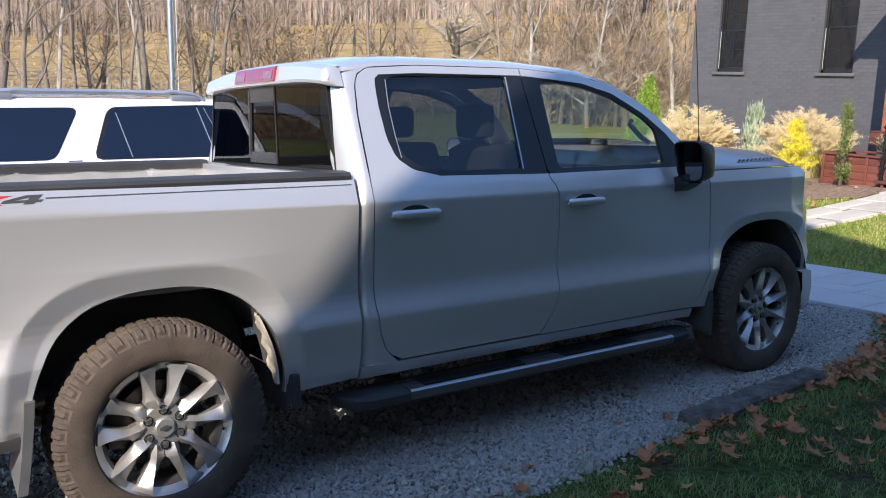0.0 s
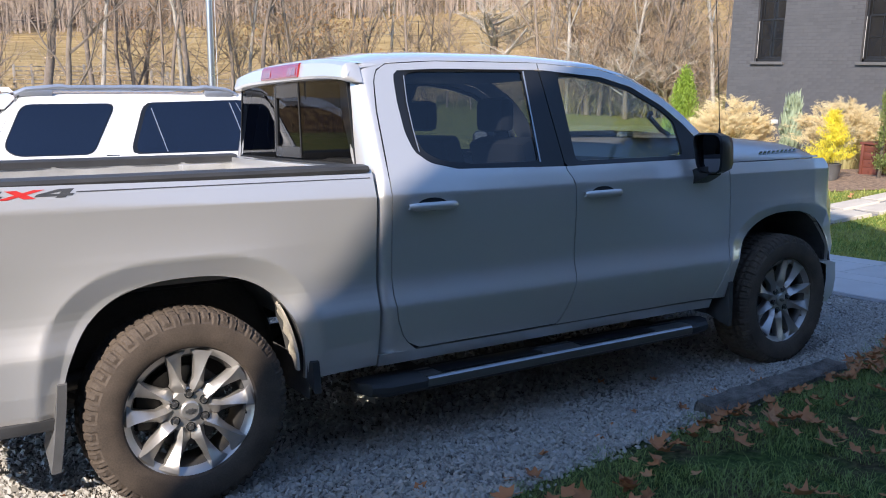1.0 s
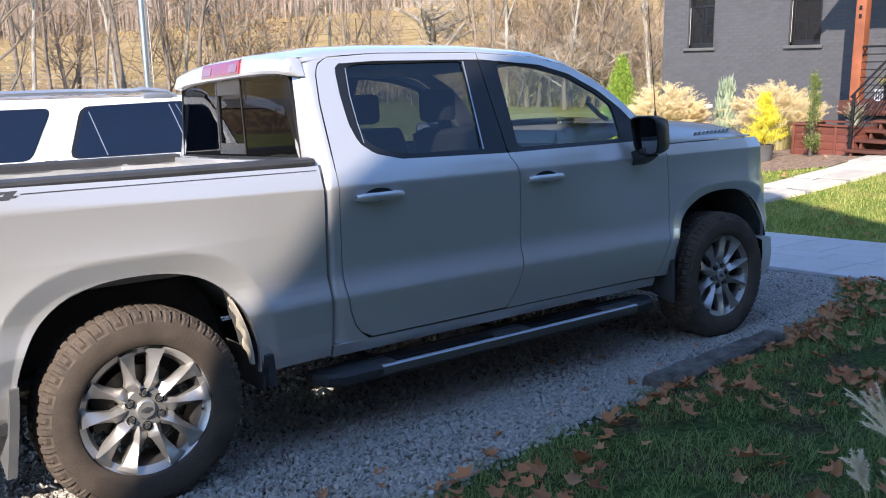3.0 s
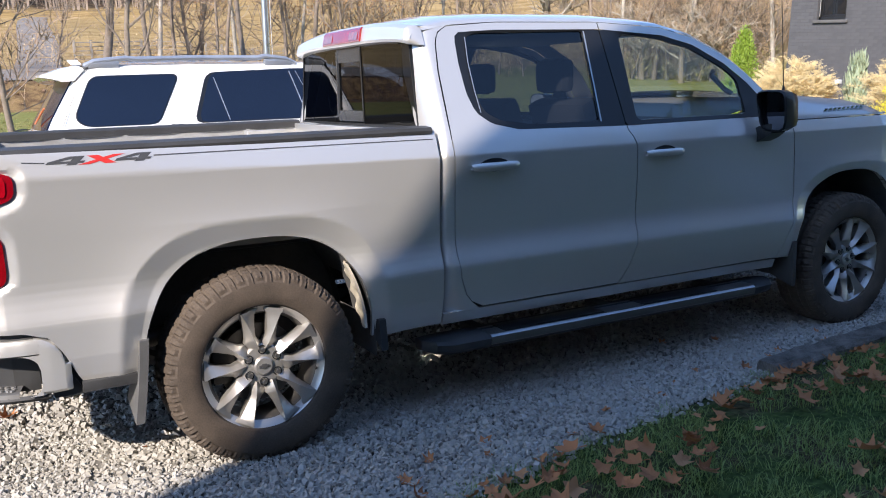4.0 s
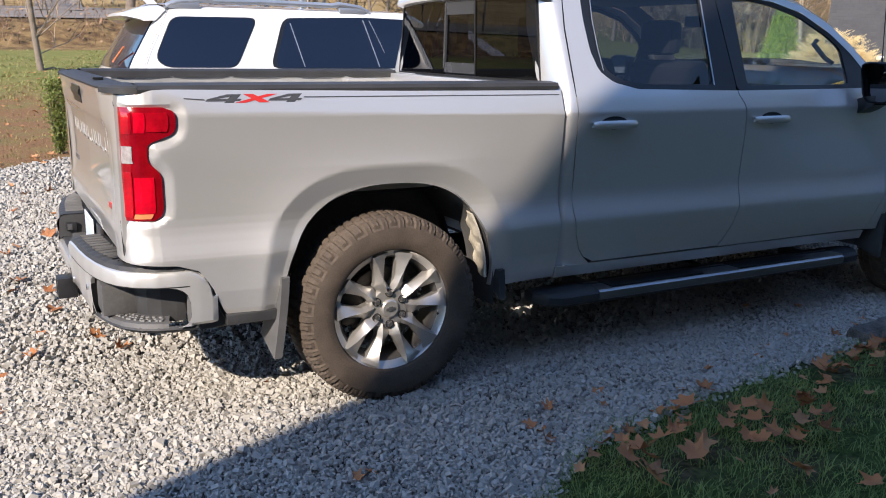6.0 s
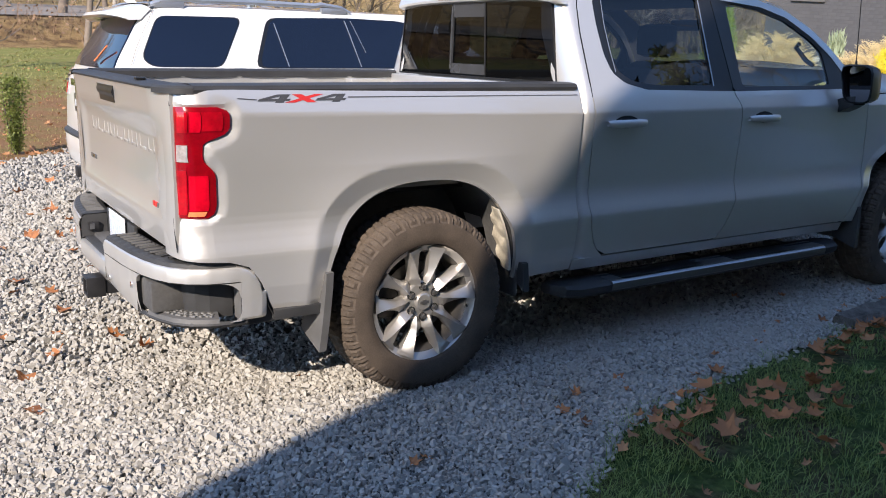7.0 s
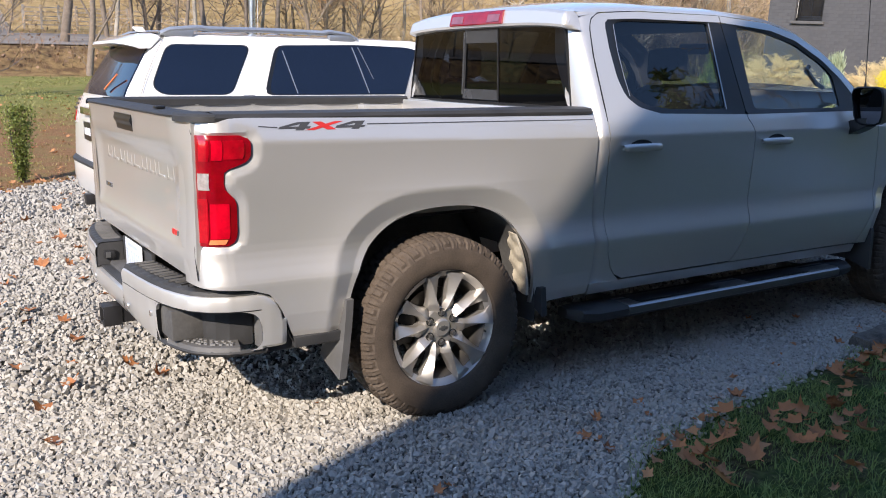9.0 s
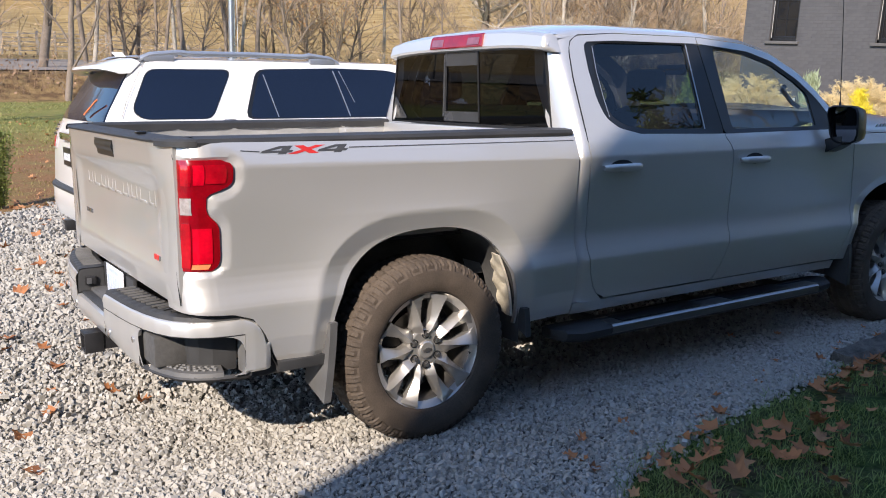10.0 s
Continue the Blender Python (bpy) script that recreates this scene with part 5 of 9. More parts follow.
def ground_material():
    m = bpy.data.materials.new("ground")
    m.use_nodes = True
    nt = m.node_tree
    b = nt.nodes["Principled BSDF"]
    b.inputs["Roughness"].default_value = 0.95
    b.inputs["Specular IOR Level"].default_value = 0.1
    tc = nt.nodes.new("ShaderNodeTexCoord")
    sx = nt.nodes.new("ShaderNodeSeparateXYZ")
    nt.links.new(tc.outputs["Object"], sx.inputs[0])

    def noisy(scale, detail=5):
        n = nt.nodes.new("ShaderNodeTexNoise")
        n.inputs["Scale"].default_value, n.inputs["Detail"].default_value = scale, detail
        nt.links.new(tc.outputs["Object"], n.inputs["Vector"])
        return n.outputs["Fac"]

    def ramp(fac, a, b_, lo=0.35, hi=0.65):
        r = nt.nodes.new("ShaderNodeValToRGB")
        r.color_ramp.elements[0].position, r.color_ramp.elements[0].color = lo, (*a, 1)
        r.color_ramp.elements[1].position, r.color_ramp.elements[1].color = hi, (*b_, 1)
        nt.links.new(fac, r.inputs[0])
        return r.outputs[0]

    def edge(sock, at, wide, wob, amp):
        """0 below at, 1 above, with a wandering edge."""
        mad = nt.nodes.new("ShaderNodeMath")
        mad.operation = "MULTIPLY_ADD"
        mad.inputs[1].default_value = amp
        nt.links.new(wob, mad.inputs[0])
        nt.links.new(sock, mad.inputs[2])
        mr = nt.nodes.new("ShaderNodeMapRange")
        mr.inputs["From Min"].default_value, mr.inputs["From Max"].default_value = at - wide + amp * 0.5, at + wide + amp * 0.5
        nt.links.new(mad.outputs[0], mr.inputs["Value"])
        return mr.outputs[0]

    def mix(fac, a, c):
        x = nt.nodes.new("ShaderNodeMixRGB")
        nt.links.new(fac, x.inputs[0])
        nt.links.new(a, x.inputs[1])
        nt.links.new(c, x.inputs[2])
        return x.outputs[0]

    big, mid, small = noisy(0.35), noisy(2.2), noisy(30, 4)
    # lawn colours carry shade: darker in the house's shadow, lighter in the sun
    lawn_shaded = mix(ramp(noisy(3.5), (0, 0, 0), (1, 1, 1), 0.36, 0.54), ramp(small, (0.040, 0.036, 0.018), (0.105, 0.088, 0.050)), ramp(small, (0.028, 0.046, 0.014), (0.075, 0.115, 0.032)))
    lawn_sunlit = mix(ramp(mid, (0, 0, 0), (1, 1, 1), 0.46, 0.66), ramp(small, (0.10, 0.16, 0.03), (0.18, 0.24, 0.05)), ramp(small, (0.24, 0.23, 0.075), (0.32, 0.28, 0.10)))
    soil = mix(ramp(mid, (0, 0, 0), (1, 1, 1), 0.45, 0.68), ramp(small, (0.17, 0.090, 0.045), (0.28, 0.165, 0.085)), ramp(small, (0.16, 0.13, 0.05), (0.24, 0.18, 0.08)))
    lawn_far = mix(ramp(mid, (0, 0, 0), (1, 1, 1), 0.45, 0.7), ramp(small, (0.14, 0.150, 0.045), (0.21, 0.220, 0.07)), ramp(small, (0.20, 0.175, 0.065), (0.27, 0.235, 0.09)))
    bank = mix(ramp(mid, (0, 0, 0), (1, 1, 1), 0.4, 0.6), ramp(small, (0.07, 0.045, 0.025), (0.16, 0.10, 0.055)), ramp(small, (0.20, 0.13, 0.06), (0.30, 0.21, 0.10)))
    mp = nt.nodes.new("ShaderNodeMapping")
    mp.inputs["Scale"].default_value = (0.06, 0.45, 1.6)
    nt.links.new(tc.outputs["Object"], mp.inputs["Vector"])
    swath = nt.nodes.new("ShaderNodeTexNoise")
    swath.inputs["Scale"].default_value, swath.inputs["Detail"].default_value = 1.0, 7
    nt.links.new(mp.outputs[0], swath.inputs["Vector"])
    field = mix(ramp(swath.outputs["Fac"], (0, 0, 0), (1, 1, 1), 0.40, 0.60), ramp(noisy(1.1), (0.23, 0.155, 0.062), (0.31, 0.215, 0.09)), ramp(noisy(0.8), (0.34, 0.24, 0.105), (0.42, 0.305, 0.145)))
    woods = ramp(noisy(0.5), (0.05, 0.038, 0.028), (0.15, 0.105, 0.075))
    y, x, z = sx.outputs["Y"], sx.outputs["X"], sx.outputs["Z"]
    col = mix(edge(x, 6.8, 0.1, mid, 0.2), lawn_shaded, lawn_sunlit)
    col = mix(edge(y, -6.5, 0.6, mid, 1.0), lawn_sunlit, col)
    soil = mix(edge(x, 5.0, 2.0, mid, 2.0), soil, lawn_far)
    bank = mix(edge(x, 13.0, 2.0, mid, 3.0), bank, lawn_far)
    col = mix(edge(y, 7.2, 0.5, mid, 1.5), col, soil)
    col = mix(edge(y, 17.0, 2.5, mid, 7.0), col, lawn_far)
    col = mix(edge(y, 28.2, 0.4, mid, 1.4), col, bank)
    col = mix(edge(y, 45.0, 1.5, mid, 3.0), col, field)
    col = mix(edge(y, 168.0, 4.0, big, 16.0), col, woods)
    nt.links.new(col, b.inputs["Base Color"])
    bp = nt.nodes.new("ShaderNodeBump")
    bp.inputs["Strength"].default_value, bp.inputs["Distance"].default_value = 0.7, 0.03
    nt.links.new(small, bp.inputs["Height"])
    nt.links.new(bp.outputs[0], b.inputs["Normal"])
    return m


gx = np.r_[-260, -180, -120, -80, -55, -38, -26, -18, np.linspace(-12, 20, 129), 22, 26, 32, 40, 52, 68, 90, 120, 160, 210, 280]
gy = np.r_[-90, -60, -40, -28, -20, np.linspace(-14, 13, 109), np.linspace(13.5, 34, 42), np.linspace(35, 60, 18), np.linspace(64, 280, 46)]
bm = grid(bmesh.new(), [[(x, y, gz(x, y)) for y in gy] for x in gx])
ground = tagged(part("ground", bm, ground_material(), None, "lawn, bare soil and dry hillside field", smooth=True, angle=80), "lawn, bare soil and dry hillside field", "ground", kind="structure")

# gravel bed, loose stones over a packed layer
def gravel_material(name, island):
    m = mat(name, (0.140, 0.135, 0.126) if island else (0.115, 0.111, 0.104), 0.85, 0, 0.7, 1.4, 60, 0.35, 0.004, rand=1.0 if island else 0.0, island=island, col2=(0.415, 0.395, 0.355) if island else (0.21, 0.20, 0.18), spec=0.2)
    return m


bm = bmesh.new()
P = []
for x in np.r_[np.linspace(-16, -4, 25), np.linspace(-3.75, 5.85, 49)]:
    y0, y1 = verge(x) + 0.02, far_edge(x)
    P.append([(x, y, gz(x, max(y, verge(x) + 0.001)) + 0.006) for y in y0 + (y1 - y0) * np.linspace(0, 1, 60)])
grid(bm, P)
gravel = part("gravel_bed", bm, gravel_material("packed_gravel", False), None, angle=80)
tagged(gravel, "pale grey gravel parking bed", "gravel", kind="structure")


def stones(n, x0, x1, y0, y1, size, seed, name):
    """Crushed stones: jittered eight-cornered lumps, lying side by side."""
    rng = np.random.default_rng(seed)
    sp = math.sqrt((x1 - x0) * (y1 - y0) / n)
    gi, gj = np.meshgrid(np.arange(int((x1 - x0) / sp)), np.arange(int((y1 - y0) / sp)))
    gi, gj = gi.ravel(), gj.ravel()
    n = len(gi)
    px = x0 + (gi + 0.5 * (gj % 2) + rng.uniform(-0.42, 0.42, n)) * sp
    py = y0 + (gj + rng.uniform(-0.42, 0.42, n)) * sp
    vy = np.interp(px, (-6, -4, -1, 0.05, 0.5, 1.25, 1.95, 2.5, 3.9, 5.0, 5.85), (-7, -5.2, -2.9, -2.06, -1.77, -1.60, -1.50, -1.42, -1.30, -1.02, -0.55))
    fe = np.interp(px, (-12, -4, 3, 8), (3.0, 4.65, 11.3, 12.5))
    keep = (py > vy - 0.10 * rng.random(n) ** 3) & (py < fe + 0.12 * rng.random(n) ** 2)
    keep &= (px < -0.4) | (px > 4.6) | (abs(py) > 0.65) | (rng.random(n) < 0.7)        # fewer under the truck
    px, py = px[keep], py[keep]
    n = len(px)
    cube = np.array([(a, b, c) for a in (-1, 1) for b in (-1, 1) for c in (-1, 1)], float)
    s = size * rng.lognormal(0, 0.24, n)
    v = cube[None] * (1 + rng.uniform(-0.38, 0.22, (n, 8, 3)))
    v[:, 1::2, :2] *= 0.66
    v *= (s[:, None] * np.stack([rng.uniform(0.75, 1.35, n), rng.uniform(0.6, 1.0, n), rng.uniform(0.55, 0.95, n)], 1))[:, None, :]
    a, b, c = rng.uniform(0, 6.283, n), rng.normal(0, 0.42, n), rng.normal(0, 0.42, n)
    cc, sc = np.cos(c)[:, None], np.sin(c)[:, None]
    v[..., 1], v[..., 2] = v[..., 1] * cc - v[..., 2] * sc, v[..., 1] * sc + v[..., 2] * cc
    ca, sa, cb, sb = np.cos(a), np.sin(a), np.cos(b), np.sin(b)
    x = v[..., 0] * cb[:, None] - v[..., 2] * sb[:, None]
    z = v[..., 0] * sb[:, None] + v[..., 2] * cb[:, None]
    y = v[..., 1]
    X = x * ca[:, None] - y * sa[:, None] + px[:, None]
    Y = x * sa[:, None] + y * ca[:, None] + py[:, None]
    base = -0.0624 * np.clip(py, -14, 8.5) - 0.0084 * np.clip(px, -12, 20)
    Z = z + (base + 0.010 + s * rng.uniform(0.0, 0.9, n))[:, None]
    verts = np.stack([X, Y, Z], 2).reshape(-1, 3)
    f = np.array([(0, 1, 3, 2), (4, 6, 7, 5), (0, 4, 5, 1), (2, 3, 7, 6), (1, 5, 7, 3)])
    faces = (f[None] + (np.arange(n) * 8)[:, None, None]).reshape(-1, 4)
    me = bpy.data.meshes.new(name)
    me.vertices.add(len(verts))
    me.vertices.foreach_set("co", verts.ravel())
    me.loops.add(faces.size)
    me.loops.foreach_set("vertex_index", faces.ravel())
    me.polygons.add(len(faces))
    me.polygons.foreach_set("loop_start", np.arange(0, faces.size, 4))
    me.update(calc_edges=True)
    me.validate()
    me.shade_flat()
    me.materials.append(STONE_MAT)
    return tagged(new(name, me), "loose crushed grey and buff gravel stones", "gravel", kind="stuff")


STONE_MAT = gravel_material("gravel_stone", True)
stones(80000, -2.3, 5.85, -2.6, 0.0, 0.0094, 3, "gravel_stones")
stones(17000, -2.3, 5.85, 0.0, 2.2, 0.0112, 9, "gravel_stones")
stones(13000, -2.3, 2.4, 2.2, 5.4, 0.0135, 4, "gravel_stones")
stones(9000, -2.6, 3.5, 5.4, 10.8, 0.016, 5, "gravel_stones")
SMALL_STONE = STONE_MAT
STONE_MAT = mat("pale_stone", (0.30, 0.297, 0.29), 0.85, 0, 0.4, 1.4, 60, 0.35, 0.004, rand=1.0, island=True, col2=(0.46, 0.45, 0.42), spec=0.2)
stones(7000, -2.3, 5.85, -2.6, 1.6, 0.0104, 21, "gravel_stones")           # paler stones on top
STONE_MAT = SMALL_STONE
stones(7000, -9.5, -2.4, -5.5, 6.0, 0.020, 6, "gravel_stones")
stones(2500, -2.4, -0.6, -5.2, -2.6, 0.018, 8, "gravel_stones")

# weathered timber along the edge of the gravel
M["old_timber"] = mat("weathered_timber", (0.13, 0.112, 0.095), 0.9, 0, 0.75, 11, 120, 1.0, 0.02, col2=(0.30, 0.27, 0.235))
bm = bmesh.new()
P = []
for t in np.linspace(0, 1, 30):
    x = 2.58 + 1.30 * t
    y = -1.41 + 0.11 * t
    zb = gz(x, y + 0.2)
    j = lambda k: 0.016 * noise.noise((x * 5, k * 3.1, 4.0)) + 0.006 * noise.noise((x * 21, k * 5.3, 1.0))
    P.append([(x + j(5) * (3 if t in (0, 1) else 0), y + a + j(k), zb + b + j(k + 9)) for k, (a, b) in enumerate(((-0.075, -0.03), (-0.078, 0.065), (-0.055, 0.088), (0.0, 0.082), (0.05, 0.088), (0.075, 0.062), (0.075, -0.03), (-0.075, -0.03)))])
grid(bm, P)
for e in (P[0], P[-1]):
    bm.faces.new([bm.verts.new(p) for p in e[:-1]])
tagged(part("edging_timber", bm, M["old_timber"], None, angle=30), "weathered grey edging timber between gravel and lawn", "timber edging")

# paved path of large slabs, with a soldier edge towards the gravel
M["paver"] = mat("paver", (0.50, 0.50, 0.49), 0.8, 0, 0.10, 3, 160, 0.35, 0.004, rand=0.25)
M["joint"] = mat("joint_sand", (0.20, 0.195, 0.185), 0.95, 0, 0.3, 9, 120, 0.4, 0.004)
M["kerb_stone"] = mat("kerb_stone", (0.22, 0.22, 0.22), 0.85, 0, 0.2, 5, 90, 0.3, 0.006, rand=0.2)
bm = bmesh.new()
grid(bm, [[(x, y, gz(x, y) + 0.010) for x in (5.90, 6.5, 7.1, 7.74)] for y in np.linspace(-5, 9, 40)])
lip(bm, (0, 0, -0.05))
path = tagged(part("path_paving", bm, M["joint"], None), "pale stone paved path along the gravel", "paving", kind="structure")


def slab_mesh(name, lx, ly, h, material, bevel=0.006):
    bm = bmesh.new()
    add_box(bm, -lx / 2, lx / 2, -ly / 2, ly / 2, -h, 0)
    tops = [e for e in bm.edges if all(v.co.z > -1e-6 for v in e.verts)]
    bmesh.ops.bevel(bm, geom=tops, offset=bevel, segments=1, affect="EDGES")
    me = bpy.data.meshes.new(name)
    bm.to_mesh(me)
    bm.free()
    me.materials.append(material)
    return me


rng = random.Random(7)
slabs = {(a, b): slab_mesh("slab", a - 0.008, b - 0.008, 0.05, M["paver"]) for a in (0.30, 0.60) for b in (0.45, 0.60, 0.90)}
x = 5.98
row = 0
while x < 7.7:
    a = 0.60 if row % 2 == 0 else 0.30
    a = min(a, 0.60)
    y = -5 + rng.uniform(0, 0.4)
    while y < 9:
        b = rng.choice((0.45, 0.60, 0.90))
        ob = new("slab", slabs[(a, b)])
        ob.parent = path
        ob.location = (x + a / 2, y + b / 2, gz(x + a / 2, y + b / 2) + 0.028 + rng.uniform(-0.002, 0.002))
        ob.rotation_euler = (radians(-3.57), radians(0.48), 0)
        y += b
    x += a
    row += 1
kerb = slab_mesh("kerb", 0.10, 0.296, 0.10, M["kerb_stone"])
for i in range(46):
    y = -5 + 0.3 * i
    ob = new("edge_stone", kerb)
    ob.parent = path
    ob.location = (5.925, y, gz(5.92, max(y, verge(5.8) + 0.01)) + 0.024 + rng.uniform(-0.003, 0.003))
    ob.rotation_euler = (radians(-3.57), 0, 0)

# flagstone walk to the steps
M["flag"] = mat("flagstone", (0.45, 0.41, 0.35), 0.8, 0, 0.18, 3, 120, 0.4, 0.006, rand=0.3)
WALK_X, WALK_Y = (7.76, 8.7, 9.66, 10.28, 11.0, 11.6, 12.5), (3.55, 3.26, 2.92, 2.67, 2.42, 2.28, 2.30)


def walk_mid(x):
    return float(np.interp(x, WALK_X, WALK_Y))


bm = bmesh.new()
grid(bm, [[(x, walk_mid(x) + d, gz(x, walk_mid(x) + d) + 0.008) for d in (-0.50, 0.0, 0.50)] for x in np.linspace(7.76, 12.5, 30)])
lip(bm, (0, 0, -0.04))
walkway = tagged(part("walkway", bm, M["joint"], None), "pale flagstone walk to the porch steps", "walkway", kind="structure")
for i in range(8):
    x = 7.80 + i * 0.585
    bend = math.atan2(walk_mid(x + 0.58) - walk_mid(x), 0.58)
    for y0, y1 in ((-0.485, 0.02 + 0.12 * (i % 2)), (0.035 + 0.12 * (i % 2), 0.485)):
        ob = new("flagstone", slab_mesh("flagstone", 0.565, y1 - y0, 0.05, M["flag"], 0.01))
        ob.parent = walkway
        xm, ym = x + 0.29, walk_mid(x + 0.29) + (y0 + y1) / 2
        ob.location = (xm, ym, gz(xm, ym) + 0.034 + rng.uniform(-0.004, 0.004))
        ob.rotation_euler = (radians(-3.4), -math.atan2(gz(xm + 0.2, ym) - gz(xm - 0.2, ym), 0.4), bend)


def off_walk(x, y):
    return abs(y - walk_mid(x)) > 0.52


# grass blades
def blades(name, n, xr, yr, h, w, material, seed, inside, lean=0.5, label="short green lawn grass, coloured darker for the shade", clump=0.0):
    rg = np.random.default_rng(seed)
    px, py = rg.uniform(*xr, n), rg.uniform(*yr, n)
    if clump:
        c = rg.integers(0, max(1, n // 40), n)
        cx, cy = rg.uniform(*xr, n // 40 + 1), rg.uniform(*yr, n // 40 + 1)
        far = rg.random(n) < 0.5
        px = np.where(far, cx[c] + rg.normal(0, clump, n), px)
        py = np.where(far, cy[c] + rg.normal(0, clump, n), py)
    ok = [i for i in range(n) if inside(px[i], py[i])]
    verts, faces = [], []
    for i in ok:
        x, y = px[i], py[i]
        z = gz(x, y) - 0.004
        a = rg.uniform(0, 6.283)
        hh = h * rg.uniform(0.45, 1.3)
        dx, dy = math.cos(a), math.sin(a)
        l = lean * rg.uniform(0.2, 1.4) * hh
        k = len(verts)
        ww = w * rg.uniform(0.7, 1.3) / 2
        verts += [(x - dy * ww, y + dx * ww, z), (x + dy * ww, y - dx * ww, z), (x + dx * l * 0.35 - dy * ww * 0.8, y + dy * l * 0.35 + dx * ww * 0.8, z + hh * 0.6),
                  (x + dx * l * 0.35 + dy * ww * 0.8, y + dy * l * 0.35 - dx * ww * 0.8, z + hh * 0.6), (x + dx * l, y + dy * l, z + hh * 0.95)]
        faces += [(k, k + 1, k + 3, k + 2), (k + 2, k + 3, k + 4)]
    me = bpy.data.meshes.new(name)
    me.from_pydata(verts, [], faces)
    me.materials.append(material)
    return tagged(new(name, me), label, "grass", kind="stuff")


# blades coloured darker for the shaded lawn, lighter for the sunlit one
M["grass"] = mat("grass_blade_shaded", (0.05, 0.105, 0.022), 0.6, 0, 0.6, 1.2, 20, rand=1.1, island=True, col2=(0.23, 0.31, 0.085), backlit=0.3)
M["grass_sunlit"] = mat("grass_sunlit", (0.13, 0.21, 0.035), 0.65, 0, 0.45, 0.9, 20, rand=0.6, island=True, col2=(0.40, 0.42, 0.11), backlit=0.35)
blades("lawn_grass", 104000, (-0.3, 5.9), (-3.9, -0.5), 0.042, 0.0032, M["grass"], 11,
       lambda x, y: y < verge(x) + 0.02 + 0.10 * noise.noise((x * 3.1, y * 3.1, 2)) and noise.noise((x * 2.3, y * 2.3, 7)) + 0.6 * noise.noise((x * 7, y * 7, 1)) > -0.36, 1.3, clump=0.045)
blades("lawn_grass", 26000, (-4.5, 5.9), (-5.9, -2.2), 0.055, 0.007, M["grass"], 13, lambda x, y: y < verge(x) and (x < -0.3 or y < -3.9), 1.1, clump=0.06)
blades("lawn_grass", 42000, (7.78, 12.6), (-4.0, 4.4), 0.05, 0.012, M["grass_sunlit"], 12, lambda x, y: off_walk(x, y) and not (x > 11.0 and y > walk_mid(x) + 0.5 + 0.9 * smooth01((11.6 - x) / 0.7)), 0.8, "yellow-green lawn grass, coloured lighter for the sun")

M["grass_soil"] = mat("grass_soil", (0.13, 0.085, 0.035), 0.7, 0, 0.5, 0.9, 20, rand=0.8, island=True, col2=(0.36, 0.29, 0.11), backlit=0.3)
M["grass_far"] = mat("grass_far", (0.14, 0.15, 0.045), 0.7, 0, 0.5, 0.9, 20, rand=0.8, island=True, col2=(0.30, 0.29, 0.10), backlit=0.3)
blades("rough_grass", 9000, (-5.0, 5.0), (5.5, 20.0), 0.04, 0.012, M["grass_soil"], 14, lambda x, y: y > far_edge(x) + 0.1, 1.2, "thin dry grass over bare soil", clump=0.25)
blades("rough_grass", 16000, (-5.0, 16.0), (15.0, 28.0), 0.05, 0.03, M["grass_far"], 15, lambda x, y: noise.noise((x * 0.5, y * 0.5, 3)) > -0.25, 1.2, "green lawn grass beyond the gravel", clump=0.5)

# fallen leaves
M["leaf"] = mat("dry_leaf", (0.17, 0.052, 0.020), 0.7, 0, 0.5, 9, 90, 0.3, 0.003, rand=1.1, col2=(0.46, 0.19, 0.075), backlit=0.15)
M["leaf_litter"] = mat("dry_leaf_litter", (0.24, 0.095, 0.038), 0.7, 0, 0.4, 9, 90, 0.3, 0.003, rand=0.9, island=True, col2=(0.48, 0.235, 0.105), backlit=0.15)


def leaf_mesh(seed, size=1.0):
    """A broad five-pointed, curled dry leaf with a stalk."""
    r = random.Random(seed)
    pts = []
    for a, l in ((-168, 0.34), (-140, 0.50), (-116, 0.78), (-98, 0.60), (-84, 0.56), (-70, 0.74), (-56, 1.0), (-44, 0.72), (-30, 0.54), (-18, 0.74), (-8, 0.84), (0, 1.08),
                 (9, 0.82), (18, 0.74), (30, 0.54), (43, 0.74), (56, 1.0), (69, 0.76), (84, 0.55), (98, 0.62), (116, 0.78), (140, 0.48), (168, 0.34)):
        a = radians(a + r.uniform(-4, 4))
        l *= r.uniform(0.88, 1.12)
        pts.append((l * math.cos(a), l * math.sin(a)))
    bm = bmesh.new()
    fold, curl, twist, ph = r.uniform(0.1, 0.9), r.uniform(0.15, 0.85), r.uniform(-0.8, 0.8), r.uniform(0, 6)

    def lift(x, y):
        q = math.hypot(x, y)
        z = 0.022 * curl * q ** 2.5 + 0.020 * fold * abs(y) + 0.014 * twist * x * y + 0.007 * math.sin(3.5 * x + ph) * q + 0.006 * math.sin(5 * y + ph) * q + 0.004
        return Vector((x * 0.072 * size, y * 0.066 * size, z * size))
    c = bm.verts.new(lift(0, 0))
    ins = [bm.verts.new(lift(x * 0.5, y * 0.5)) for x, y in pts]
    out = [bm.verts.new(lift(x, y)) for x, y in pts]
    n = len(pts)
    for i in range(n):
        j = (i + 1) % n
        bm.faces.new((c, ins[i], ins[j]))
        bm.faces.new((ins[i], out[i], out[j], ins[j]))
    a, b = bm.verts.new(lift(-0.95, 0.05)), bm.verts.new(lift(-0.95, 0.0) + Vector((0, 0, 0.004)))
    bm.faces.new((c, a, b))
    me = bpy.data.meshes.new("leaf")
    bm.to_mesh(me)
    bm.free()
    me.polygons.foreach_set("use_smooth", [True] * len(me.polygons))
    me.materials.append(M["leaf"])
    return me


leaf_kinds = [leaf_mesh(s) for s in range(7)]


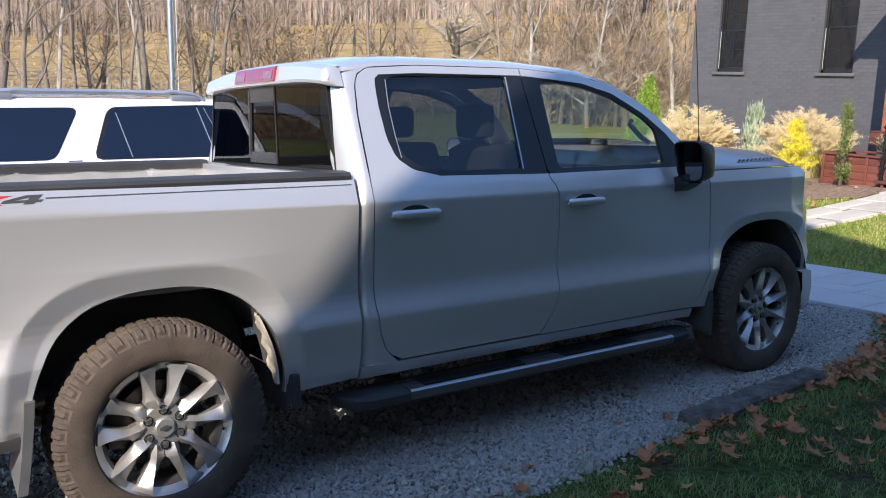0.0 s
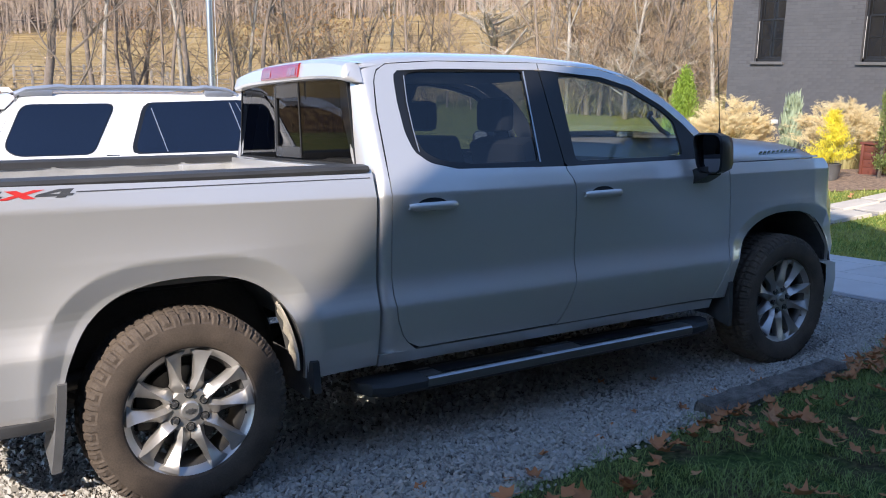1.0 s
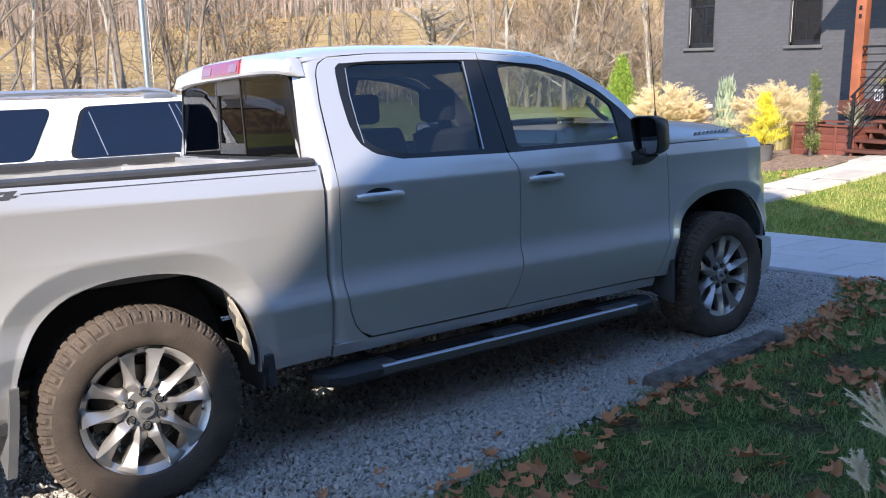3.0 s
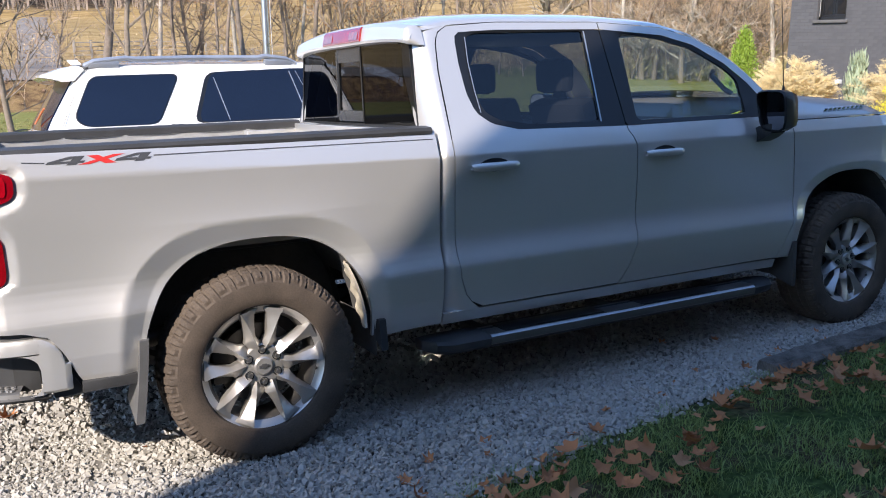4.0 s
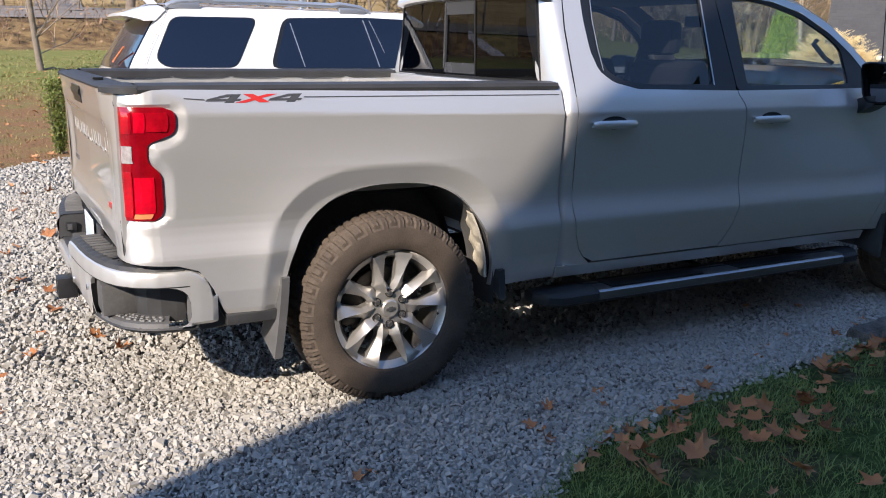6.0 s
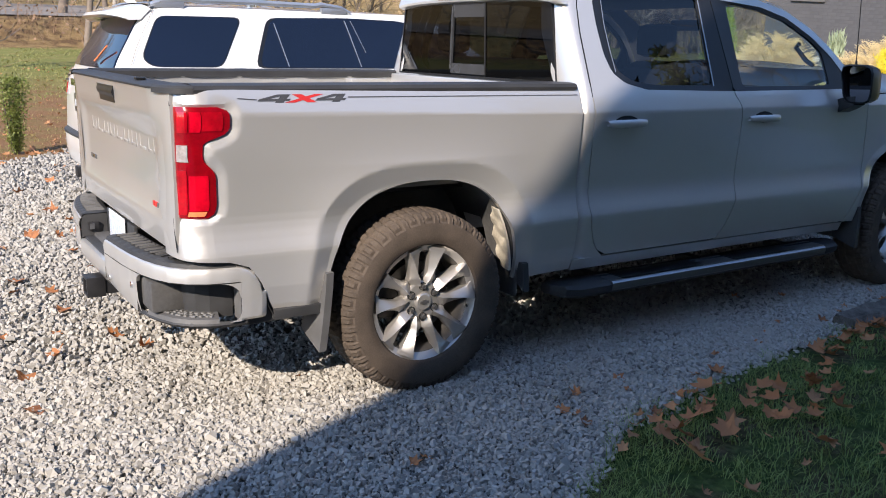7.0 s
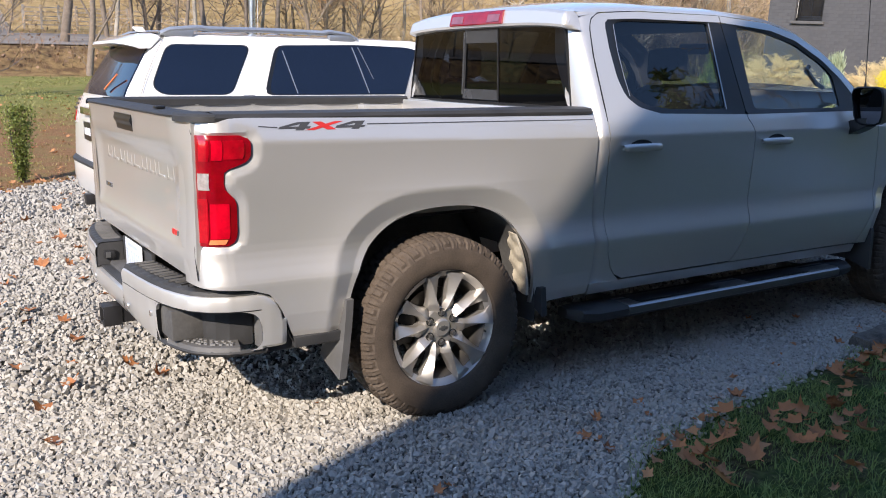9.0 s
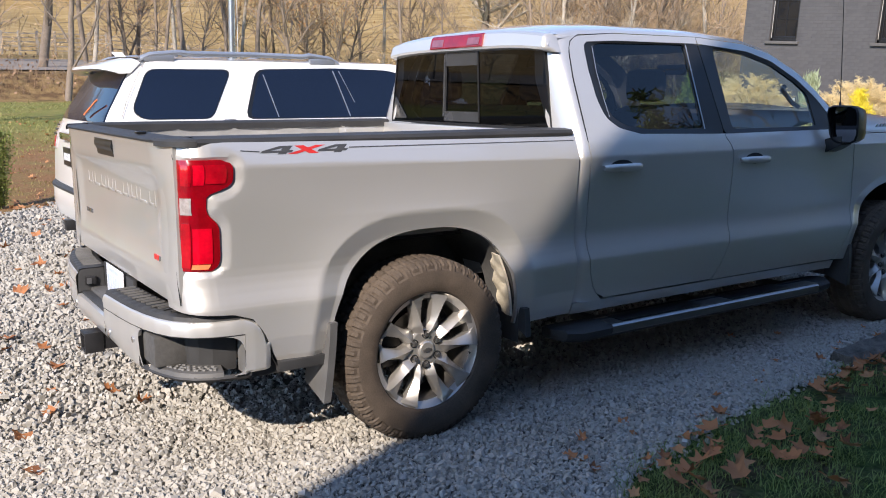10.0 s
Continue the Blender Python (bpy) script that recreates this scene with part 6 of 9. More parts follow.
LITTER = []


def drop_leaf(x, y, s, r, up=0.012, single=True):
    me = leaf_kinds[r.randrange(7)]
    loc = (x, y, gz(x, y) + up)
    s *= 0.8
    turn = (r.uniform(-0.5, 0.5) - 0.06, r.uniform(-0.5, 0.5), r.uniform(0, 6.28))
    scl = (s, s * r.uniform(0.65, 1.1), s * r.uniform(0.8, 1.8))
    if not single:
        LITTER.append((me, Matrix.LocRotScale(Vector(loc), Euler(turn), Vector(scl))))
        return None
    ob = new("fallen_leaf", me)
    ob.location, ob.rotation_euler, ob.scale = loc, turn, scl
    return tagged(ob, "curled brown fallen leaf on the ground", "leaf", "fallen leaves")


r = random.Random(21)
# single leaves on the gravel and at its edge
for x, y, s in ((1.32, -1.56, 1.0), (1.22, -1.53, 0.95), (0.36, -1.69, 0.85), (-1.53, -0.05, 0.95), (0.95, -1.66, 1.0), (1.02, -1.68, 0.9), (0.70, -1.76, 0.9), (0.62, -1.74, 0.7), (0.78, -1.50, 0.6), (-0.42, -1.63, 0.7), (-0.36, -1.62, 0.6),
                (-0.45, -0.62, 0.4), (2.05, -1.28, 0.6), (2.9, -1.2, 0.6), (3.4, -1.05, 0.6), (-1.2, 0.95, 0.9), (-1.0, 1.25, 0.9), (-0.85, 1.9, 0.9), (-0.9, 2.4, 0.8), (-0.6, 1.4, 0.6), (-1.5, 1.9, 0.9), (-1.1, 3.1, 0.9), (-0.7, 3.6, 1.0), (-0.5, 4.4, 1.0), (-0.9, 5.2, 1.0), (-1.3, 0.55, 0.5)):
    drop_leaf(x, y, s * (1.25 if x < -0.8 else 0.9), r, 0.022)
for k in range(46):                                                   # dropped over the sunny gravel
    x, y = r.uniform(-1.7, 0.4), -0.5 + 6.5 * r.random() ** 1.3
    if x < -0.9 or y > 1.2:
        drop_leaf(x, y, r.uniform(0.8, 1.5), r, 0.022)
for k in range(14):                                                   # a few on the shaded gravel
    x = r.uniform(0.0, 3.6)
    drop_leaf(x, verge(x) + 0.1 + abs(r.gauss(0, 0.3)), r.uniform(0.45, 0.9), r, 0.018)
for k in range(150):                                                  # drift from the timber's end to the path
    t = r.random() ** 0.8
    x = 3.5 + 2.3 * t
    drop_leaf(x, verge(x) - 0.02 - abs(r.gauss(0, 0.22)) * (0.7 + t), r.uniform(0.7, 1.15), r, 0.035, k < 60)
for k in range(40):                                                   # against the timber and where it ends
    x = r.gauss(2.35, 0.25) if k % 2 else r.uniform(2.5, 4.0)
    drop_leaf(x, verge(x) - 0.08 - abs(r.gauss(0, 0.12)), r.uniform(0.6, 1.05), r, 0.032)
heaps = [(r.uniform(0.4, 4.8), -1.75 - abs(r.gauss(0, 0.75))) for _ in range(24)]
for k in range(150):                                                  # small heaps over the lawn
    x, y = r.choice(heaps)
    x, y = x + r.gauss(0, 0.16), y + r.gauss(0, 0.13)
    if y < verge(x) - 0.05:
        drop_leaf(x, y, r.uniform(0.7, 1.25), r, 0.04 + 0.02 * r.random(), k < 120)
for k in range(60):                                                   # strewn over the lawn
    x, y = r.uniform(0.2, 5.6), -1.5 - abs(r.gauss(0, 0.85))
    if y < verge(x) - 0.06:
        drop_leaf(x, y, r.uniform(0.4, 1.0), r, 0.045, False)
for k in range(70):                                                   # on the sunny lawn
    x, y = r.uniform(7.9, 12.4), r.uniform(-2, 4.2)
    if off_walk(x, y):
        drop_leaf(x, y, r.uniform(0.7, 1.1), r, 0.035, False)
for k in range(80):                                                   # along the far edge of the gravel
    x = r.uniform(-4, 2.5)
    drop_leaf(x, far_edge(x) + r.gauss(0.1, 0.3), r.uniform(0.8, 1.3), r, 0.02, False)
for k in range(34):
    x, y = r.uniform(-3.2, 1.5), r.uniform(2.0, 7.5)
    if y < far_edge(x):
        drop_leaf(x, y, r.uniform(0.6, 1.1), r, 0.02, False)
for k in range(230):                                                  # over the bare soil beyond
    x, y = r.uniform(-3.5, 4.0), r.uniform(9.0, 21.0)
    if y > far_edge(x):
        drop_leaf(x, y, r.uniform(0.7, 1.2), r, 0.03, False)
v, f = [], []
for me, mx in LITTER:
    k = len(v)
    v += [tuple(mx @ p.co) for p in me.vertices]
    f += [tuple(k + i for i in p.vertices) for p in me.polygons]
me = bpy.data.meshes.new("leaf_litter")
me.from_pydata(v, [], f)
me.polygons.foreach_set("use_smooth", [True] * len(f))
me.materials.append(M["leaf_litter"])
tagged(new("leaf_litter", me), "scattered brown leaves over lawn and gravel edge", "leaves", kind="stuff")

# sun fleck under the truck, put in as a small pale crumpled sheet
FLECK = (1.14, -0.31)
bm = bmesh.new()
rs = random.Random(77)
grid(bm, [[(0.020 * i + rs.uniform(-0.006, 0.006), 0.016 * j + rs.uniform(-0.005, 0.005), 0.03 + 0.045 * (1 - (i * i + j * j) / 8) + 0.014 * rs.random()) for j in range(-2, 3)] for i in range(-2, 3)])
lip(bm, (0, 0, -0.004))
M["sun_fleck"] = mat("sun_fleck_sheet", (0.85, 0.80, 0.70), 0.7, 0, 0.1, 20, 90)
tagged(part("paper_scrap", bm, M["sun_fleck"], None, angle=20), "small pale crumpled sheet standing in for a sun fleck", "litter").location = (FLECK[0], FLECK[1], gz(*FLECK) + 0.01)

# small solar spot lamp on the lawn
lamp_m = Matrix.Translation((4.42, -1.84, gz(4.42, -1.84))) @ Matrix.Rotation(radians(20), 4, "Z") @ Matrix.Rotation(radians(38), 4, "X")
spot = thing("solar_spotlight", "small black solar spotlight on a spike in the lawn", "garden light", lamp_m)
M["solar"] = mat("solar_panel", (0.01, 0.018, 0.09), 0.15, 0, 0.3, 30, 120, coat=0.8)
tube("spike", [(0, 0, -0.05), (0, 0, 0.07)], 0.010, M["black_plastic"], spot)
boxed("panel_frame", (-0.075, 0.075, -0.055, 0.055, -0.006, 0.008), M["black_plastic"], spot, 0.003, "", Matrix.Translation((-0.03, 0, 0.10)) @ Matrix.Rotation(radians(-42), 4, "Y"))
boxed("solar_panel", (-0.066, 0.066, -0.047, 0.047, 0.008, 0.011), M["solar"], spot, 0.001, "dark blue solar cell", Matrix.Translation((-0.03, 0, 0.10)) @ Matrix.Rotation(radians(-42), 4, "Y"))
boxed("lamp_head", (-0.04, 0.05, -0.045, 0.045, -0.03, 0.04), M["black_plastic"], spot, 0.012, "", Matrix.Translation((0.055, 0, 0.10)) @ Matrix.Rotation(radians(30), 4, "Y"))


# ---------------------------------------------------------------- white sport utility vehicle
SUV = TILT @ Matrix.Translation((0, 3.68, 0.05))
suv = thing("sport_utility_vehicle", "white sport utility vehicle with dark glass parked beyond the pickup", "car", SUV)
SUV_Z = (0.40, 0.46, 0.60, 0.90, 1.05, 1.14, 1.22, 1.28, 1.45, 1.60, 1.68, 1.72, 1.745)
SUV_W = (0.90, 0.935, 0.958, 0.965, 0.955, 0.935, 0.885, 0.855, 0.800, 0.752, 0.722, 0.69, 0.64)


def suv_w(z):
    return float(np.interp(z, SUV_Z, SUV_W))


def suv_rear(z):
    return float(np.interp(z, (0.40, 0.60, 0.95, 1.12, 1.22, 1.30, 1.60, 1.68, 1.72, 1.745), (-0.46, -0.52, -0.50, -0.47, -0.435, -0.40, -0.215, -0.16, -0.12, -0.08)))


def suv_front(z):
    return float(np.interp(z, (0.40, 0.70, 1.0, 1.12, 1.16, 1.25, 1.60, 1.70, 1.745), (4.20, 4.27, 4.23, 4.05, 3.80, 3.20, 2.62, 2.44, 2.20)))


SUV_ROWS = sorted(set(list(SUV_Z) + [0.52, 0.68, 0.76, 0.84, 0.98, 1.10, 1.18, 1.25, 1.34, 1.40, 1.50, 1.55, 1.64, 1.70]))
for side in (-1, 1):
    P = []
    for u in np.r_[0, 0.004, 0.012, 0.024, 0.04, np.linspace(0.06, 0.94, 40), 0.97, 1.0]:
        col = []
        for z in SUV_ROWS:
            x = suv_rear(z) + (suv_front(z) - suv_rear(z)) * u
            low = 0.40
            for cx in (0.46, 3.25):
                q = abs((x - cx) / 0.45)
                if q < 1:
                    low = max(low, 0.40 + 0.46 * (1 - q ** 2.4) ** (1 / 2.4))
            zz = max(z, low)
            d = x - suv_rear(zz)
            inn = float(np.interp(d, (0, 0.02, 0.05, 0.10, 0.16), (0.13, 0.07, 0.03, 0.008, 0)))
            d2 = suv_front(zz) - x
            inn += float(np.interp(d2, (0, 0.1, 0.3), (0.20, 0.07, 0))) if zz < 1.14 else 0
            col.append((x, side * (suv_w(zz) - inn), zz))
        P.append(col)
    bm = grid(bmesh.new(), P)
    part("body_side", bm, M["white_paint"], suv)

    def spt(p, off=0.003):
        z = min(max(p[1], 0.41), 1.74)
        return (p[0], side * (suv_w(z) + off), z)

    def glazing(name, poly, material, label, off, parent, n=110):
        bm = bmesh.new()
        o = resample(rounded(poly, 0.07), n, True)
        c = o.mean(axis=0)
        rings = [[bm.verts.new(spt(c + (p - c) * t, off)) for p in o] for t in (1.0, 0.7, 0.4, 0.15)]
        for a, b in zip(rings, rings[1:]):
            for j in range(n):
                bm.faces.new((a[j], a[(j + 1) % n], b[(j + 1) % n], b[j]))
        bm.faces.new(rings[-1])
        lip(bm, (0, -side * 0.01, 0))
        return part(name, bm, material, parent, label)

    W1 = [(-0.06, 1.655), (0.61, 1.662), (0.40, 1.275), (-0.14, 1.275), (-0.215, 1.34)]
    W2 = [(0.87, 1.668), (1.60, 1.690), (2.12, 1.680), (2.50, 1.58), (2.86, 1.34), (2.90, 1.275), (0.72, 1.272)]
    for W0 in (W1, W2):
        c = np.mean(np.array(W0), axis=0)
        s = glazing("window_surround", [tuple(c + (np.array(p) - c) * 1.03) for p in W0], M["black_trim"], "black window seal", 0.003, suv)
        glazing("window_pane", W0, M["suv_glass"], "very dark window glass", 0.005, s)
    for a, b, wd in (((0.89, 1.63), (0.975, 1.28), 0.007), ((1.55, 1.672), (1.655, 1.28), 0.008), ((1.61, 1.672), (1.72, 1.40), 0.004)):
        bm = bmesh.new()
        grid(bm, [[spt((a[0] + (b[0] - a[0]) * t + d, a[1] + (b[1] - a[1]) * t), 0.011) for d in (0, wd)] for t in np.linspace(0, 1, 6)])
        lip(bm, (0, -side * 0.008, 0))
        part("window_bar", bm, M["roof_rack"], suv, "bright window bar")
    bm = bmesh.new()
    grid(bm, [[spt((x + d, z), 0.0035) for d in (0, 0.005)] for x, z in ((-0.06, 1.735), (-0.115, 1.66), (-0.18, 1.55), (-0.26, 1.40), (-0.31, 1.28))])
    lip(bm, (0, -side * 0.002, 0))
    part("panel_gap", bm, M["grey_plastic"], suv, "thin panel gap")
    # roof rail
    bm = bmesh.new()
    P = []
    for x, h, w in ((-0.10, 0.0, 0.035), (-0.02, 0.035, 0.04), (0.22, 0.058, 0.04), (0.30, 0.050, 0.028), (0.8, 0.056, 0.026), (1.30, 0.050, 0.028), (1.36, 0.062, 0.04), (1.56, 0.038, 0.04), (1.64, 0.0, 0.03)):
        P.append([(x, side * (0.66 + w * math.cos(a)), 1.738 + h + 0.022 * math.sin(a)) for a in np.linspace(0, 2 * math.pi, 9)])
    grid(bm, P)
    rail = part("roof_rail", bm, M["roof_rack"], suv, "silver roof rail")
    for x in (0.05, 1.48):
        boxed("rail_foot", (x - 0.12, x + 0.12, min(side * 0.64, side * 0.69), max(side * 0.64, side * 0.69), 1.72, 1.775), M["roof_rack"], rail, 0.01)
    # tail lamp
    P = []
    for z in np.linspace(0.98, 1.22, 8):
        P.append([(suv_rear(z) - 0.012 + dx, side * (suv_w(z) - inn + 0.004), z) for dx, inn in ((-0.012, 0.26), (-0.012, 0.19), (-0.006, 0.12), (0.02, 0.06), (0.06, 0.024), (0.13, 0.004))])
    bm = grid(bmesh.new(), P)
    lip(bm, (0.02, 0, 0))
    lm = part("tail_lamp", bm, M["clear_lens"], suv, "clear and red tail lamp")
    bm = bmesh.new()
    grid(bm, [[(suv_rear(z) - 0.026 + dx, side * (suv_w(z) - inn + 0.006), z) for dx, inn in ((-0.004, 0.24), (0.0, 0.15), (0.016, 0.08))] for z in (1.0, 1.05, 1.09)])
    lip(bm, (0.01, 0, 0))
    part("lens_segment", bm, M["red_lens"], lm)
    for z in (1.105, 1.145, 1.185):
        bm = bmesh.new()
        grid(bm, [[(suv_rear(q) - 0.020 + dx, side * (suv_w(q) - inn + 0.007), q) for dx, inn in ((-0.010, 0.24), (-0.010, 0.18), (-0.004, 0.11), (0.022, 0.055), (0.060, 0.022))] for q in (z, z + 0.013)])
        lip(bm, (0.006, 0, 0))
        part("lamp_groove", bm, M["black_trim"], lm, "dark groove in the lens")
# roof skin
bm = bmesh.new()
grid(bm, [[(x + (0.03 if x < 0 else 0) * (1 - abs(y) / 0.64), y, 1.745 + 0.035 * (1 - (y / 0.64) ** 2) * float(np.interp(x, (-0.2, 0.1, 1.9, 2.2), (0.6, 1, 1, 0.7)))) for y in np.linspace(-0.645, 0.645, 17)] for x in np.linspace(-0.12, 2.22, 20)])
part("roof", bm, M["white_paint"], suv)
bm = bmesh.new()
grid(bm, [[(x, y * k, z + 0.03 * (1 - (y / 0.64) ** 2)) for y in np.linspace(-0.645, 0.645, 13)] for x, z, k in ((2.20, 1.735, 1.0), (2.60, 1.58, 1.1), (3.24, 1.23, 1.3))])
part("windscreen", bm, M["suv_glass"], suv)
bm = bmesh.new()
grid(bm, [[(x, y * k, z + 0.04 * (1 - (y / 0.9) ** 2)) for y in np.linspace(-0.90, 0.90, 13)] for x, z, k in ((3.14, 1.20, 1.0), (3.5, 1.165, 1.0), (4.02, 1.10, 0.95), (4.2, 0.95, 0.9), (4.27, 0.70, 0.9), (4.2, 0.42, 0.88))])
part("bonnet", bm, M["white_paint"], suv)
# tailgate: lower skin, glass, spoiler, orange reflection in the glass
bm = bmesh.new()
grid(bm, [[(suv_rear(z) - 0.03 * (1 - (t) ** 2), t * (suv_w(z) - 0.125), z) for t in np.linspace(-1, 1, 17)] for z in (0.60, 0.80, 0.95, 1.05, 1.12, 1.20, 1.28)])
gate = part("tailgate", bm, M["white_paint"], suv)
bm = bmesh.new()
grid(bm, [[(suv_rear(z) - 0.034 * (1 - (t) ** 2) - 0.004, t * (suv_w(z) - 0.10), z) for t in np.linspace(-1, 1, 17)] for z in np.linspace(1.25, 1.655, 8)])
lip(bm, (0.02, 0, 0))
part("rear_glass", bm, M["suv_glass"], gate, "dark rear window")
# amber tube stands in for an orange reflection in the rear glass
tube("wiper", [(-0.46, -0.30, 1.30), (-0.40, -0.50, 1.42)], 0.008, M["amber"], gate, 6)
bm = bmesh.new()
P = []
for y in np.linspace(-0.70, 0.70, 21):
    e = (abs(y) / 0.70) ** 5
    P.append([(-0.12 + 0.02 * e, y, 1.758 - 0.05 * e), (-0.25 + 0.06 * e, y, 1.738 - 0.05 * e), (-0.385 + 0.10 * e, y, 1.690 - 0.04 * e), (-0.40 + 0.10 * e, y, 1.665 - 0.03 * e), (-0.37 + 0.10 * e, y, 1.650 - 0.03 * e), (-0.22 + 0.04 * e, y, 1.645 - 0.02 * e)])
grid(bm, P)
for e in (P[0], P[-1]):
    bm.faces.new([bm.verts.new(p) for p in e])
part("spoiler", bm, M["white_paint"], suv, "white roof spoiler")
bm = bmesh.new()
add_box(bm, -0.12, -0.03, -0.012, 0.012, 0, 0.045, 0.01)
for v in bm.verts:
    if v.co.z > 0.03:
        v.co.x -= 0.025
bmesh.ops.translate(bm, vec=(0, 0, 1.77), verts=bm.verts)
part("roof_fin", bm, M["white_paint"], suv)
bm = bmesh.new()
grid(bm, [[(x + 0.10 * (abs(y) / 0.93) ** 6, y, z) for y in np.linspace(-0.94, 0.94, 25)] for x, z in ((-0.48, 0.69), (-0.56, 0.685), (-0.575, 0.66), (-0.575, 0.52), (-0.55, 0.42), (-0.46, 0.38))])
lip(bm, (0.10, 0, 0))
bump2 = part("rear_bumper", bm, M["white_paint"], suv)
bm = bmesh.new()
grid(bm, [[(x + 0.10 * (abs(y) / 0.93) ** 6, y, z) for y in np.linspace(-0.80, 0.80, 21)] for x, z in ((-0.49, 0.692), (-0.56, 0.696), (-0.583, 0.675), (-0.583, 0.655))])
lip(bm, (0.01, 0, -0.004))
part("bumper_pad", bm, M["black_plastic"], bump2)
boxed("garnish", (-0.55, -0.50, -0.30, 0.30, 1.08, 1.14), M["chrome"], gate, 0.006, "chrome bar above the plate")
pl = boxed("number_plate", (-0.555, -0.535, -0.155, 0.155, 0.87, 1.02), M["black_trim"], gate, 0.003, "dark number plate with pale marks")
for i in range(5):
    boxed("plate_mark", (-0.558, -0.555, -0.12 + i * 0.05, -0.09 + i * 0.05, 0.915, 0.975), M["plate"], pl, 0)
boxed("hitch_receiver", (-0.61, -0.38, -0.045, 0.045, 0.33, 0.42), M["hitch"], suv, 0.006)
boxed("lower_body", (-0.40, 4.1, -0.85, 0.85, 0.34, 0.50), M["under"], suv, 0.03)
boxed("badge_bar", (0.50, 0.60, -0.868, -0.862, 1.25, 1.265), M["chrome"], suv, 0.001)
for x in (0.46, 3.25):
    for y, t in ((-0.82, 0), (0.82, 180)):
        w = copy_thing(wheel, Matrix.Translation((x, y, 0.388)) @ Matrix.Rotation(radians(t), 4, "Z") @ Matrix.Scale(0.93, 4))
        w.parent = suv


# ---------------------------------------------------------------- dark brick house with porch
def brick_material(name, c1, c2, mortar):
    m = bpy.data.materials.new(name)
    m.use_nodes = True
    nt = m.node_tree
    b = nt.nodes["Principled BSDF"]
    tc, sw, cb = nt.nodes.new("ShaderNodeTexCoord"), nt.nodes.new("ShaderNodeSeparateXYZ"), nt.nodes.new("ShaderNodeCombineXYZ")
    add = nt.nodes.new("ShaderNodeMath")
    nt.links.new(tc.outputs["Object"], sw.inputs[0])
    nt.links.new(sw.outputs["X"], add.inputs[0])
    nt.links.new(sw.outputs["Y"], add.inputs[1])
    nt.links.new(add.outputs[0], cb.inputs[0])
    nt.links.new(sw.outputs["Z"], cb.inputs[1])
    br = nt.nodes.new("ShaderNodeTexBrick")
    br.inputs["Scale"].default_value = 1.0
    br.inputs["Brick Width"].default_value, br.inputs["Row Height"].default_value = 0.215, 0.072
    br.inputs["Mortar Size"].default_value, br.inputs["Mortar Smooth"].default_value = 0.007, 0.4
    for k, c in (("Color1", c1), ("Color2", c2), ("Mortar", mortar)):
        br.inputs[k].default_value = (*c, 1)
    nt.links.new(cb.outputs[0], br.inputs["Vector"])
    n = nt.nodes.new("ShaderNodeTexNoise")
    n.inputs["Scale"].default_value, n.inputs["Detail"].default_value = 2.2, 8
    nt.links.new(cb.outputs[0], n.inputs["Vector"])
    mx = nt.nodes.new("ShaderNodeMixRGB")
    mx.blend_type, mx.inputs[0].default_value = "OVERLAY", 0.35
    nt.links.new(br.outputs["Color"], mx.inputs[1])
    nt.links.new(n.outputs["Fac"], mx.inputs[2])
    nt.links.new(mx.outputs[0], b.inputs["Base Color"])
    b.inputs["Roughness"].default_value = 0.75
    n2 = nt.nodes.new("ShaderNodeTexNoise")
    n2.inputs["Scale"].default_value = 60
    h = nt.nodes.new("ShaderNodeMath")
    h.operation = "MULTIPLY_ADD"
    h.inputs[1].default_value = -1.2
    nt.links.new(br.outputs["Fac"], h.inputs[0])
    nt.links.new(n2.outputs["Fac"], h.inputs[2])
    bp = nt.nodes.new("ShaderNodeBump")
    bp.inputs["Strength"].default_value, bp.inputs["Distance"].default_value = 0.4, 0.004
    nt.links.new(h.outputs[0], bp.inputs["Height"])
    nt.links.new(bp.outputs[0], b.inputs["Normal"])
    return m


M["brick"] = brick_material("painted_brick", (0.080, 0.080, 0.085), (0.088, 0.088, 0.092), (0.070, 0.070, 0.075))
M["sill"] = mat("stone_sill", (0.11, 0.108, 0.106), 0.8, 0, 0.15, 6, 80)
M["cedar"] = mat("cedar", (0.31, 0.10, 0.045), 0.6, 0, 0.35, 3, 40, 0.3, 0.006)
M["deck"] = mat("deck_stain", (0.10, 0.036, 0.024), 0.6, 0, 0.35, 3, 50, 0.3, 0.005, rand=0.2)
M["redwood"] = mat("redwood_stain", (0.135, 0.042, 0.028), 0.6, 0, 0.3, 3, 50, 0.3, 0.005, rand=0.3)
M["iron"] = mat("black_iron", (0.018, 0.018, 0.02), 0.5, 0.3, 0.2, 9, 100)
M["window_black"] = mat("window_black", (0.014, 0.014, 0.015), 0.45, 0, 0.2, 9, 90)
M["house_glass"] = mat("house_glass", (0.012, 0.014, 0.018), 0.03, 0, 0.2, 2, 20, rvar=0.01, spec=0.6)
M["navy"] = mat("navy_paint", (0.008, 0.012, 0.024), 0.8, 0, 0.15, 5, 60, spec=0.1)
M["shingle"] = mat("shingle", (0.05, 0.05, 0.052), 0.9, 0, 0.3, 3, 50, 0.5, 0.01)
M["jamb_light"] = mat("jamb_metal", (0.55, 0.53, 0.49), 0.5, 0.2, 0.1, 9, 90)
XF = 15.6
house = thing("house", "dark grey painted brick house with cedar porch and black windows", "house")
WINS = ((5.59, 6.30), (8.14, 8.85))
ZB, ZT = 2.06, 3.82
bm = bmesh.new()
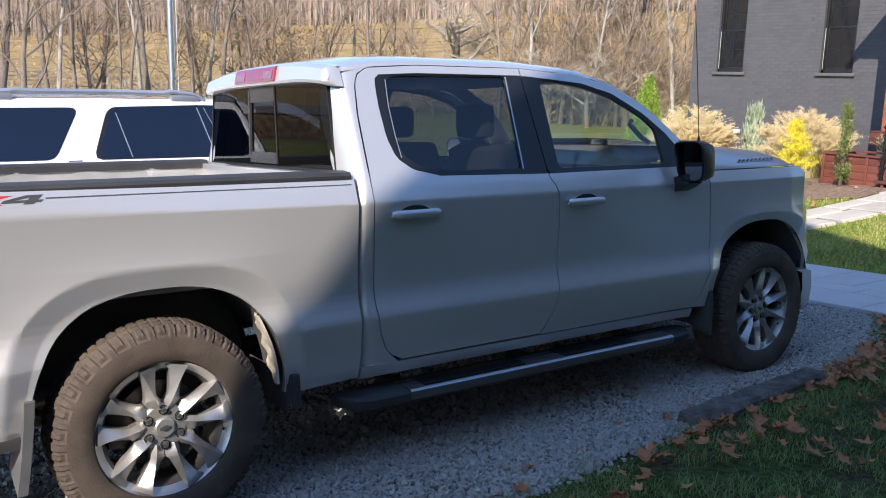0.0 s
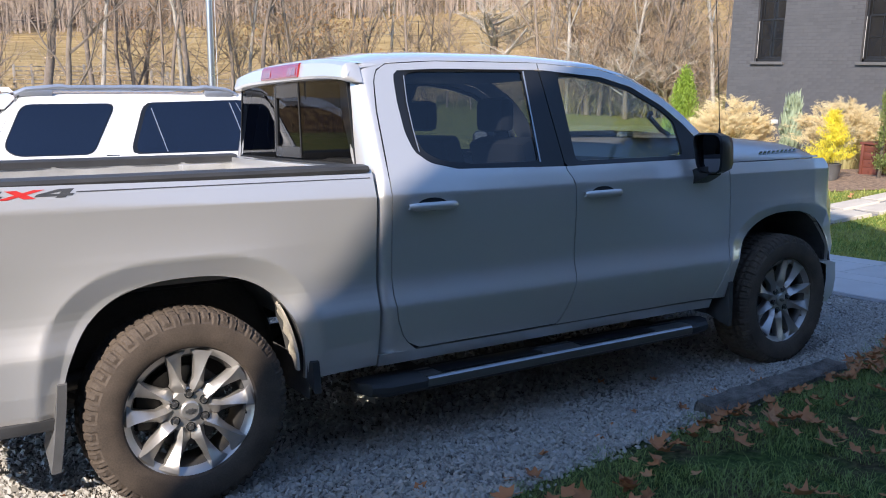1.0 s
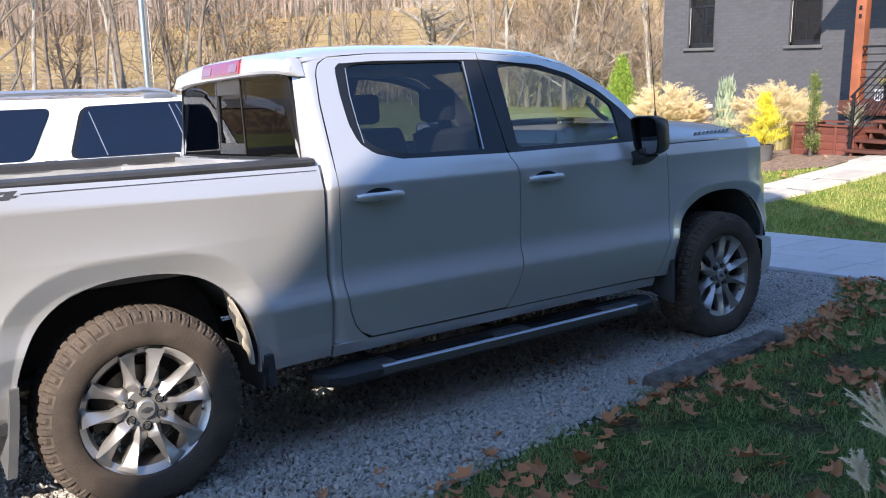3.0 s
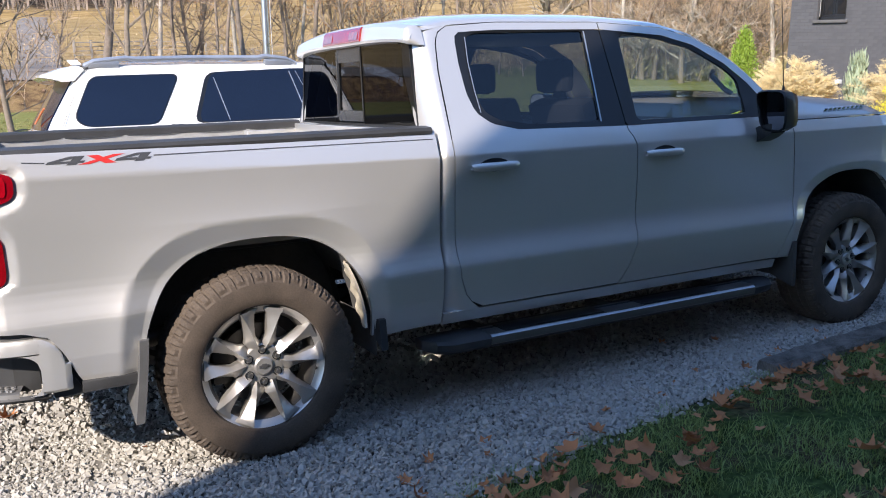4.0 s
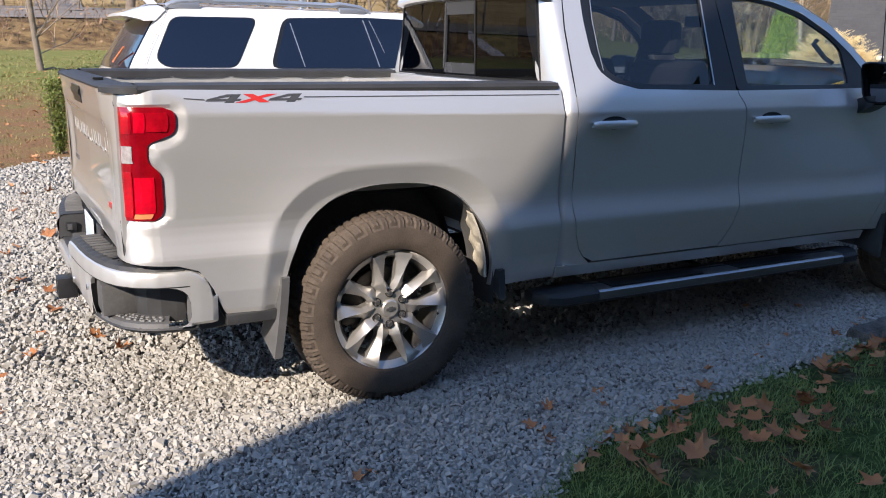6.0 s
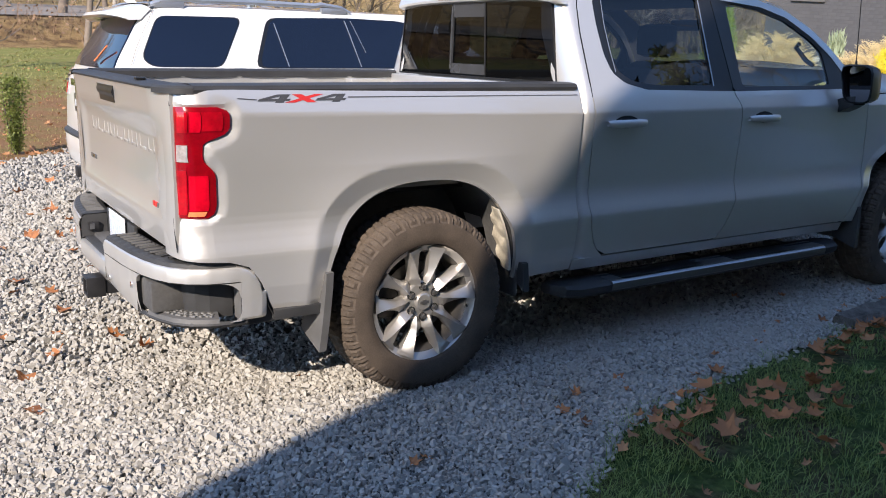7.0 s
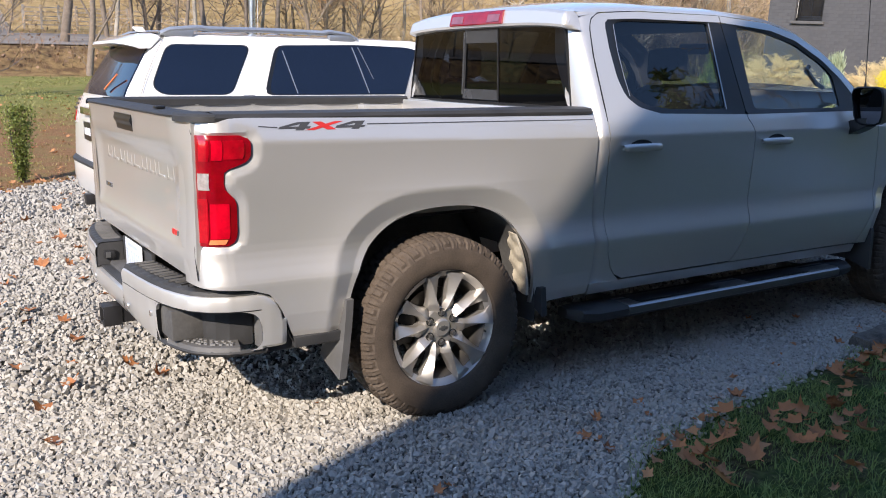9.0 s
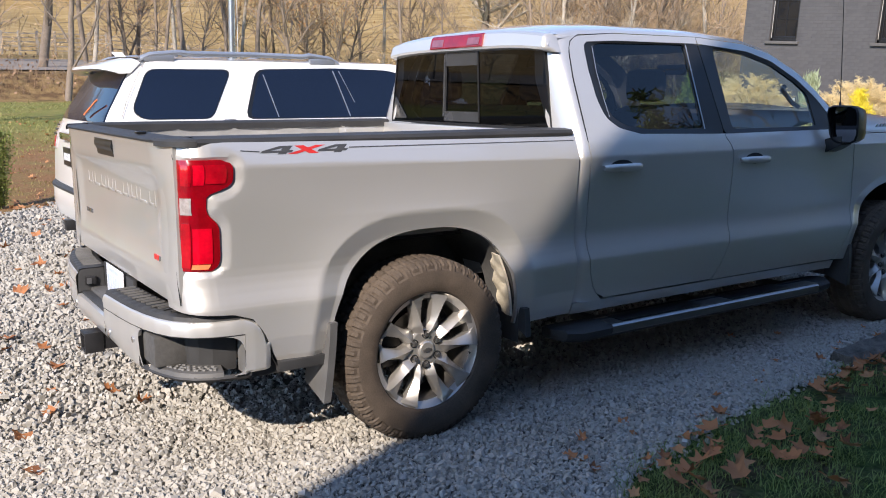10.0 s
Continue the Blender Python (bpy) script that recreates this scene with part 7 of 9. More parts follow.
for y0, y1, z0, z1 in ((-3.0, 9.55, -0.3, ZB), (-3.0, 9.55, ZT, 7.2), (-3.0, WINS[0][0], ZB, ZT), (WINS[0][1], WINS[1][0], ZB, ZT), (WINS[1][1], 9.55, ZB, ZT)):
    add_box(bm, XF, XF + 0.30, y0, y1, z0, z1)
bmesh.ops.remove_doubles(bm, verts=bm.verts, dist=0.0005)
add_box(bm, XF + 0.30, 24, 9.25, 9.548, -0.3, 7.2)
add_box(bm, XF + 0.30, 24, -2.998, -2.7, -0.3, 7.2)
part("brick_wall", bm, M["brick"], house)
boxed("room_back", (XF + 1.2, XF + 1.25, -2.7, 9.2, 0, 7), M["black_plastic"], house)
bm = bmesh.new()
for s in (-1, 1):
    c = 3.27
    vs = [bm.verts.new(p) for p in ((XF - 0.4, c + s * 6.8, 6.9), (XF - 0.4, c, 11.2), (24.3, c, 11.2), (24.3, c + s * 6.8, 6.9))]
    bm.faces.new(vs)
lip(bm, (0, 0, -0.2))
part("roof", bm, M["shingle"], house)
bm = bmesh.new()
bm.faces.new([bm.verts.new(p) for p in ((XF + 0.01, -3.0, 7.19), (XF + 0.01, 9.55, 7.19), (XF + 0.01, 3.27, 11.1))])
lip(bm, (0.28, 0, 0))
part("gable_wall", bm, M["brick"], house)
for y0, y1 in WINS:
    bm = bmesh.new()
    fr = 0.05
    for a in ((y0, y0 + fr, ZB, ZT), (y1 - fr, y1, ZB, ZT), (y0, y1, ZB, ZB + 0.055), (y0, y1, ZT - 0.05, ZT)):
        add_box(bm, XF + 0.06, XF + 0.16, *a, 0.004)
    win = part("window", bm, M["window_black"], house, "black double-hung window")
    zm = (ZB + ZT) / 2
    for z0, z1, xo in ((ZB + 0.055, zm + 0.03, 0.085), (zm - 0.01, ZT - 0.05, 0.115)):
        bm = bmesh.new()
        for a in ((y0 + fr, y0 + fr + 0.035, z0, z1), (y1 - fr - 0.035, y1 - fr, z0, z1), (y0 + fr + 0.035, y1 - fr - 0.035, z0, z0 + 0.05), (y0 + fr + 0.035, y1 - fr - 0.035, z1 - 0.035, z1)):
            add_box(bm, XF + xo, XF + xo + 0.03, *a, 0.003)
        part("sash", bm, M["window_black"], win)
        ym = (y0 + y1) / 2
        for a in ((ym - 0.008, ym + 0.008, z0 + 0.05, z1 - 0.035), (y0 + fr + 0.035, y1 - fr - 0.035, (z0 + z1) / 2 - 0.008, (z0 + z1) / 2 + 0.008)):
            boxed("glazing_bar", (XF + xo + 0.004, XF + xo + 0.012, *a), M["window_black"], win, 0)
        for ya, yb in ((y0 + fr + 0.036, ym - 0.009), (ym + 0.009, y1 - fr - 0.036)):
            for za, zb in ((z0 + 0.051, (z0 + z1) / 2 - 0.009), ((z0 + z1) / 2 + 0.009, z1 - 0.036)):
                boxed("pane", (XF + xo + 0.012, XF + xo + 0.018, ya, yb, za, zb), M["house_glass"], win, 0)
    for z0, z1, xo in ((ZB + 0.07, zm, 0.055),):
        boxed("jamb_track", (XF + xo, XF + xo + 0.006, y1 - 0.026, y1 - 0.014, z0, z1), M["jamb_light"], win, 0.001, "pale jamb liner")
    boxed("window_sill", (XF - 0.05, XF + 0.12, y0 - 0.07, y1 + 0.07, ZB - 0.065, ZB - 0.004), M["sill"], house, 0.006)

# porch: deck, post, beam, gabled roof
PZ = 1.06
deck = boxed("porch_floor", (13.98, XF - 0.01, 1.6, 4.12, PZ - 0.16, PZ - 0.032), M["sill"], house)
for i in range(12):
    boxed("deck_board", (13.92 + 0.139 * i, 13.92 + 0.139 * i + 0.133, 1.58, 4.14, PZ - 0.03, PZ), M["deck"], deck, 0.004)
boxed("deck_fascia", (13.90, 13.975, 1.58, 4.14, PZ - 0.24, PZ - 0.034), M["deck"], house, 0.005)
boxed("porch_base", (14.02, XF - 0.01, 1.62, 4.05, -0.2, PZ - 0.165), M["brick"], house)
for y in (3.90, 1.72):
    p = boxed("porch_post", (13.97, 14.145, y - 0.088, y + 0.088, PZ + 0.002, 3.72), M["cedar"], house, 0.008, "reddish cedar post")
    if y > 3:
        for z in (2.46, 2.60):
            boxed("number_mark", (13.958, 13.968, y - 0.024, y + 0.024, z, z + 0.07), M["iron"], p, 0.002)
boxed("porch_beam", (13.93, 14.18, 1.62, 4.3, 3.722, 3.98), M["cedar"], house, 0.01)
bm = bmesh.new()
for s in (-1, 1):
    vs = [bm.verts.new(p) for p in ((13.58, 3.0 + s * 1.36, 3.83), (13.58, 3.0, 4.86), (XF - 0.02, 3.0, 4.86), (XF - 0.02, 3.0 + s * 1.36, 3.83))]
    bm.faces.new(vs)
lip(bm, (0, 0, 0.18))
part("porch_roof", bm, M["shingle"], house)
boxed("porch_ceiling", (13.95, XF - 0.02, 1.72, 4.2, 3.99, 4.03), M["cedar"], house)
bm = bmesh.new()
bm.faces.new([bm.verts.new(p) for p in ((13.95, 1.72, 4.04), (13.95, 4.28, 4.04), (13.95, 3.0, 4.82))])
lip(bm, (0.08, 0, 0))
part("porch_gable", bm, M["cedar"], house)
door = boxed("door", (XF - 0.045, XF - 0.004, 2.90, 3.97, PZ + 0.02, PZ + 2.30), M["navy"], house, 0.01, "dark navy front door")
for z0, z1 in ((0.18, 0.95), (1.10, 2.10)):
    for y0, y1 in ((3.02, 3.39), (3.48, 3.85)):
        boxed("door_panel", (XF - 0.052, XF - 0.047, y0, y1, PZ + z0, PZ + z1), M["navy"], door, 0.003)
boxed("door_handle", (XF - 0.09, XF - 0.05, 3.86, 3.89, PZ + 0.95, PZ + 1.10), M["iron"], door, 0.005)

# steps and railing
stairs = thing("porch_steps", "open brown wooden steps up to the porch", "steps")
gf = gz(12.6, 2.7)
N = 5
for i in range(N):
    z = gf + 0.09 + i * (PZ - gf - 0.09) / N
    x = 12.50 + i * 0.285
    boxed("tread", (x, x + 0.29, 1.85, 3.22, z - 0.045, z), M["deck"], stairs, 0.006)
for y in (1.98, 2.56, 3.08):
    bm = bmesh.new()
    pr = [(12.52, gf - 0.02), (12.75, gf - 0.02), (13.93, PZ - 0.40), (13.93, PZ - 0.10), (13.85, PZ - 0.10)]
    for i in range(N - 1, -1, -1):
        z = gf + 0.09 + i * (PZ - gf - 0.09) / N - 0.048
        pr += [(12.53 + i * 0.285 + 0.27, z), (12.53 + i * 0.285, z)]
    vs = [bm.verts.new((x, y - 0.02, z)) for x, z in pr]
    f = bm.faces.new(vs)
    r_ = bmesh.ops.extrude_face_region(bm, geom=[f])
    bmesh.ops.translate(bm, vec=(0, 0.04, 0), verts=[g for g in r_["geom"] if isinstance(g, bmesh.types.BMVert)])
    part("stringer", bm, M["deck"], stairs)
railing = thing("stair_railing", "black iron railing beside the porch steps", "railing")
YR = 3.14
top, low = Vector((13.94, YR, PZ + 0.92)), Vector((12.52, YR, gf + 0.92))
foot_t, foot_l = Vector((13.94, YR, PZ + 0.004)), Vector((12.60, YR, gf + 0.095))
for p, q in ((foot_t, top + Vector((0, 0, 0.0))), (foot_l, Vector((12.60, YR, gf + 0.965)))):
    boxed("rail_post", (p.x - 0.02, p.x + 0.02, YR - 0.02, YR + 0.02, p.z, q.z), M["iron"], railing, 0.003)
for k in range(7):
    d = Vector((0, 0, -0.12 * k))
    tube("sloped_bar", [top + d, low + d], 0.019 if k == 0 else 0.010, M["iron"], railing, 6)
for k in range(7):
    tube("level_bar", [(13.95, YR, PZ + 0.92 - 0.13 * k), (13.95, 3.80, PZ + 0.92 - 0.13 * k)], 0.019 if k == 0 else 0.009, M["iron"], railing, 6)
tube("rail_bracket", [(13.95, 3.72, PZ + 0.90), (13.98, 3.80, PZ + 0.78)], 0.012, M["iron"], railing, 6)

# planting round the porch
M["plume"] = mat("dry_plume", (0.58, 0.45, 0.22), 0.8, 0, 0.25, 9, 60, rand=0.5, island=True, col2=(0.84, 0.71, 0.42), backlit=0.35)
M["near_plume"] = mat("cream_plume", (0.74, 0.62, 0.42), 0.8, 0, 0.2, 9, 60, rand=0.5, island=True, col2=(0.90, 0.80, 0.60), backlit=0.35)
M["straw"] = mat("straw_blade", (0.30, 0.28, 0.11), 0.7, 0, 0.4, 5, 40, rand=0.6, island=True, col2=(0.58, 0.52, 0.26), backlit=0.35)
M["gold_leaf"] = mat("gold_needle", (0.70, 0.54, 0.02), 0.6, 0, 0.3, 6, 40, rand=0.5, island=True, col2=(0.94, 0.84, 0.09), backlit=0.4)
M["green_leaf"] = mat("evergreen", (0.07, 0.17, 0.02), 0.6, 0, 0.45, 6, 40, rand=0.5, island=True, col2=(0.32, 0.45, 0.06), backlit=0.3)
M["holly_leaf"] = mat("dull_evergreen", (0.06, 0.10, 0.025), 0.6, 0, 0.45, 6, 40, rand=0.5, island=True, col2=(0.20, 0.25, 0.07), backlit=0.3)
M["blue_leaf"] = mat("blue_evergreen", (0.22, 0.28, 0.19), 0.6, 0, 0.4, 6, 40, rand=0.5, island=True, col2=(0.42, 0.50, 0.34), backlit=0.3)
M["box_leaf"] = mat("boxwood", (0.065, 0.098, 0.018), 0.5, 0, 0.45, 6, 40, rand=0.5, island=True, col2=(0.21, 0.25, 0.055), backlit=0.25)
M["mum"] = mat("rust_flower", (0.42, 0.20, 0.03), 0.7, 0, 0.3, 6, 40, rand=0.6, island=True, col2=(0.62, 0.42, 0.07))
M["silver_leaf"] = mat("sage", (0.24, 0.25, 0.17), 0.7, 0, 0.3, 6, 40, rand=0.5, island=True, col2=(0.45, 0.46, 0.33), backlit=0.3)
M["bark"] = mat("bark", (0.10, 0.08, 0.06), 0.9, 0, 0.4, 7, 60, 0.7, 0.02)


def leaf_cloud(pts, size, seed, aspect=2.2, upright=0.3):
    """Many small pointed leaves at given places, each a folded diamond."""
    rg = random.Random(seed)
    verts, faces = [], []
    for p in pts:
        d = Vector((rg.gauss(0, 1), rg.gauss(0, 1), rg.gauss(0, 1) + upright * 2)).normalized()
        s = d.orthogonal().normalized()
        s.rotate(Matrix.Rotation(rg.uniform(0, 6.28), 3, d))
        l, w = size * rg.uniform(0.6, 1.4), size * rg.uniform(0.6, 1.3) / aspect
        k = len(verts)
        p = Vector(p)
        verts += [p, p + d * l * 0.5 + s * w * 0.5, p + d * l, p + d * l * 0.5 - s * w * 0.5]
        faces.append((k, k + 1, k + 2, k + 3))
    return verts, faces


def mesh_part(name, verts, faces, material, parent, label=""):
    me = bpy.data.meshes.new(name)
    me.from_pydata([tuple(v) for v in verts], [], faces)
    me.materials.append(material)
    ob = new(name, me)
    ob.parent = parent
    if label:
        ob["label"] = label
    return ob


def column_shrub(name, label, at, h, rad, n, leaf, material, seed, shape=1.0, slim=2.6, upright=0.9):
    """An upright evergreen: stem, and leaves in lobes that narrow upwards."""
    rg = random.Random(seed)
    x, y = at
    t = thing(name, label, "shrub", Matrix.Translation((x, y, gz(x, y))))
    tube("stem", [(0, 0, -0.02), (0.01, 0, h * 0.5), (0, 0.01, h * 0.9)], 0.025 * h, M["bark"], t, 6, 0.006)
    lobes = []
    for i in range(26):
        z = h * (0.08 + 0.84 * rg.random())
        lobes.append((rg.uniform(0, 6.28), z, rad * (1 - shape * (z / h) ** 1.3) * rg.uniform(0.35, 0.9), rad * rg.uniform(0.35, 0.6)))
    pts = []
    while len(pts) < n:
        a, z, q, r0 = rg.choice(lobes)
        p = Vector((math.cos(a) * q, math.sin(a) * q, z)) + Vector((rg.gauss(0, r0 * 0.5), rg.gauss(0, r0 * 0.5), rg.gauss(0, r0 * 0.8)))
        if 0.02 < p.z < h * 1.03 and math.hypot(p.x, p.y) < rad * (1.1 - shape * 0.95 * (max(p.z, 0) / h) ** 1.4) + 0.02:
            pts.append(p)
    v, f = leaf_cloud(pts, leaf, seed, slim, upright)
    mesh_part("foliage", v, f, material, t)
    return t


def grass_clump(name, label, m, h, rad, n_blades, n_plumes, seed, plume_len=0.16, plume_r=0.03, spread=0.5, blade_mat="straw", hairs=70, root=0.25):
    """Ornamental grass: arching blades, and feathery plumes made of many fine hairs."""
    rg = random.Random(seed)
    t = thing(name, label, "ornamental grass", m)
    verts, faces = [], []
    for i in range(n_blades):
        a = rg.uniform(0, 6.28)
        r0 = rad * root * math.sqrt(rg.random())
        out = rad * rg.uniform(0.2, 1.0) * spread * 2
        hh = h * rg.uniform(0.45, 0.95)
        w = 0.004 * rg.uniform(0.8, 1.6) * (1 + h)
        ca, sa = math.cos(a), math.sin(a)
        k = len(verts)
        rd = rg.random() if root > 0.3 else 0.0
        for j in range(5):
            s = j / 4
            rr = r0 + out * (1 + 0.4 * rd) * s ** 1.6
            z = hh * (s * 1.5 - (0.62 + 0.62 * rd) * s * s) / 0.9
            ww = w * (1 - 0.85 * s)
            verts += [(rr * ca - sa * ww, rr * sa + ca * ww, z), (rr * ca + sa * ww, rr * sa - ca * ww, z)]
        for j in range(4):
            faces.append((k + 2 * j, k + 2 * j + 1, k + 2 * j + 3, k + 2 * j + 2))
    mesh_part("blade_tuft", verts, faces, M[blade_mat], t)
    verts, faces = [], []
    for i in range(n_plumes):
        a = rg.uniform(0, 6.28)
        q = math.sqrt(rg.random())
        base = Vector((math.cos(a) * rad * q * 0.9, math.sin(a) * rad * q * 0.9, h * (1.0 - 0.38 * q * q) * rg.uniform(0.55, 1.02)))
        d = Vector((math.cos(a) * q * 0.7 + rg.gauss(0, 0.25), math.sin(a) * q * 0.7 + rg.gauss(0, 0.25), 1)).normalized()
        L = plume_len * rg.uniform(0.7, 1.3)
        plume_hairs(verts, faces, base, d, L, plume_r, hairs, rg)
        k = len(verts)
        foot = Vector((math.cos(a) * rad * root * q, math.sin(a) * rad * root * q, 0.0))
        verts += [foot, foot + Vector((0.003, 0, 0)), base + Vector((0.002, 0, 0)), base]
        faces.append((k, k + 1, k + 2, k + 3))
    mesh_part("plume_head", verts, faces, M["plume"], t, "feathery dry plumes")
    return t


def plume_hairs(verts, faces, base, d, L, rad, hairs, rg):
    """A drooping plume: a nodding axis with tassels, each fringed with hairs."""
    side = d.orthogonal().normalized()
    side.rotate(Matrix.Rotation(rg.uniform(0, 6.28), 3, d))
    nod = Vector((d.x, d.y, 0)) * 1.2 + Vector((rg.gauss(0, 0.45), rg.gauss(0, 0.45), -0.5))
    n = 9
    for i in range(n):
        o = side.copy()
        o.rotate(Matrix.Rotation(rg.uniform(0, 6.28), 3, d))
        s0, ln, bow = rg.uniform(0.0, 0.45), rg.uniform(0.45, 0.75), rg.uniform(0.3, 1.1)
        for j in range(max(3, hairs // n)):
            u = rg.random()
            s = s0 + ln * u
            p = base + d * L * s + nod * L * 0.45 * s * s + o * rad * bow * math.sin(math.pi * min(1, 0.15 + u * 0.75))
            h = (Vector((rg.gauss(0, 1), rg.gauss(0, 1), rg.gauss(0, 1))).normalized() + (d + nod * s).normalized() * 0.9).normalized()
            w = h.orthogonal().normalized() * rad * 0.065
            k = len(verts)
            verts += [p - w, p + w, p + h * rad * rg.uniform(0.5, 1.25)]
            faces.append((k, k + 1, k + 2))


def on_ground(x, y, turn=0):
    return Matrix.Translation((x, y, gz(x, y) - 0.01)) @ Matrix.Rotation(radians(turn), 4, "Z")


grass_clump("feather_grass", "large dry feather grass with cream plumes before the wall", on_ground(13.2, 7.35), 1.20, 0.66, 520, 290, 41, 0.32, 0.062, hairs=150, root=0.4)
grass_clump("feather_grass", "dry feather grass with cream plumes behind the golden shrub", on_ground(13.9, 5.35), 1.12, 0.74, 520, 260, 42, 0.32, 0.062, hairs=150, root=0.4)
grass_clump("feather_grass", "tall straw-green feather grass beside the steps", on_ground(11.45, 0.50), 1.32, 0.74, 1700, 230, 43, 0.34, 0.064, 0.42, hairs=150, root=0.42)
grass_clump("feather_grass", "dry feather grass beside the corner of the house", on_ground(13.9, 8.5), 0.95, 0.55, 300, 90, 44, 0.22, 0.06, hairs=80, root=0.4)
column_shrub("blue_juniper", "upright blue-green juniper by the brick wall", (14.3, 6.80), 1.28, 0.22, 1500, 0.19, M["blue_leaf"], 51, 0.55, 6.0, 3.0)
column_shrub("column_holly", "narrow upright green shrub before the planter", (12.40, 3.70), 1.40, 0.15, 2900, 0.040, M["holly_leaf"], 52, 0.75)
column_shrub("arborvitae", "bright green cone-shaped conifer behind the grasses", (14.55, 9.86), 2.0, 0.52, 11000, 0.062, M["green_leaf"], 53, 1.0)

golden = thing("golden_conifer", "golden yellow conifer in a grey pot", "potted shrub", on_ground(11.9, 4.25))
bm = bmesh.new()
revolve(bm, [(0.10, 0.0), (0.125, 0.0), (0.155, 0.14), (0.175, 0.27), (0.185, 0.285), (0.165, 0.29), (0.15, 0.25), (0.002, 0.245)], 24, axis="Z")
part("pot", bm, M["grey_plastic"], golden, "grey plant pot")
rg = random.Random(61)
pts = []
tube("stem", [(0, 0, 0.2), (0, 0, 1.05)], 0.02, M["bark"], golden, 6, 0.004)
for i in range(105):
    z = 0.30 + 0.80 * rg.random() ** 1.25
    a, L = rg.uniform(0, 6.28), 0.40 * max(0.0, 1 - (z - 0.30) / 0.84) ** 0.75 * rg.uniform(0.7, 1.1) + 0.03
    for j in range(58):
        s = rg.random() ** 0.7
        pts.append(Vector((math.cos(a) * L * s + rg.gauss(0, 0.022), math.sin(a) * L * s + rg.gauss(0, 0.022), z + 0.22 * L * s * s + rg.gauss(0, 0.02))))
v, f = leaf_cloud(pts, 0.046, 62, 4.2, 0.9)
mesh_part("foliage", v, f, M["gold_leaf"], golden)

planter = thing("planter_box", "reddish-brown wooden planter box beside the steps", "planter", Matrix.Translation((12.75, 3.16, gz(12.9, 3.7) - 0.03)))
for k in range(4):
    boxed("plank", (0, 0.03, 0, 1.10, 0.127 * k + 0.002, 0.127 * k + 0.125), M["redwood"], planter, 0.003)
    boxed("plank", (0.031, 0.95, 1.07, 1.10, 0.127 * k + 0.002, 0.127 * k + 0.125), M["redwood"], planter, 0.003)
    boxed("plank", (0.031, 0.95, 0.0, 0.03, 0.127 * k + 0.002, 0.127 * k + 0.125), M["redwood"], planter, 0.003)
for d in ((-0.03, 0.10, -0.02, 1.13), (0.86, 0.98, -0.02, 1.13)):
    boxed("cap_board", (*d, 0.51, 0.54), M["redwood"], planter, 0.004)
boxed("cap_board", (0.10, 0.86, 1.04, 1.13, 0.51, 0.54), M["redwood"], planter, 0.004)
for y in (0.30, 1.055):
    boxed("corner_post", (-0.022, -0.002, y, y + 0.045, 0, 0.508), M["redwood"], planter, 0.003)
boxed("potting_soil", (0.03, 0.92, 0.03, 1.07, 0.0, 0.44), M["under"], planter)
grass_clump("sage_bush", "silvery sage bush in the planter box", Matrix.Translation((13.25, 3.45, gz(12.9, 3.7) + 0.46)), 0.42, 0.24, 260, 20, 45, 0.07, 0.02, 0.5, "silver_leaf")
for i, (x, y, c) in enumerate(((14.35, 3.42, "mum"), (14.45, 2.95, "mum"))):
    pot = thing("flower_pot", "pot of small rust and yellow flowers on the porch", "potted flowers", Matrix.Translation((x, y, PZ)))
    bm = bmesh.new()
    revolve(bm, [(0.09, 0.0), (0.12, 0.0), (0.15, 0.24), (0.16, 0.25), (0.14, 0.25), (0.002, 0.22)], 20, axis="Z")
    part("pot", bm, M["grey_plastic"] if i else M["iron"], pot)
    pts = [Vector((rg.gauss(0, 0.10), rg.gauss(0, 0.10), 0.27 + abs(rg.gauss(0, 0.07)))) for _ in range(420)]
    v, f = leaf_cloud(pts[:260], 0.045, 63 + i, 1.6, 0.4)
    mesh_part("foliage", v, f, M["box_leaf"], pot)
    v, f = leaf_cloud([p + Vector((0, 0, 0.03)) for p in pts[260:]], 0.032, 65 + i, 1.1, 0.6)
    mesh_part("flower_head", v, f, M[c], pot)["kind"] = "stuff"
lantern = thing("lantern", "small white lantern on the porch edge", "lantern", Matrix.Translation((14.08, 3.52, PZ)))
boxed("base", (-0.05, 0.05, -0.05, 0.05, 0.0, 0.02), M["plate"], lantern, 0.003)
for a in (-0.042, 0.042):
    for b in (-0.042, 0.042):
        boxed("corner_bar", (a - 0.007, a + 0.007, b - 0.007, b + 0.007, 0.02, 0.17), M["plate"], lantern, 0.002)
boxed("top", (-0.055, 0.055, -0.055, 0.055, 0.17, 0.20), M["plate"], lantern, 0.008)
stake = thing("path_light", "small pale garden light on a stake by the wall", "garden light", on_ground(14.2, 7.1))
tube("stake", [(0, 0, 0), (0, 0, 0.86)], 0.014, M["grey_plastic"], stake, 6)
boxed("head", (-0.07, 0.05, -0.045, 0.045, 0.84, 0.92), M["plate"], stake, 0.015)
# mulch bed before the house
M["mulch"] = mat("mulch", (0.19, 0.125, 0.075), 0.95, 0, 0.6, 16, 70, 0.9, 0.03, col2=(0.42, 0.29, 0.20))
bm = bmesh.new()
grid(bm, [[(x, y, gz(x, y) + 0.012) for y in np.linspace(walk_mid(min(x, 12.5)) + 0.55 + 0.9 * smooth01((11.6 - x) / 0.7), 11, 24)] for x in np.linspace(11.0, 15.58, 18)])
tagged(part("mulch_bed", bm, M["mulch"], None), "brown bark mulch bed before the house", "mulch", kind="structure")

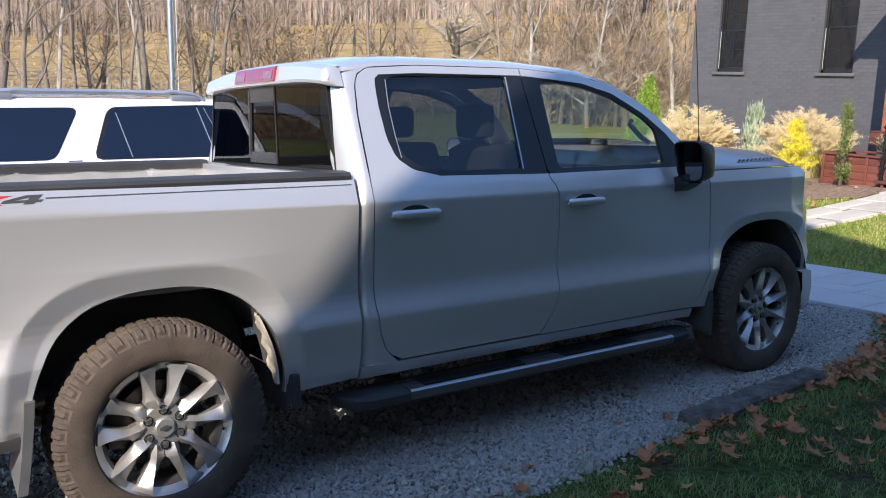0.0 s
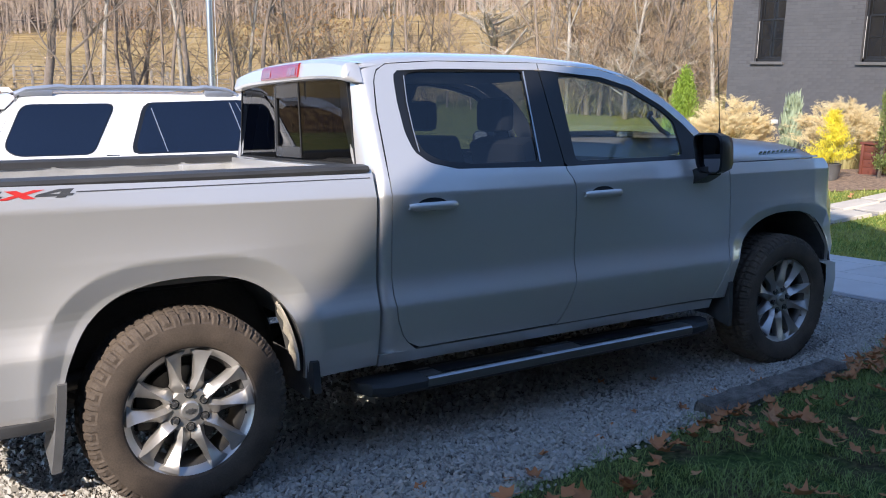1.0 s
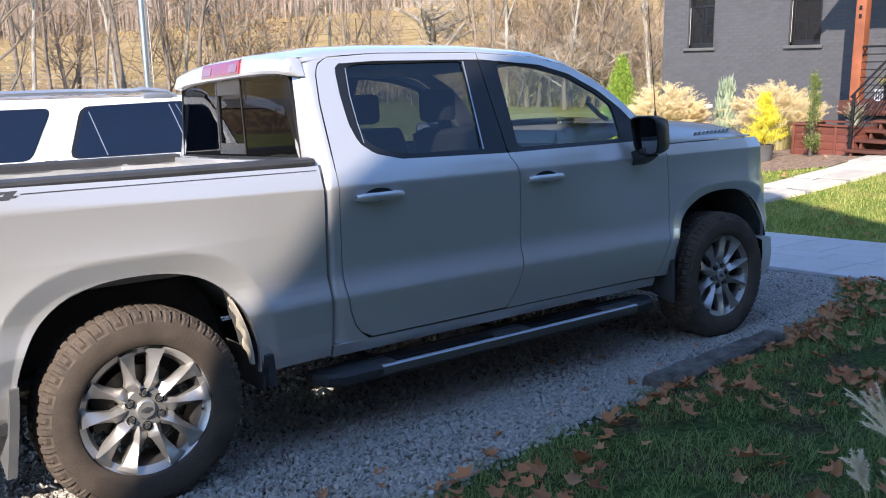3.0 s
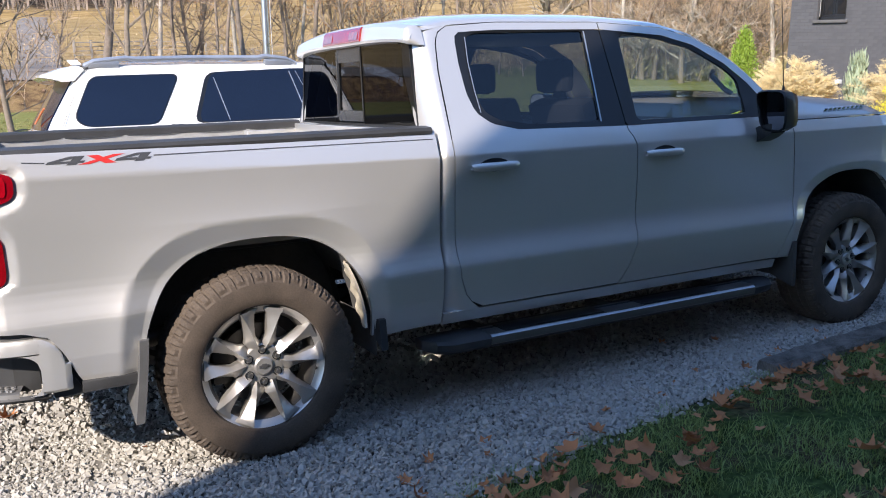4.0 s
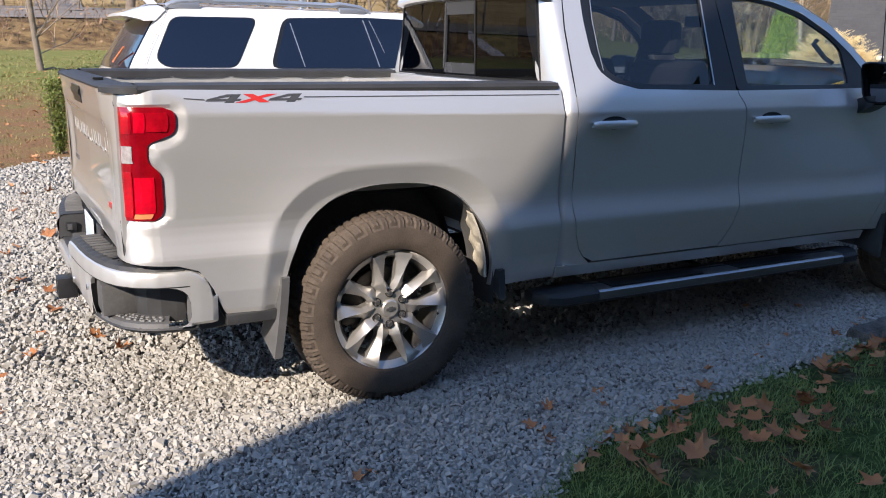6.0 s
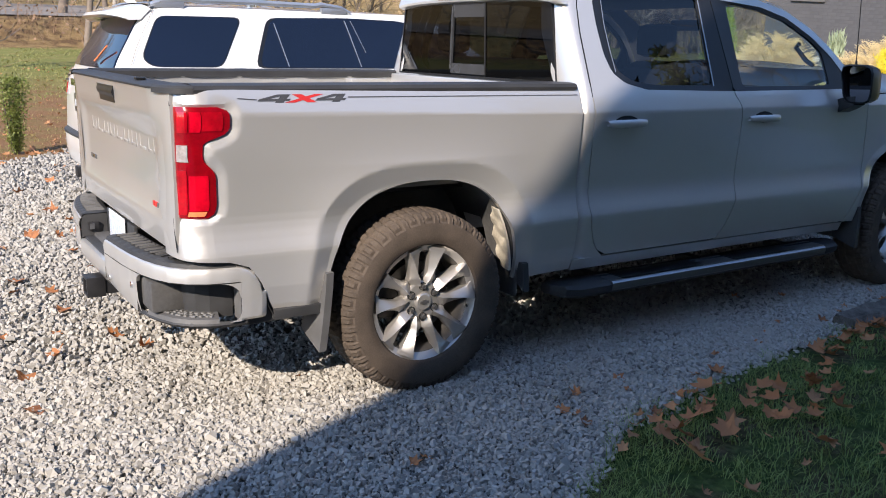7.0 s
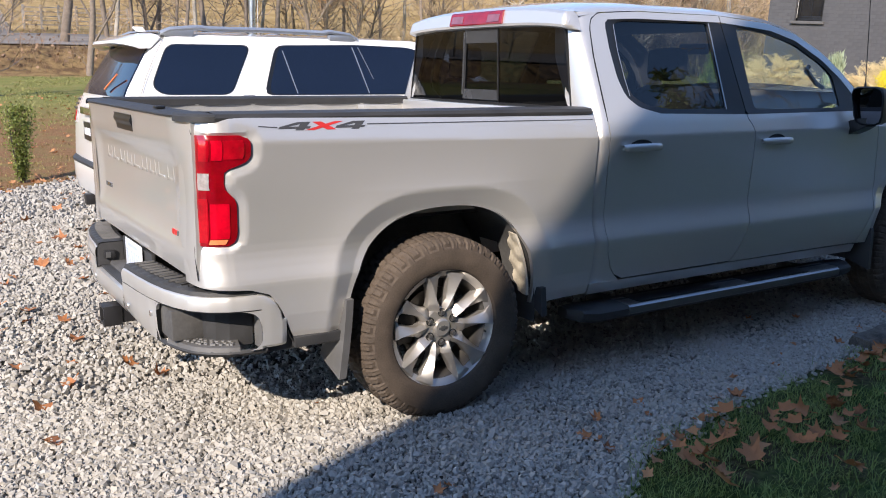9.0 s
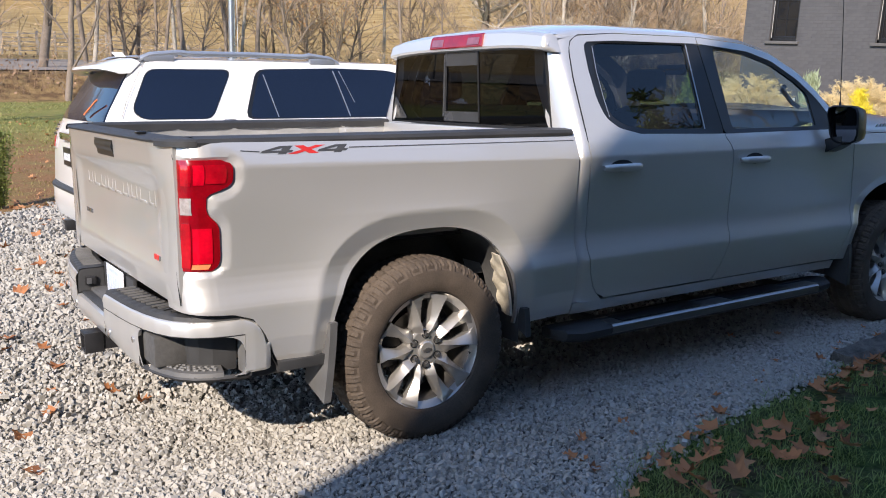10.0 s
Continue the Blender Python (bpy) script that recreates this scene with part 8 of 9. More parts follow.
# ---- gabled house on the near side, whose shadow lies over the truck
near_house = thing("neighbouring_house", "tall gabled dark brick house on the near side", "house")
GY = -6.0
ax, az_ = -3.547, 11.28
lx, rx, ez = -10.16, 3.08, 3.0
bm = bmesh.new()
vs = [bm.verts.new(p) for p in ((lx, GY, -0.5), (rx, GY, -0.5), (rx, GY, ez), (ax, GY, az_), (lx, GY, ez))]
f = bm.faces.new(vs)
r_ = bmesh.ops.extrude_face_region(bm, geom=[f])
bmesh.ops.translate(bm, vec=(0, -0.35, 0), verts=[g for g in r_["geom"] if isinstance(g, bmesh.types.BMVert)])
add_box(bm, lx + 0.3, rx - 0.3, GY - 11, GY - 0.355, -0.5, ez)
part("brick_wall", bm, M["brick"], near_house)
# unseen wing added to keep low sky light off the truck's doors
WZ = 4.3
bm = bmesh.new()
add_box(bm, rx + 0.004, 12.2, GY - 7.0, GY, -0.5, WZ)
part("wing_wall", bm, M["brick"], near_house)
bm = bmesh.new()
for y0 in (GY + 0.25, GY - 7.25):
    bm.faces.new([bm.verts.new(p) for p in ((rx + 0.01, y0, WZ + 0.01), (12.4, y0, WZ + 0.01), (12.4, GY - 3.5, WZ + 1.7), (rx + 0.01, GY - 3.5, WZ + 1.7))])
lip(bm, (0, 0, 0.12))
part("wing_roof", bm, M["shingle"], near_house)
for x0, x1 in ((lx, ax), (rx, ax)):
    bm = bmesh.new()
    bm.faces.new([bm.verts.new(p) for p in ((x0, GY - 0.36, ez - 0.05), (x1, GY - 0.36, az_ - 1.02), (x1, GY - 11.2, az_ - 1.02), (x0, GY - 11.2, ez - 0.05))])
    lip(bm, (0, 0, -0.1))
    part("roof", bm, M["shingle"], near_house)


# ---------------------------------------------------------------- road, trees, distance
M["road"] = mat("road_surface", (0.225, 0.205, 0.185), 0.95, 0, 0.25, 0.8, 30, 0.3, 0.01, spec=0.05)
bm = bmesh.new()
grid(bm, [[(x, y + 0.03 * (x - 2), gz(x, min(y, 44)) + 0.05) for y in (32.0, 35, 38, 41, 44.5)] for x in np.linspace(-70, 14, 36)])
tagged(part("road", bm, M["road"], None), "pale grey country road beyond the lawn", "road", kind="structure")


def from_az(az, d):
    a = radians(az)
    return EYE.x + d * math.cos(a), EYE.y + d * math.sin(a)


bm = bmesh.new()
P = []
for k in range(26):
    d = 44 + k * 4.2
    c = 85.65 - 0.2 * k / 23 - 0.15 * math.sin(k * 0.25)
    hw = 1.32 - 0.62 * k / 23
    P.append([(*from_az(c + s * hw, d), gz(*from_az(c + s * hw, d)) + 0.08) for s in (-1, -0.3, 0.3, 1)])
grid(bm, P)
tagged(part("drive", bm, M["road"], None), "pale drive climbing the hill from the road", "road", kind="structure")

M["bark_grey"] = mat("bark_grey", (0.175, 0.14, 0.11), 0.9, 0, 0.4, 5, 30, 0.6, 0.03, rand=0.35)
M["bark_pale"] = mat("bark_pale", (0.36, 0.325, 0.275), 0.85, 0, 0.35, 4, 25, 0.4, 0.02)
M["twig"] = mat("twig", (0.33, 0.235, 0.15), 0.9, 0, 0.35, 3, 20, rand=0.35)
M["twig_pale"] = mat("twig_pale", (0.43, 0.35, 0.25), 0.9, 0, 0.3, 3, 20, rand=0.35)
M["brown_leaf"] = mat("brown_tree_leaf", (0.30, 0.16, 0.07), 0.8, 0, 0.35, 5, 30, rand=0.5, island=True, col2=(0.42, 0.24, 0.11), backlit=0.3)


def bare_tree(seed, h, r0, spread=0.5, forks=4, bark="bark_grey", low=0.35, lean=0.04, twigs=1.0, leaves=0, shoots=16, wob=0.05, twig_bark="twig"):
    """A leafless tree: an upright trunk, limbs that fork, low side shoots, and a haze of thin twigs."""
    rg = random.Random(seed)
    trunk, limbs = bmesh.new(), bmesh.new()
    tv, tf, lp = [], [], []

    def jig(k):
        return Vector((rg.gauss(0, k), rg.gauss(0, k), rg.gauss(0, k)))

    def twig(p, d, L, w, kids=2):
        s = d.orthogonal().normalized()
        s.rotate(Matrix.Rotation(rg.uniform(0, 6.28), 3, d))
        a = p
        for j in range(2):
            b = a + (d + jig(0.22) + Vector((0, 0, 0.10))).normalized() * L / 2
            k = len(tv)
            w0, w1 = w * (1 - j * 0.42), w * (0.58 - j * 0.42)
            tv.extend([a - s * w0, a + s * w0, b + s * w1, b - s * w1])
            tf.append((k, k + 1, k + 2, k + 3))
            if kids:
                twig(a.lerp(b, 0.8), (d + jig(0.55)).normalized(), L * rg.uniform(0.3, 0.6), w * 0.65, kids - 1)
            a = b
        if leaves:
            lp.append(a)

    def grow(p, d, L, r, depth, into):
        pts, n, dd = [p], (7 if depth == 0 else 4), d.copy()
        k = wob if depth == 0 else 0.16
        for i in range(n):
            dd = (dd + Vector((rg.gauss(0, k), rg.gauss(0, k), 0.05 + rg.gauss(0, 0.04)))).normalized()
            pts.append(pts[-1] + dd * L / n)
        add_tube(into, pts, r, 8 if depth == 0 else (5 if depth == 1 else 3), r * 0.5, cap=False)
        if depth == 0:
            for i in range(shoots):
                t = rg.uniform(0.05, 0.8) * n
                j = min(int(t), n - 1)
                q = pts[j].lerp(pts[j + 1], t - j)
                out = Vector((rg.gauss(0, 1), rg.gauss(0, 1), 0)).normalized()
                e = (out + Vector((0, 0, rg.uniform(0.1, 0.9)))).normalized()
                ln = rg.uniform(0.7, 2.6)
                b = [q]
                for m in range(4):
                    e = (e + jig(0.20) + Vector((0, 0, 0.06))).normalized()
                    b.append(b[-1] + e * ln / 4)
                add_tube(limbs, b, rg.uniform(0.014, 0.03), 3, 0.008, cap=False)
                for m in range(int(2 * twigs) + 2):
                    twig(b[rg.randint(1, 4)], (e + jig(0.6)).normalized(), ln * rg.uniform(0.3, 0.6), 0.010, 1)
        if depth >= 3:
            for i in range(int(2 * twigs)):
                twig(pts[rg.randint(1, n)], (dd + jig(0.5)).normalized(), L * rg.uniform(0.5, 1.1), 0.010, 1)
            return
        for i in range(forks + (1 if depth == 0 else 0)):
            t = rg.uniform(low if depth == 0 else 0.3, 1.0) * n
            j = min(int(t), n - 1)
            q = pts[j].lerp(pts[j + 1], t - j)
            out = Vector((rg.gauss(0, 1), rg.gauss(0, 1), 0)).normalized()
            nd = (dd * rg.uniform(0.5, 1.0) + out * spread * rg.uniform(0.6, 1.6) + Vector((0, 0, 0.12))).normalized()
            grow(q, nd, L * rg.uniform(0.40, 0.62), max(0.012, r * rg.uniform(0.30, 0.48)), depth + 1, limbs)
        if depth:
            for i in range(int(2 * twigs)):
                twig(pts[rg.randint(1, n)], (dd + jig(0.7)).normalized(), rg.uniform(0.5, 1.3), 0.011, 1)

    grow(Vector((0, 0, -0.3)), Vector((rg.gauss(0, lean), rg.gauss(0, lean), 1)).normalized(), h * 0.62, r0, 0, trunk)
    t = thing("bare_tree", "bare grey winter tree beyond the lawn", "tree")
    part("trunk", trunk, M["bark_grey"] if bark == "bark_pale" and wob > 0.06 else M[bark], t, angle=60)
    part("branchwork", limbs, M[bark], t, angle=60)
    mesh_part("crown", tv, tf, M[twig_bark], t)
    if leaves:
        pts = [p + jig(0.2) for p in lp for _ in range(leaves) if rg.random() < 0.6]
        v, f = leaf_cloud(pts, 0.15, seed, 1.5, -0.2)
        mesh_part("foliage", v, f, M["brown_leaf"], t, "clinging brown leaves")
    return t


def plant(t, az, d, turn, s=1.0):
    x, y = from_az(az, d)
    return Matrix.Translation((x, y, gz(x, y))) @ Matrix.Rotation(radians(turn), 4, "Z") @ Matrix.Scale(s, 4)


kinds = [bare_tree(101, 14, 0.13, 0.4, 4, low=0.35), bare_tree(102, 15, 0.11, 0.35, 4, "bark_pale", low=0.3, twig_bark="twig_pale"), bare_tree(103, 11, 0.09, 0.45, 4, low=0.22, lean=0.08, shoots=22),
         bare_tree(104, 14, 0.095, 0.35, 4, low=0.4, shoots=12), bare_tree(105, 8, 0.06, 0.55, 5, low=0.12, lean=0.1, shoots=26, wob=0.1)]
big = bare_tree(110, 15, 0.22, 0.7, 5, low=0.18, lean=0.1, twigs=1.3, wob=0.09)
pale = bare_tree(111, 9, 0.36, 1.3, 7, "bark_pale", low=0.40, lean=0.02, twigs=1.5, shoots=34, wob=0.07, twig_bark="twig_pale")
brown = bare_tree(112, 11, 0.12, 0.5, 4, low=0.18, leaves=1, shoots=20)
tagged(big, "large forked bare tree by the road")
tagged(pale, "big old tree with pale sycamore branches")
tagged(brown, "small tree with clinging brown leaves")
yard = bare_tree(113, 6.5, 0.09, 0.6, 5, low=0.25, lean=0.05, twigs=1.2, shoots=6)
tagged(yard, "small bare tree on the lawn")
rg = random.Random(5)
first = set()
spots = [(0, 79.2, 47, 1.0), (1, 78.8, 47, 1.0), (3, 77.7, 48, 1.0), (0, 76.3, 50, 1.0), (2, 75.3, 47, 0.95), (3, 74.7, 46, 1.05), (1, 74.0, 47, 1.0), (0, 73.5, 45, 1.0), (4, 72.9, 49, 1.1), (3, 71.0, 48, 1.0), (1, 70.2, 50, 1.0), (0, 69.2, 46, 1.0), (3, 67.8, 52, 1.0),
         (2, 66.2, 50, 1.0), (0, 64.8, 55, 0.9), (4, 63.6, 52, 1.1), (3, 62.4, 56, 0.95), (1, 61.0, 54, 0.9), (3, 60.0, 50, 0.9), (4, 58.6, 58, 1.0), (2, 57.4, 52, 0.9), (4, 55.8, 50, 0.8), (0, 51.6, 50, 0.9), (2, 50.4, 48, 1.0), (1, 49.6, 46, 1.0), (4, 48.6, 44, 1.2), (0, 47.6, 46, 1.0),
         (2, 46.8, 43, 1.1), (1, 45.9, 47, 1.0), (4, 45.0, 42, 1.2), (3, 44.1, 44, 1.0), (0, 43.2, 45, 1.0), (2, 42.3, 42, 1.0), (4, 41.4, 40, 1.1), (1, 40.4, 42, 1.0), (4, 46.2, 39, 0.9), (4, 49.0, 38, 0.8), (4, 43.6, 37, 0.8), (4, 50.6, 56, 1.0), (2, 49.3, 54, 1.1), (4, 48.0, 52, 1.2), (3, 47.2, 58, 1.0), (4, 46.5, 50, 1.3), (2, 44.8, 55, 1.1), (4, 42.8, 48, 1.2), (4, 41.0, 50, 1.2), (4, 68.6, 50, 1.2), (4, 76.9, 49, 1.2), (4, 65.4, 52, 1.2), (4, 59.3, 54, 1.2), (4, 84.6, 46, 0.7), (0, 88.5, 50, 1.0), (3, 89.6, 48, 0.9), (1, 91.0, 47, 0.9)]
for k, az, d, s in spots:
    d = max(d, 47) if az < 50 else d
    m = plant(kinds[k], az, d, rg.uniform(0, 360), s * rg.uniform(0.92, 1.08))
    if k in first:
        copy_thing(kinds[k], m)
    else:
        first.add(k)
        kinds[k].matrix_world = m
for t, az, d, s in ((big, 81.9, 39.5, 0.9), (pale, 54.7, 56, 1.0), (brown, 67.0, 47, 0.95), (yard, 87.3, 25.5, 1.0)):
    t.matrix_world = plant(t, az, d, rg.uniform(0, 360), s)
for az, d, turn, sc in ((64.2, 50, 130, 0.9), (76.9, 49, 40, 0.9), (70.4, 52, 290, 0.9), (47.9, 50, 75, 0.9)):
    copy_thing(brown, plant(brown, az, d, turn, sc))
copy_thing(big, plant(big, 80.9, 33.0, 75, 0.62))
for i in range(10):                                                   # row of trees along the road to the west
    copy_thing(kinds[i % 5], plant(kinds[i % 5], 98 + 6.2 * i, 42 + 3 * (i % 3), 77 * i, 1.0))
copy_thing(pale, plant(pale, 48.3, 47, 200, 0.5))
copy_thing(pale, plant(pale, 45.9, 45, 80, 0.45))
copy_thing(pale, plant(pale, 43.4, 47, 150, 0.5))

# brush along the bank and the wood's edge: tangles of thin stems
def brush(name, label, spots, n, h, material, seed, leafy=0.0):
    rg = random.Random(seed)
    tv, tf = [], []
    for i in range(n):
        az0, az1, d0, d1 = rg.choice(spots)
        x, y = from_az(rg.uniform(az0, az1), rg.uniform(d0, d1))
        p = Vector((x, y, gz(x, y) - 0.05))
        L = h * rg.uniform(0.35, 1.2)
        d = Vector((rg.gauss(0, 0.3), rg.gauss(0, 0.3), 1)).normalized()
        w = 0.0075 * rg.uniform(0.6, 1.5) * (0.7 + h * 0.22)
        side = Vector((rg.gauss(0, 1), rg.gauss(0, 1), 0)).normalized()
        stack = [(p, d, L, w, 0)]
        while stack:
            a, d, ln, w0, depth = stack.pop()
            for j in range(3 if depth < 2 else 2):
                d = (d + Vector((rg.gauss(0, 0.25), rg.gauss(0, 0.25), rg.gauss(0.05, 0.15)))).normalized()
                e = a + d * ln / (3 if depth < 2 else 2)
                k = len(tv)
                u, v_ = side * w0 * (1 - 0.27 * j), side * w0 * (0.73 - 0.27 * j)
                tv += [a - u, a + u, e + v_, e - v_]
                tf.append((k, k + 1, k + 2, k + 3))
                if depth < 2:
                    for q in range(2 - depth):
                        stack.append((e, (d + Vector((rg.gauss(0, 0.6), rg.gauss(0, 0.6), rg.gauss(0, 0.3)))).normalized(), ln * rg.uniform(0.3, 0.6), w0 * 0.6, depth + 1))
                elif leafy and rg.random() < leafy:
                    k = len(tv)
                    u = Vector((rg.gauss(0, 1), rg.gauss(0, 1), rg.gauss(0, 1))).normalized() * 0.06
                    v_ = u.orthogonal().normalized() * 0.05
                    tv += [e, e + u + v_, e + u * 2, e + u - v_]
                    tf.append((k, k + 1, k + 2, k + 3))
                a = e
    me = bpy.data.meshes.new(name)
    me.from_pydata([tuple(v) for v in tv], [], tf)
    me.materials.append(material)
    return tagged(new(name, me), label, "brush", kind="stuff")


M["brush"] = mat("brush_stem", (0.20, 0.135, 0.088), 0.9, 0, 0.4, 0.6, 8, rand=0.5, island=True, col2=(0.42, 0.30, 0.20))
M["brush_gold"] = mat("brush_gold", (0.30, 0.20, 0.10), 0.9, 0, 0.4, 0.6, 8, rand=0.5, island=True, col2=(0.52, 0.38, 0.22))
M["brush_bank"] = mat("brush_bank", (0.13, 0.075, 0.048), 0.9, 0, 0.4, 0.6, 8, rand=0.5, island=True, col2=(0.30, 0.19, 0.115))
M["brush_green"] = mat("brush_green", (0.16, 0.16, 0.05), 0.9, 0, 0.4, 0.6, 8, rand=0.5, island=True, col2=(0.32, 0.28, 0.11))
brush("bank_brush", "brown tangled brush on the bank below the road", ((70, 150, 33.2, 36.0),), 1100, 0.7, M["brush_bank"], 71, 0.03)
brush("roadside_brush", "dry golden brush beyond the road", ((60, 88, 49, 56), (48, 66, 50, 60)), 900, 1.5, M["brush_gold"], 72, 0.12)
brush("wood_brush", "reddish bare thicket beside the house", ((38, 51, 48, 66),), 1150, 4.2, M["brush"], 73, 0.04)
brush("wood_brush", "pale bare thicket beside the house", ((38, 50.5, 47, 60),), 480, 4.2, M["brush_gold"], 74, 0.0)
brush("wood_brush", "greenish undergrowth below the thicket", ((38, 50, 46, 50),), 500, 1.2, M["brush_green"], 75, 0.08)
# far wood over the field: thin trunks against the hill
def far_wood(n, seed):
    rg = random.Random(seed)
    tv, tf = [], []
    for i in range(n):
        az = rg.uniform(34, 100)
        d = 172 + 75 * rg.random() ** 1.6
        x, y = from_az(az, d)
        if y < 60:
            continue
        z = gz(x, y) - 0.3
        H = rg.uniform(9, 19)
        w = rg.uniform(0.05, 0.15)
        t = math.atan2(y - EYE.y, x - EYE.x) + math.pi / 2
        s = Vector((math.cos(t), math.sin(t), 0))
        b = Vector((x, y, z))
        lean = s * rg.gauss(0, 0.5)
        k = len(tv)
        tv += [b - s * w, b + s * w, b + s * w * 0.3 + lean + Vector((0, 0, H)), b - s * w * 0.3 + lean + Vector((0, 0, H))]
        tf.append((k, k + 1, k + 2, k + 3))
        for j in range(14):
            u = rg.uniform(0.15, 1)
            p = b + lean * u + Vector((0, 0, H * u))
            e = p + s * rg.gauss(0, 2.4) + Vector((0, rg.gauss(0, 1.0), rg.uniform(0.4, 3.0)))
            k = len(tv)
            ww = w * 0.45
            tv += [p, p + Vector((0, 0, ww * 2)), e, p - s * ww]
            tf.append((k, k + 1, k + 2, k + 3))
    me = bpy.data.meshes.new("far_wood")
    me.from_pydata([tuple(v) for v in tv], [], tf)
    me.materials.append(M["far_bark"])
    return tagged(new("far_wood", me), "grey-brown leafless wood on the hill", "woodland", kind="stuff")


M["far_bark"] = mat("far_bark", (0.12, 0.085, 0.062), 0.95, 0, 0.45, 0.2, 3, rand=0.6, island=True, col2=(0.36, 0.28, 0.22))
far_wood(5000, 81)

# wood and evergreens beyond the lawn on the near side
def side_wood(n, seed):
    rg = random.Random(seed)
    pts = []
    for i in range(90):
        az = rg.uniform(-100, 12)
        d = rg.uniform(58, 74)
        x, y = from_az(az, d)
        if y > -20:
            continue
        H, w = rg.uniform(7, 13), rg.uniform(2.0, 3.6)
        for j in range(n):
            u = rg.random()
            pts.append(Vector((x + rg.gauss(0, w * (1.05 - u)), y + rg.gauss(0, w * (1.05 - u)), gz(x, y) + 0.3 + H * u)))
    v, f = leaf_cloud(pts, 1.1, seed, 1.8, 0.3)
    me = bpy.data.meshes.new("side_wood")
    me.from_pydata([tuple(p) for p in v], [], f)
    me.materials.append(M["side_leaf"])
    return tagged(new("side_wood", me), "dull green and brown wood beyond the near lawn", "woodland", kind="stuff")


M["side_leaf"] = mat("side_wood_leaf", (0.05, 0.06, 0.025), 0.8, 0, 0.4, 0.3, 3, rand=0.5, island=True, col2=(0.17, 0.14, 0.07))
side_wood(170, 83)


def pine_wood(n, seed):
    """Unseen evergreens, as side windows mirror trees; placed to darken the doors' reflections."""
    rg = random.Random(seed)
    pts, stems = [], bmesh.new()
    for i in range(34):
        x, y = from_az(rg.uniform(-44, -10), rg.uniform(23, 38))
        if y > -12.5:
            continue
        H, w = rg.uniform(11, 16), rg.uniform(1.8, 2.8)
        z0 = gz(x, y)
        add_tube(stems, [(x, y, z0 - 0.2), (x + 0.1, y, z0 + H * 0.5), (x, y, z0 + H * 0.95)], 0.2, 6, 0.03)
        for j in range(n):
            u = rg.random() ** 1.3
            a, q = rg.uniform(0, 6.283), w * (1.02 - u) * math.sqrt(rg.random())
            pts.append(Vector((x + q * math.cos(a), y + q * math.sin(a), z0 + 0.6 + H * u)))
    v, f = leaf_cloud(pts, 0.75, seed, 2.4, -0.1)
    k = len(v)
    stems.verts.index_update()
    v += [p.co.copy() for p in stems.verts]
    f += [tuple(k + p.index for p in g.verts) for g in stems.faces]
    stems.free()
    me = bpy.data.meshes.new("pine_wood")
    me.from_pydata([tuple(p) for p in v], [], f)
    me.materials.append(M["pine_leaf"])
    return tagged(new("pine_wood", me), "unseen dark green pines that darken the truck's reflections", "woodland", kind="stuff")


M["pine_leaf"] = mat("pine_needles", (0.03, 0.045, 0.018), 0.8, 0, 0.4, 0.3, 3, rand=0.5, island=True, col2=(0.09, 0.095, 0.045))
pine_wood(620, 87)

# evergreens and a bare tree on the lawn beside the near house
def conifer(x, y, h, rad, seed):
    rg = random.Random(seed)
    t = thing("evergreen_tree", "tall dark green conifer on the near lawn", "tree", on_ground(x, y), "near conifers")
    tube("trunk", [(0, 0, -0.1), (0.05, 0, h * 0.5), (0, 0.05, h * 0.98)], 0.16, M["bark"], t, 8, 0.02)
    boughs = bmesh.new()
    pts = []
    for i in range(70):
        z = h * (0.10 + 0.88 * i / 70)
        a, L = rg.uniform(0, 6.28), rad * (1.02 - z / h) * rg.uniform(0.7, 1.15) + 0.1
        e = Vector((math.cos(a) * L, math.sin(a) * L, z - 0.18 * L))
        add_tube(boughs, [(0, 0, z), e * 0.5 + Vector((0, 0, z * 0.5 + 0.05)), e], 0.03, 4, 0.008, cap=False)
        for j in range(int(70 * L) + 20):
            u = rg.random() ** 0.7
            pts.append(Vector((0, 0, z)).lerp(e, u) + Vector((rg.gauss(0, 0.13), rg.gauss(0, 0.13), rg.gauss(-0.05, 0.08))))
    part("bough_frame", boughs, M["bark"], t)
    v, f = leaf_cloud(pts, 0.20, seed, 3.2, -0.1)
    mesh_part("foliage", v, f, M["box_leaf"], t)


for x, y, h, rad, seed in ((14.0, -8.0, 10.5, 2.3, 201), (17.2, -10.2, 12.0, 2.6, 202), (14.6, -13.0, 11.0, 2.4, 203), (6.5, -16.4, 10.5, 2.2, 204)):
    conifer(x, y, h, rad, seed)
for k, x, y, s_ in ((2, 12.6, -5.6, 0.8), (4, 13.4, -4.9, 0.8)):
    copy_thing(kinds[k], Matrix.Translation((x, y, gz(x, y))) @ Matrix.Rotation(radians(70 * k), 4, "Z") @ Matrix.Scale(s_, 4))

# flag pole, power pole, fence, small bare items
M["pole_metal"] = mat("pole_metal", (0.55, 0.56, 0.58), 0.3, 0.9, 0.06, 3, 60)
px, py = from_az(72.1, 21.5)
pole = thing("flag_pole", "tall brushed metal flag pole on the lawn", "flag pole", Matrix.Translation((px, py, gz(px, py))))
bm = bmesh.new()
revolve(bm, [(0.002, 0.05), (0.20, 0.05), (0.20, -0.05)], 20, axis="Z")
part("base", bm, M["sill"], pole)
tube("shaft", [(0, 0, 0.0), (0, 0, 11)], 0.088, M["pole_metal"], pole, 16, 0.05)
bm = bmesh.new()
r_ = bmesh.ops.create_uvsphere(bm, u_segments=16, v_segments=10, radius=0.09)
bmesh.ops.translate(bm, vec=(0, 0, 11.05), verts=bm.verts)
part("ball", bm, M["pole_metal"], pole)
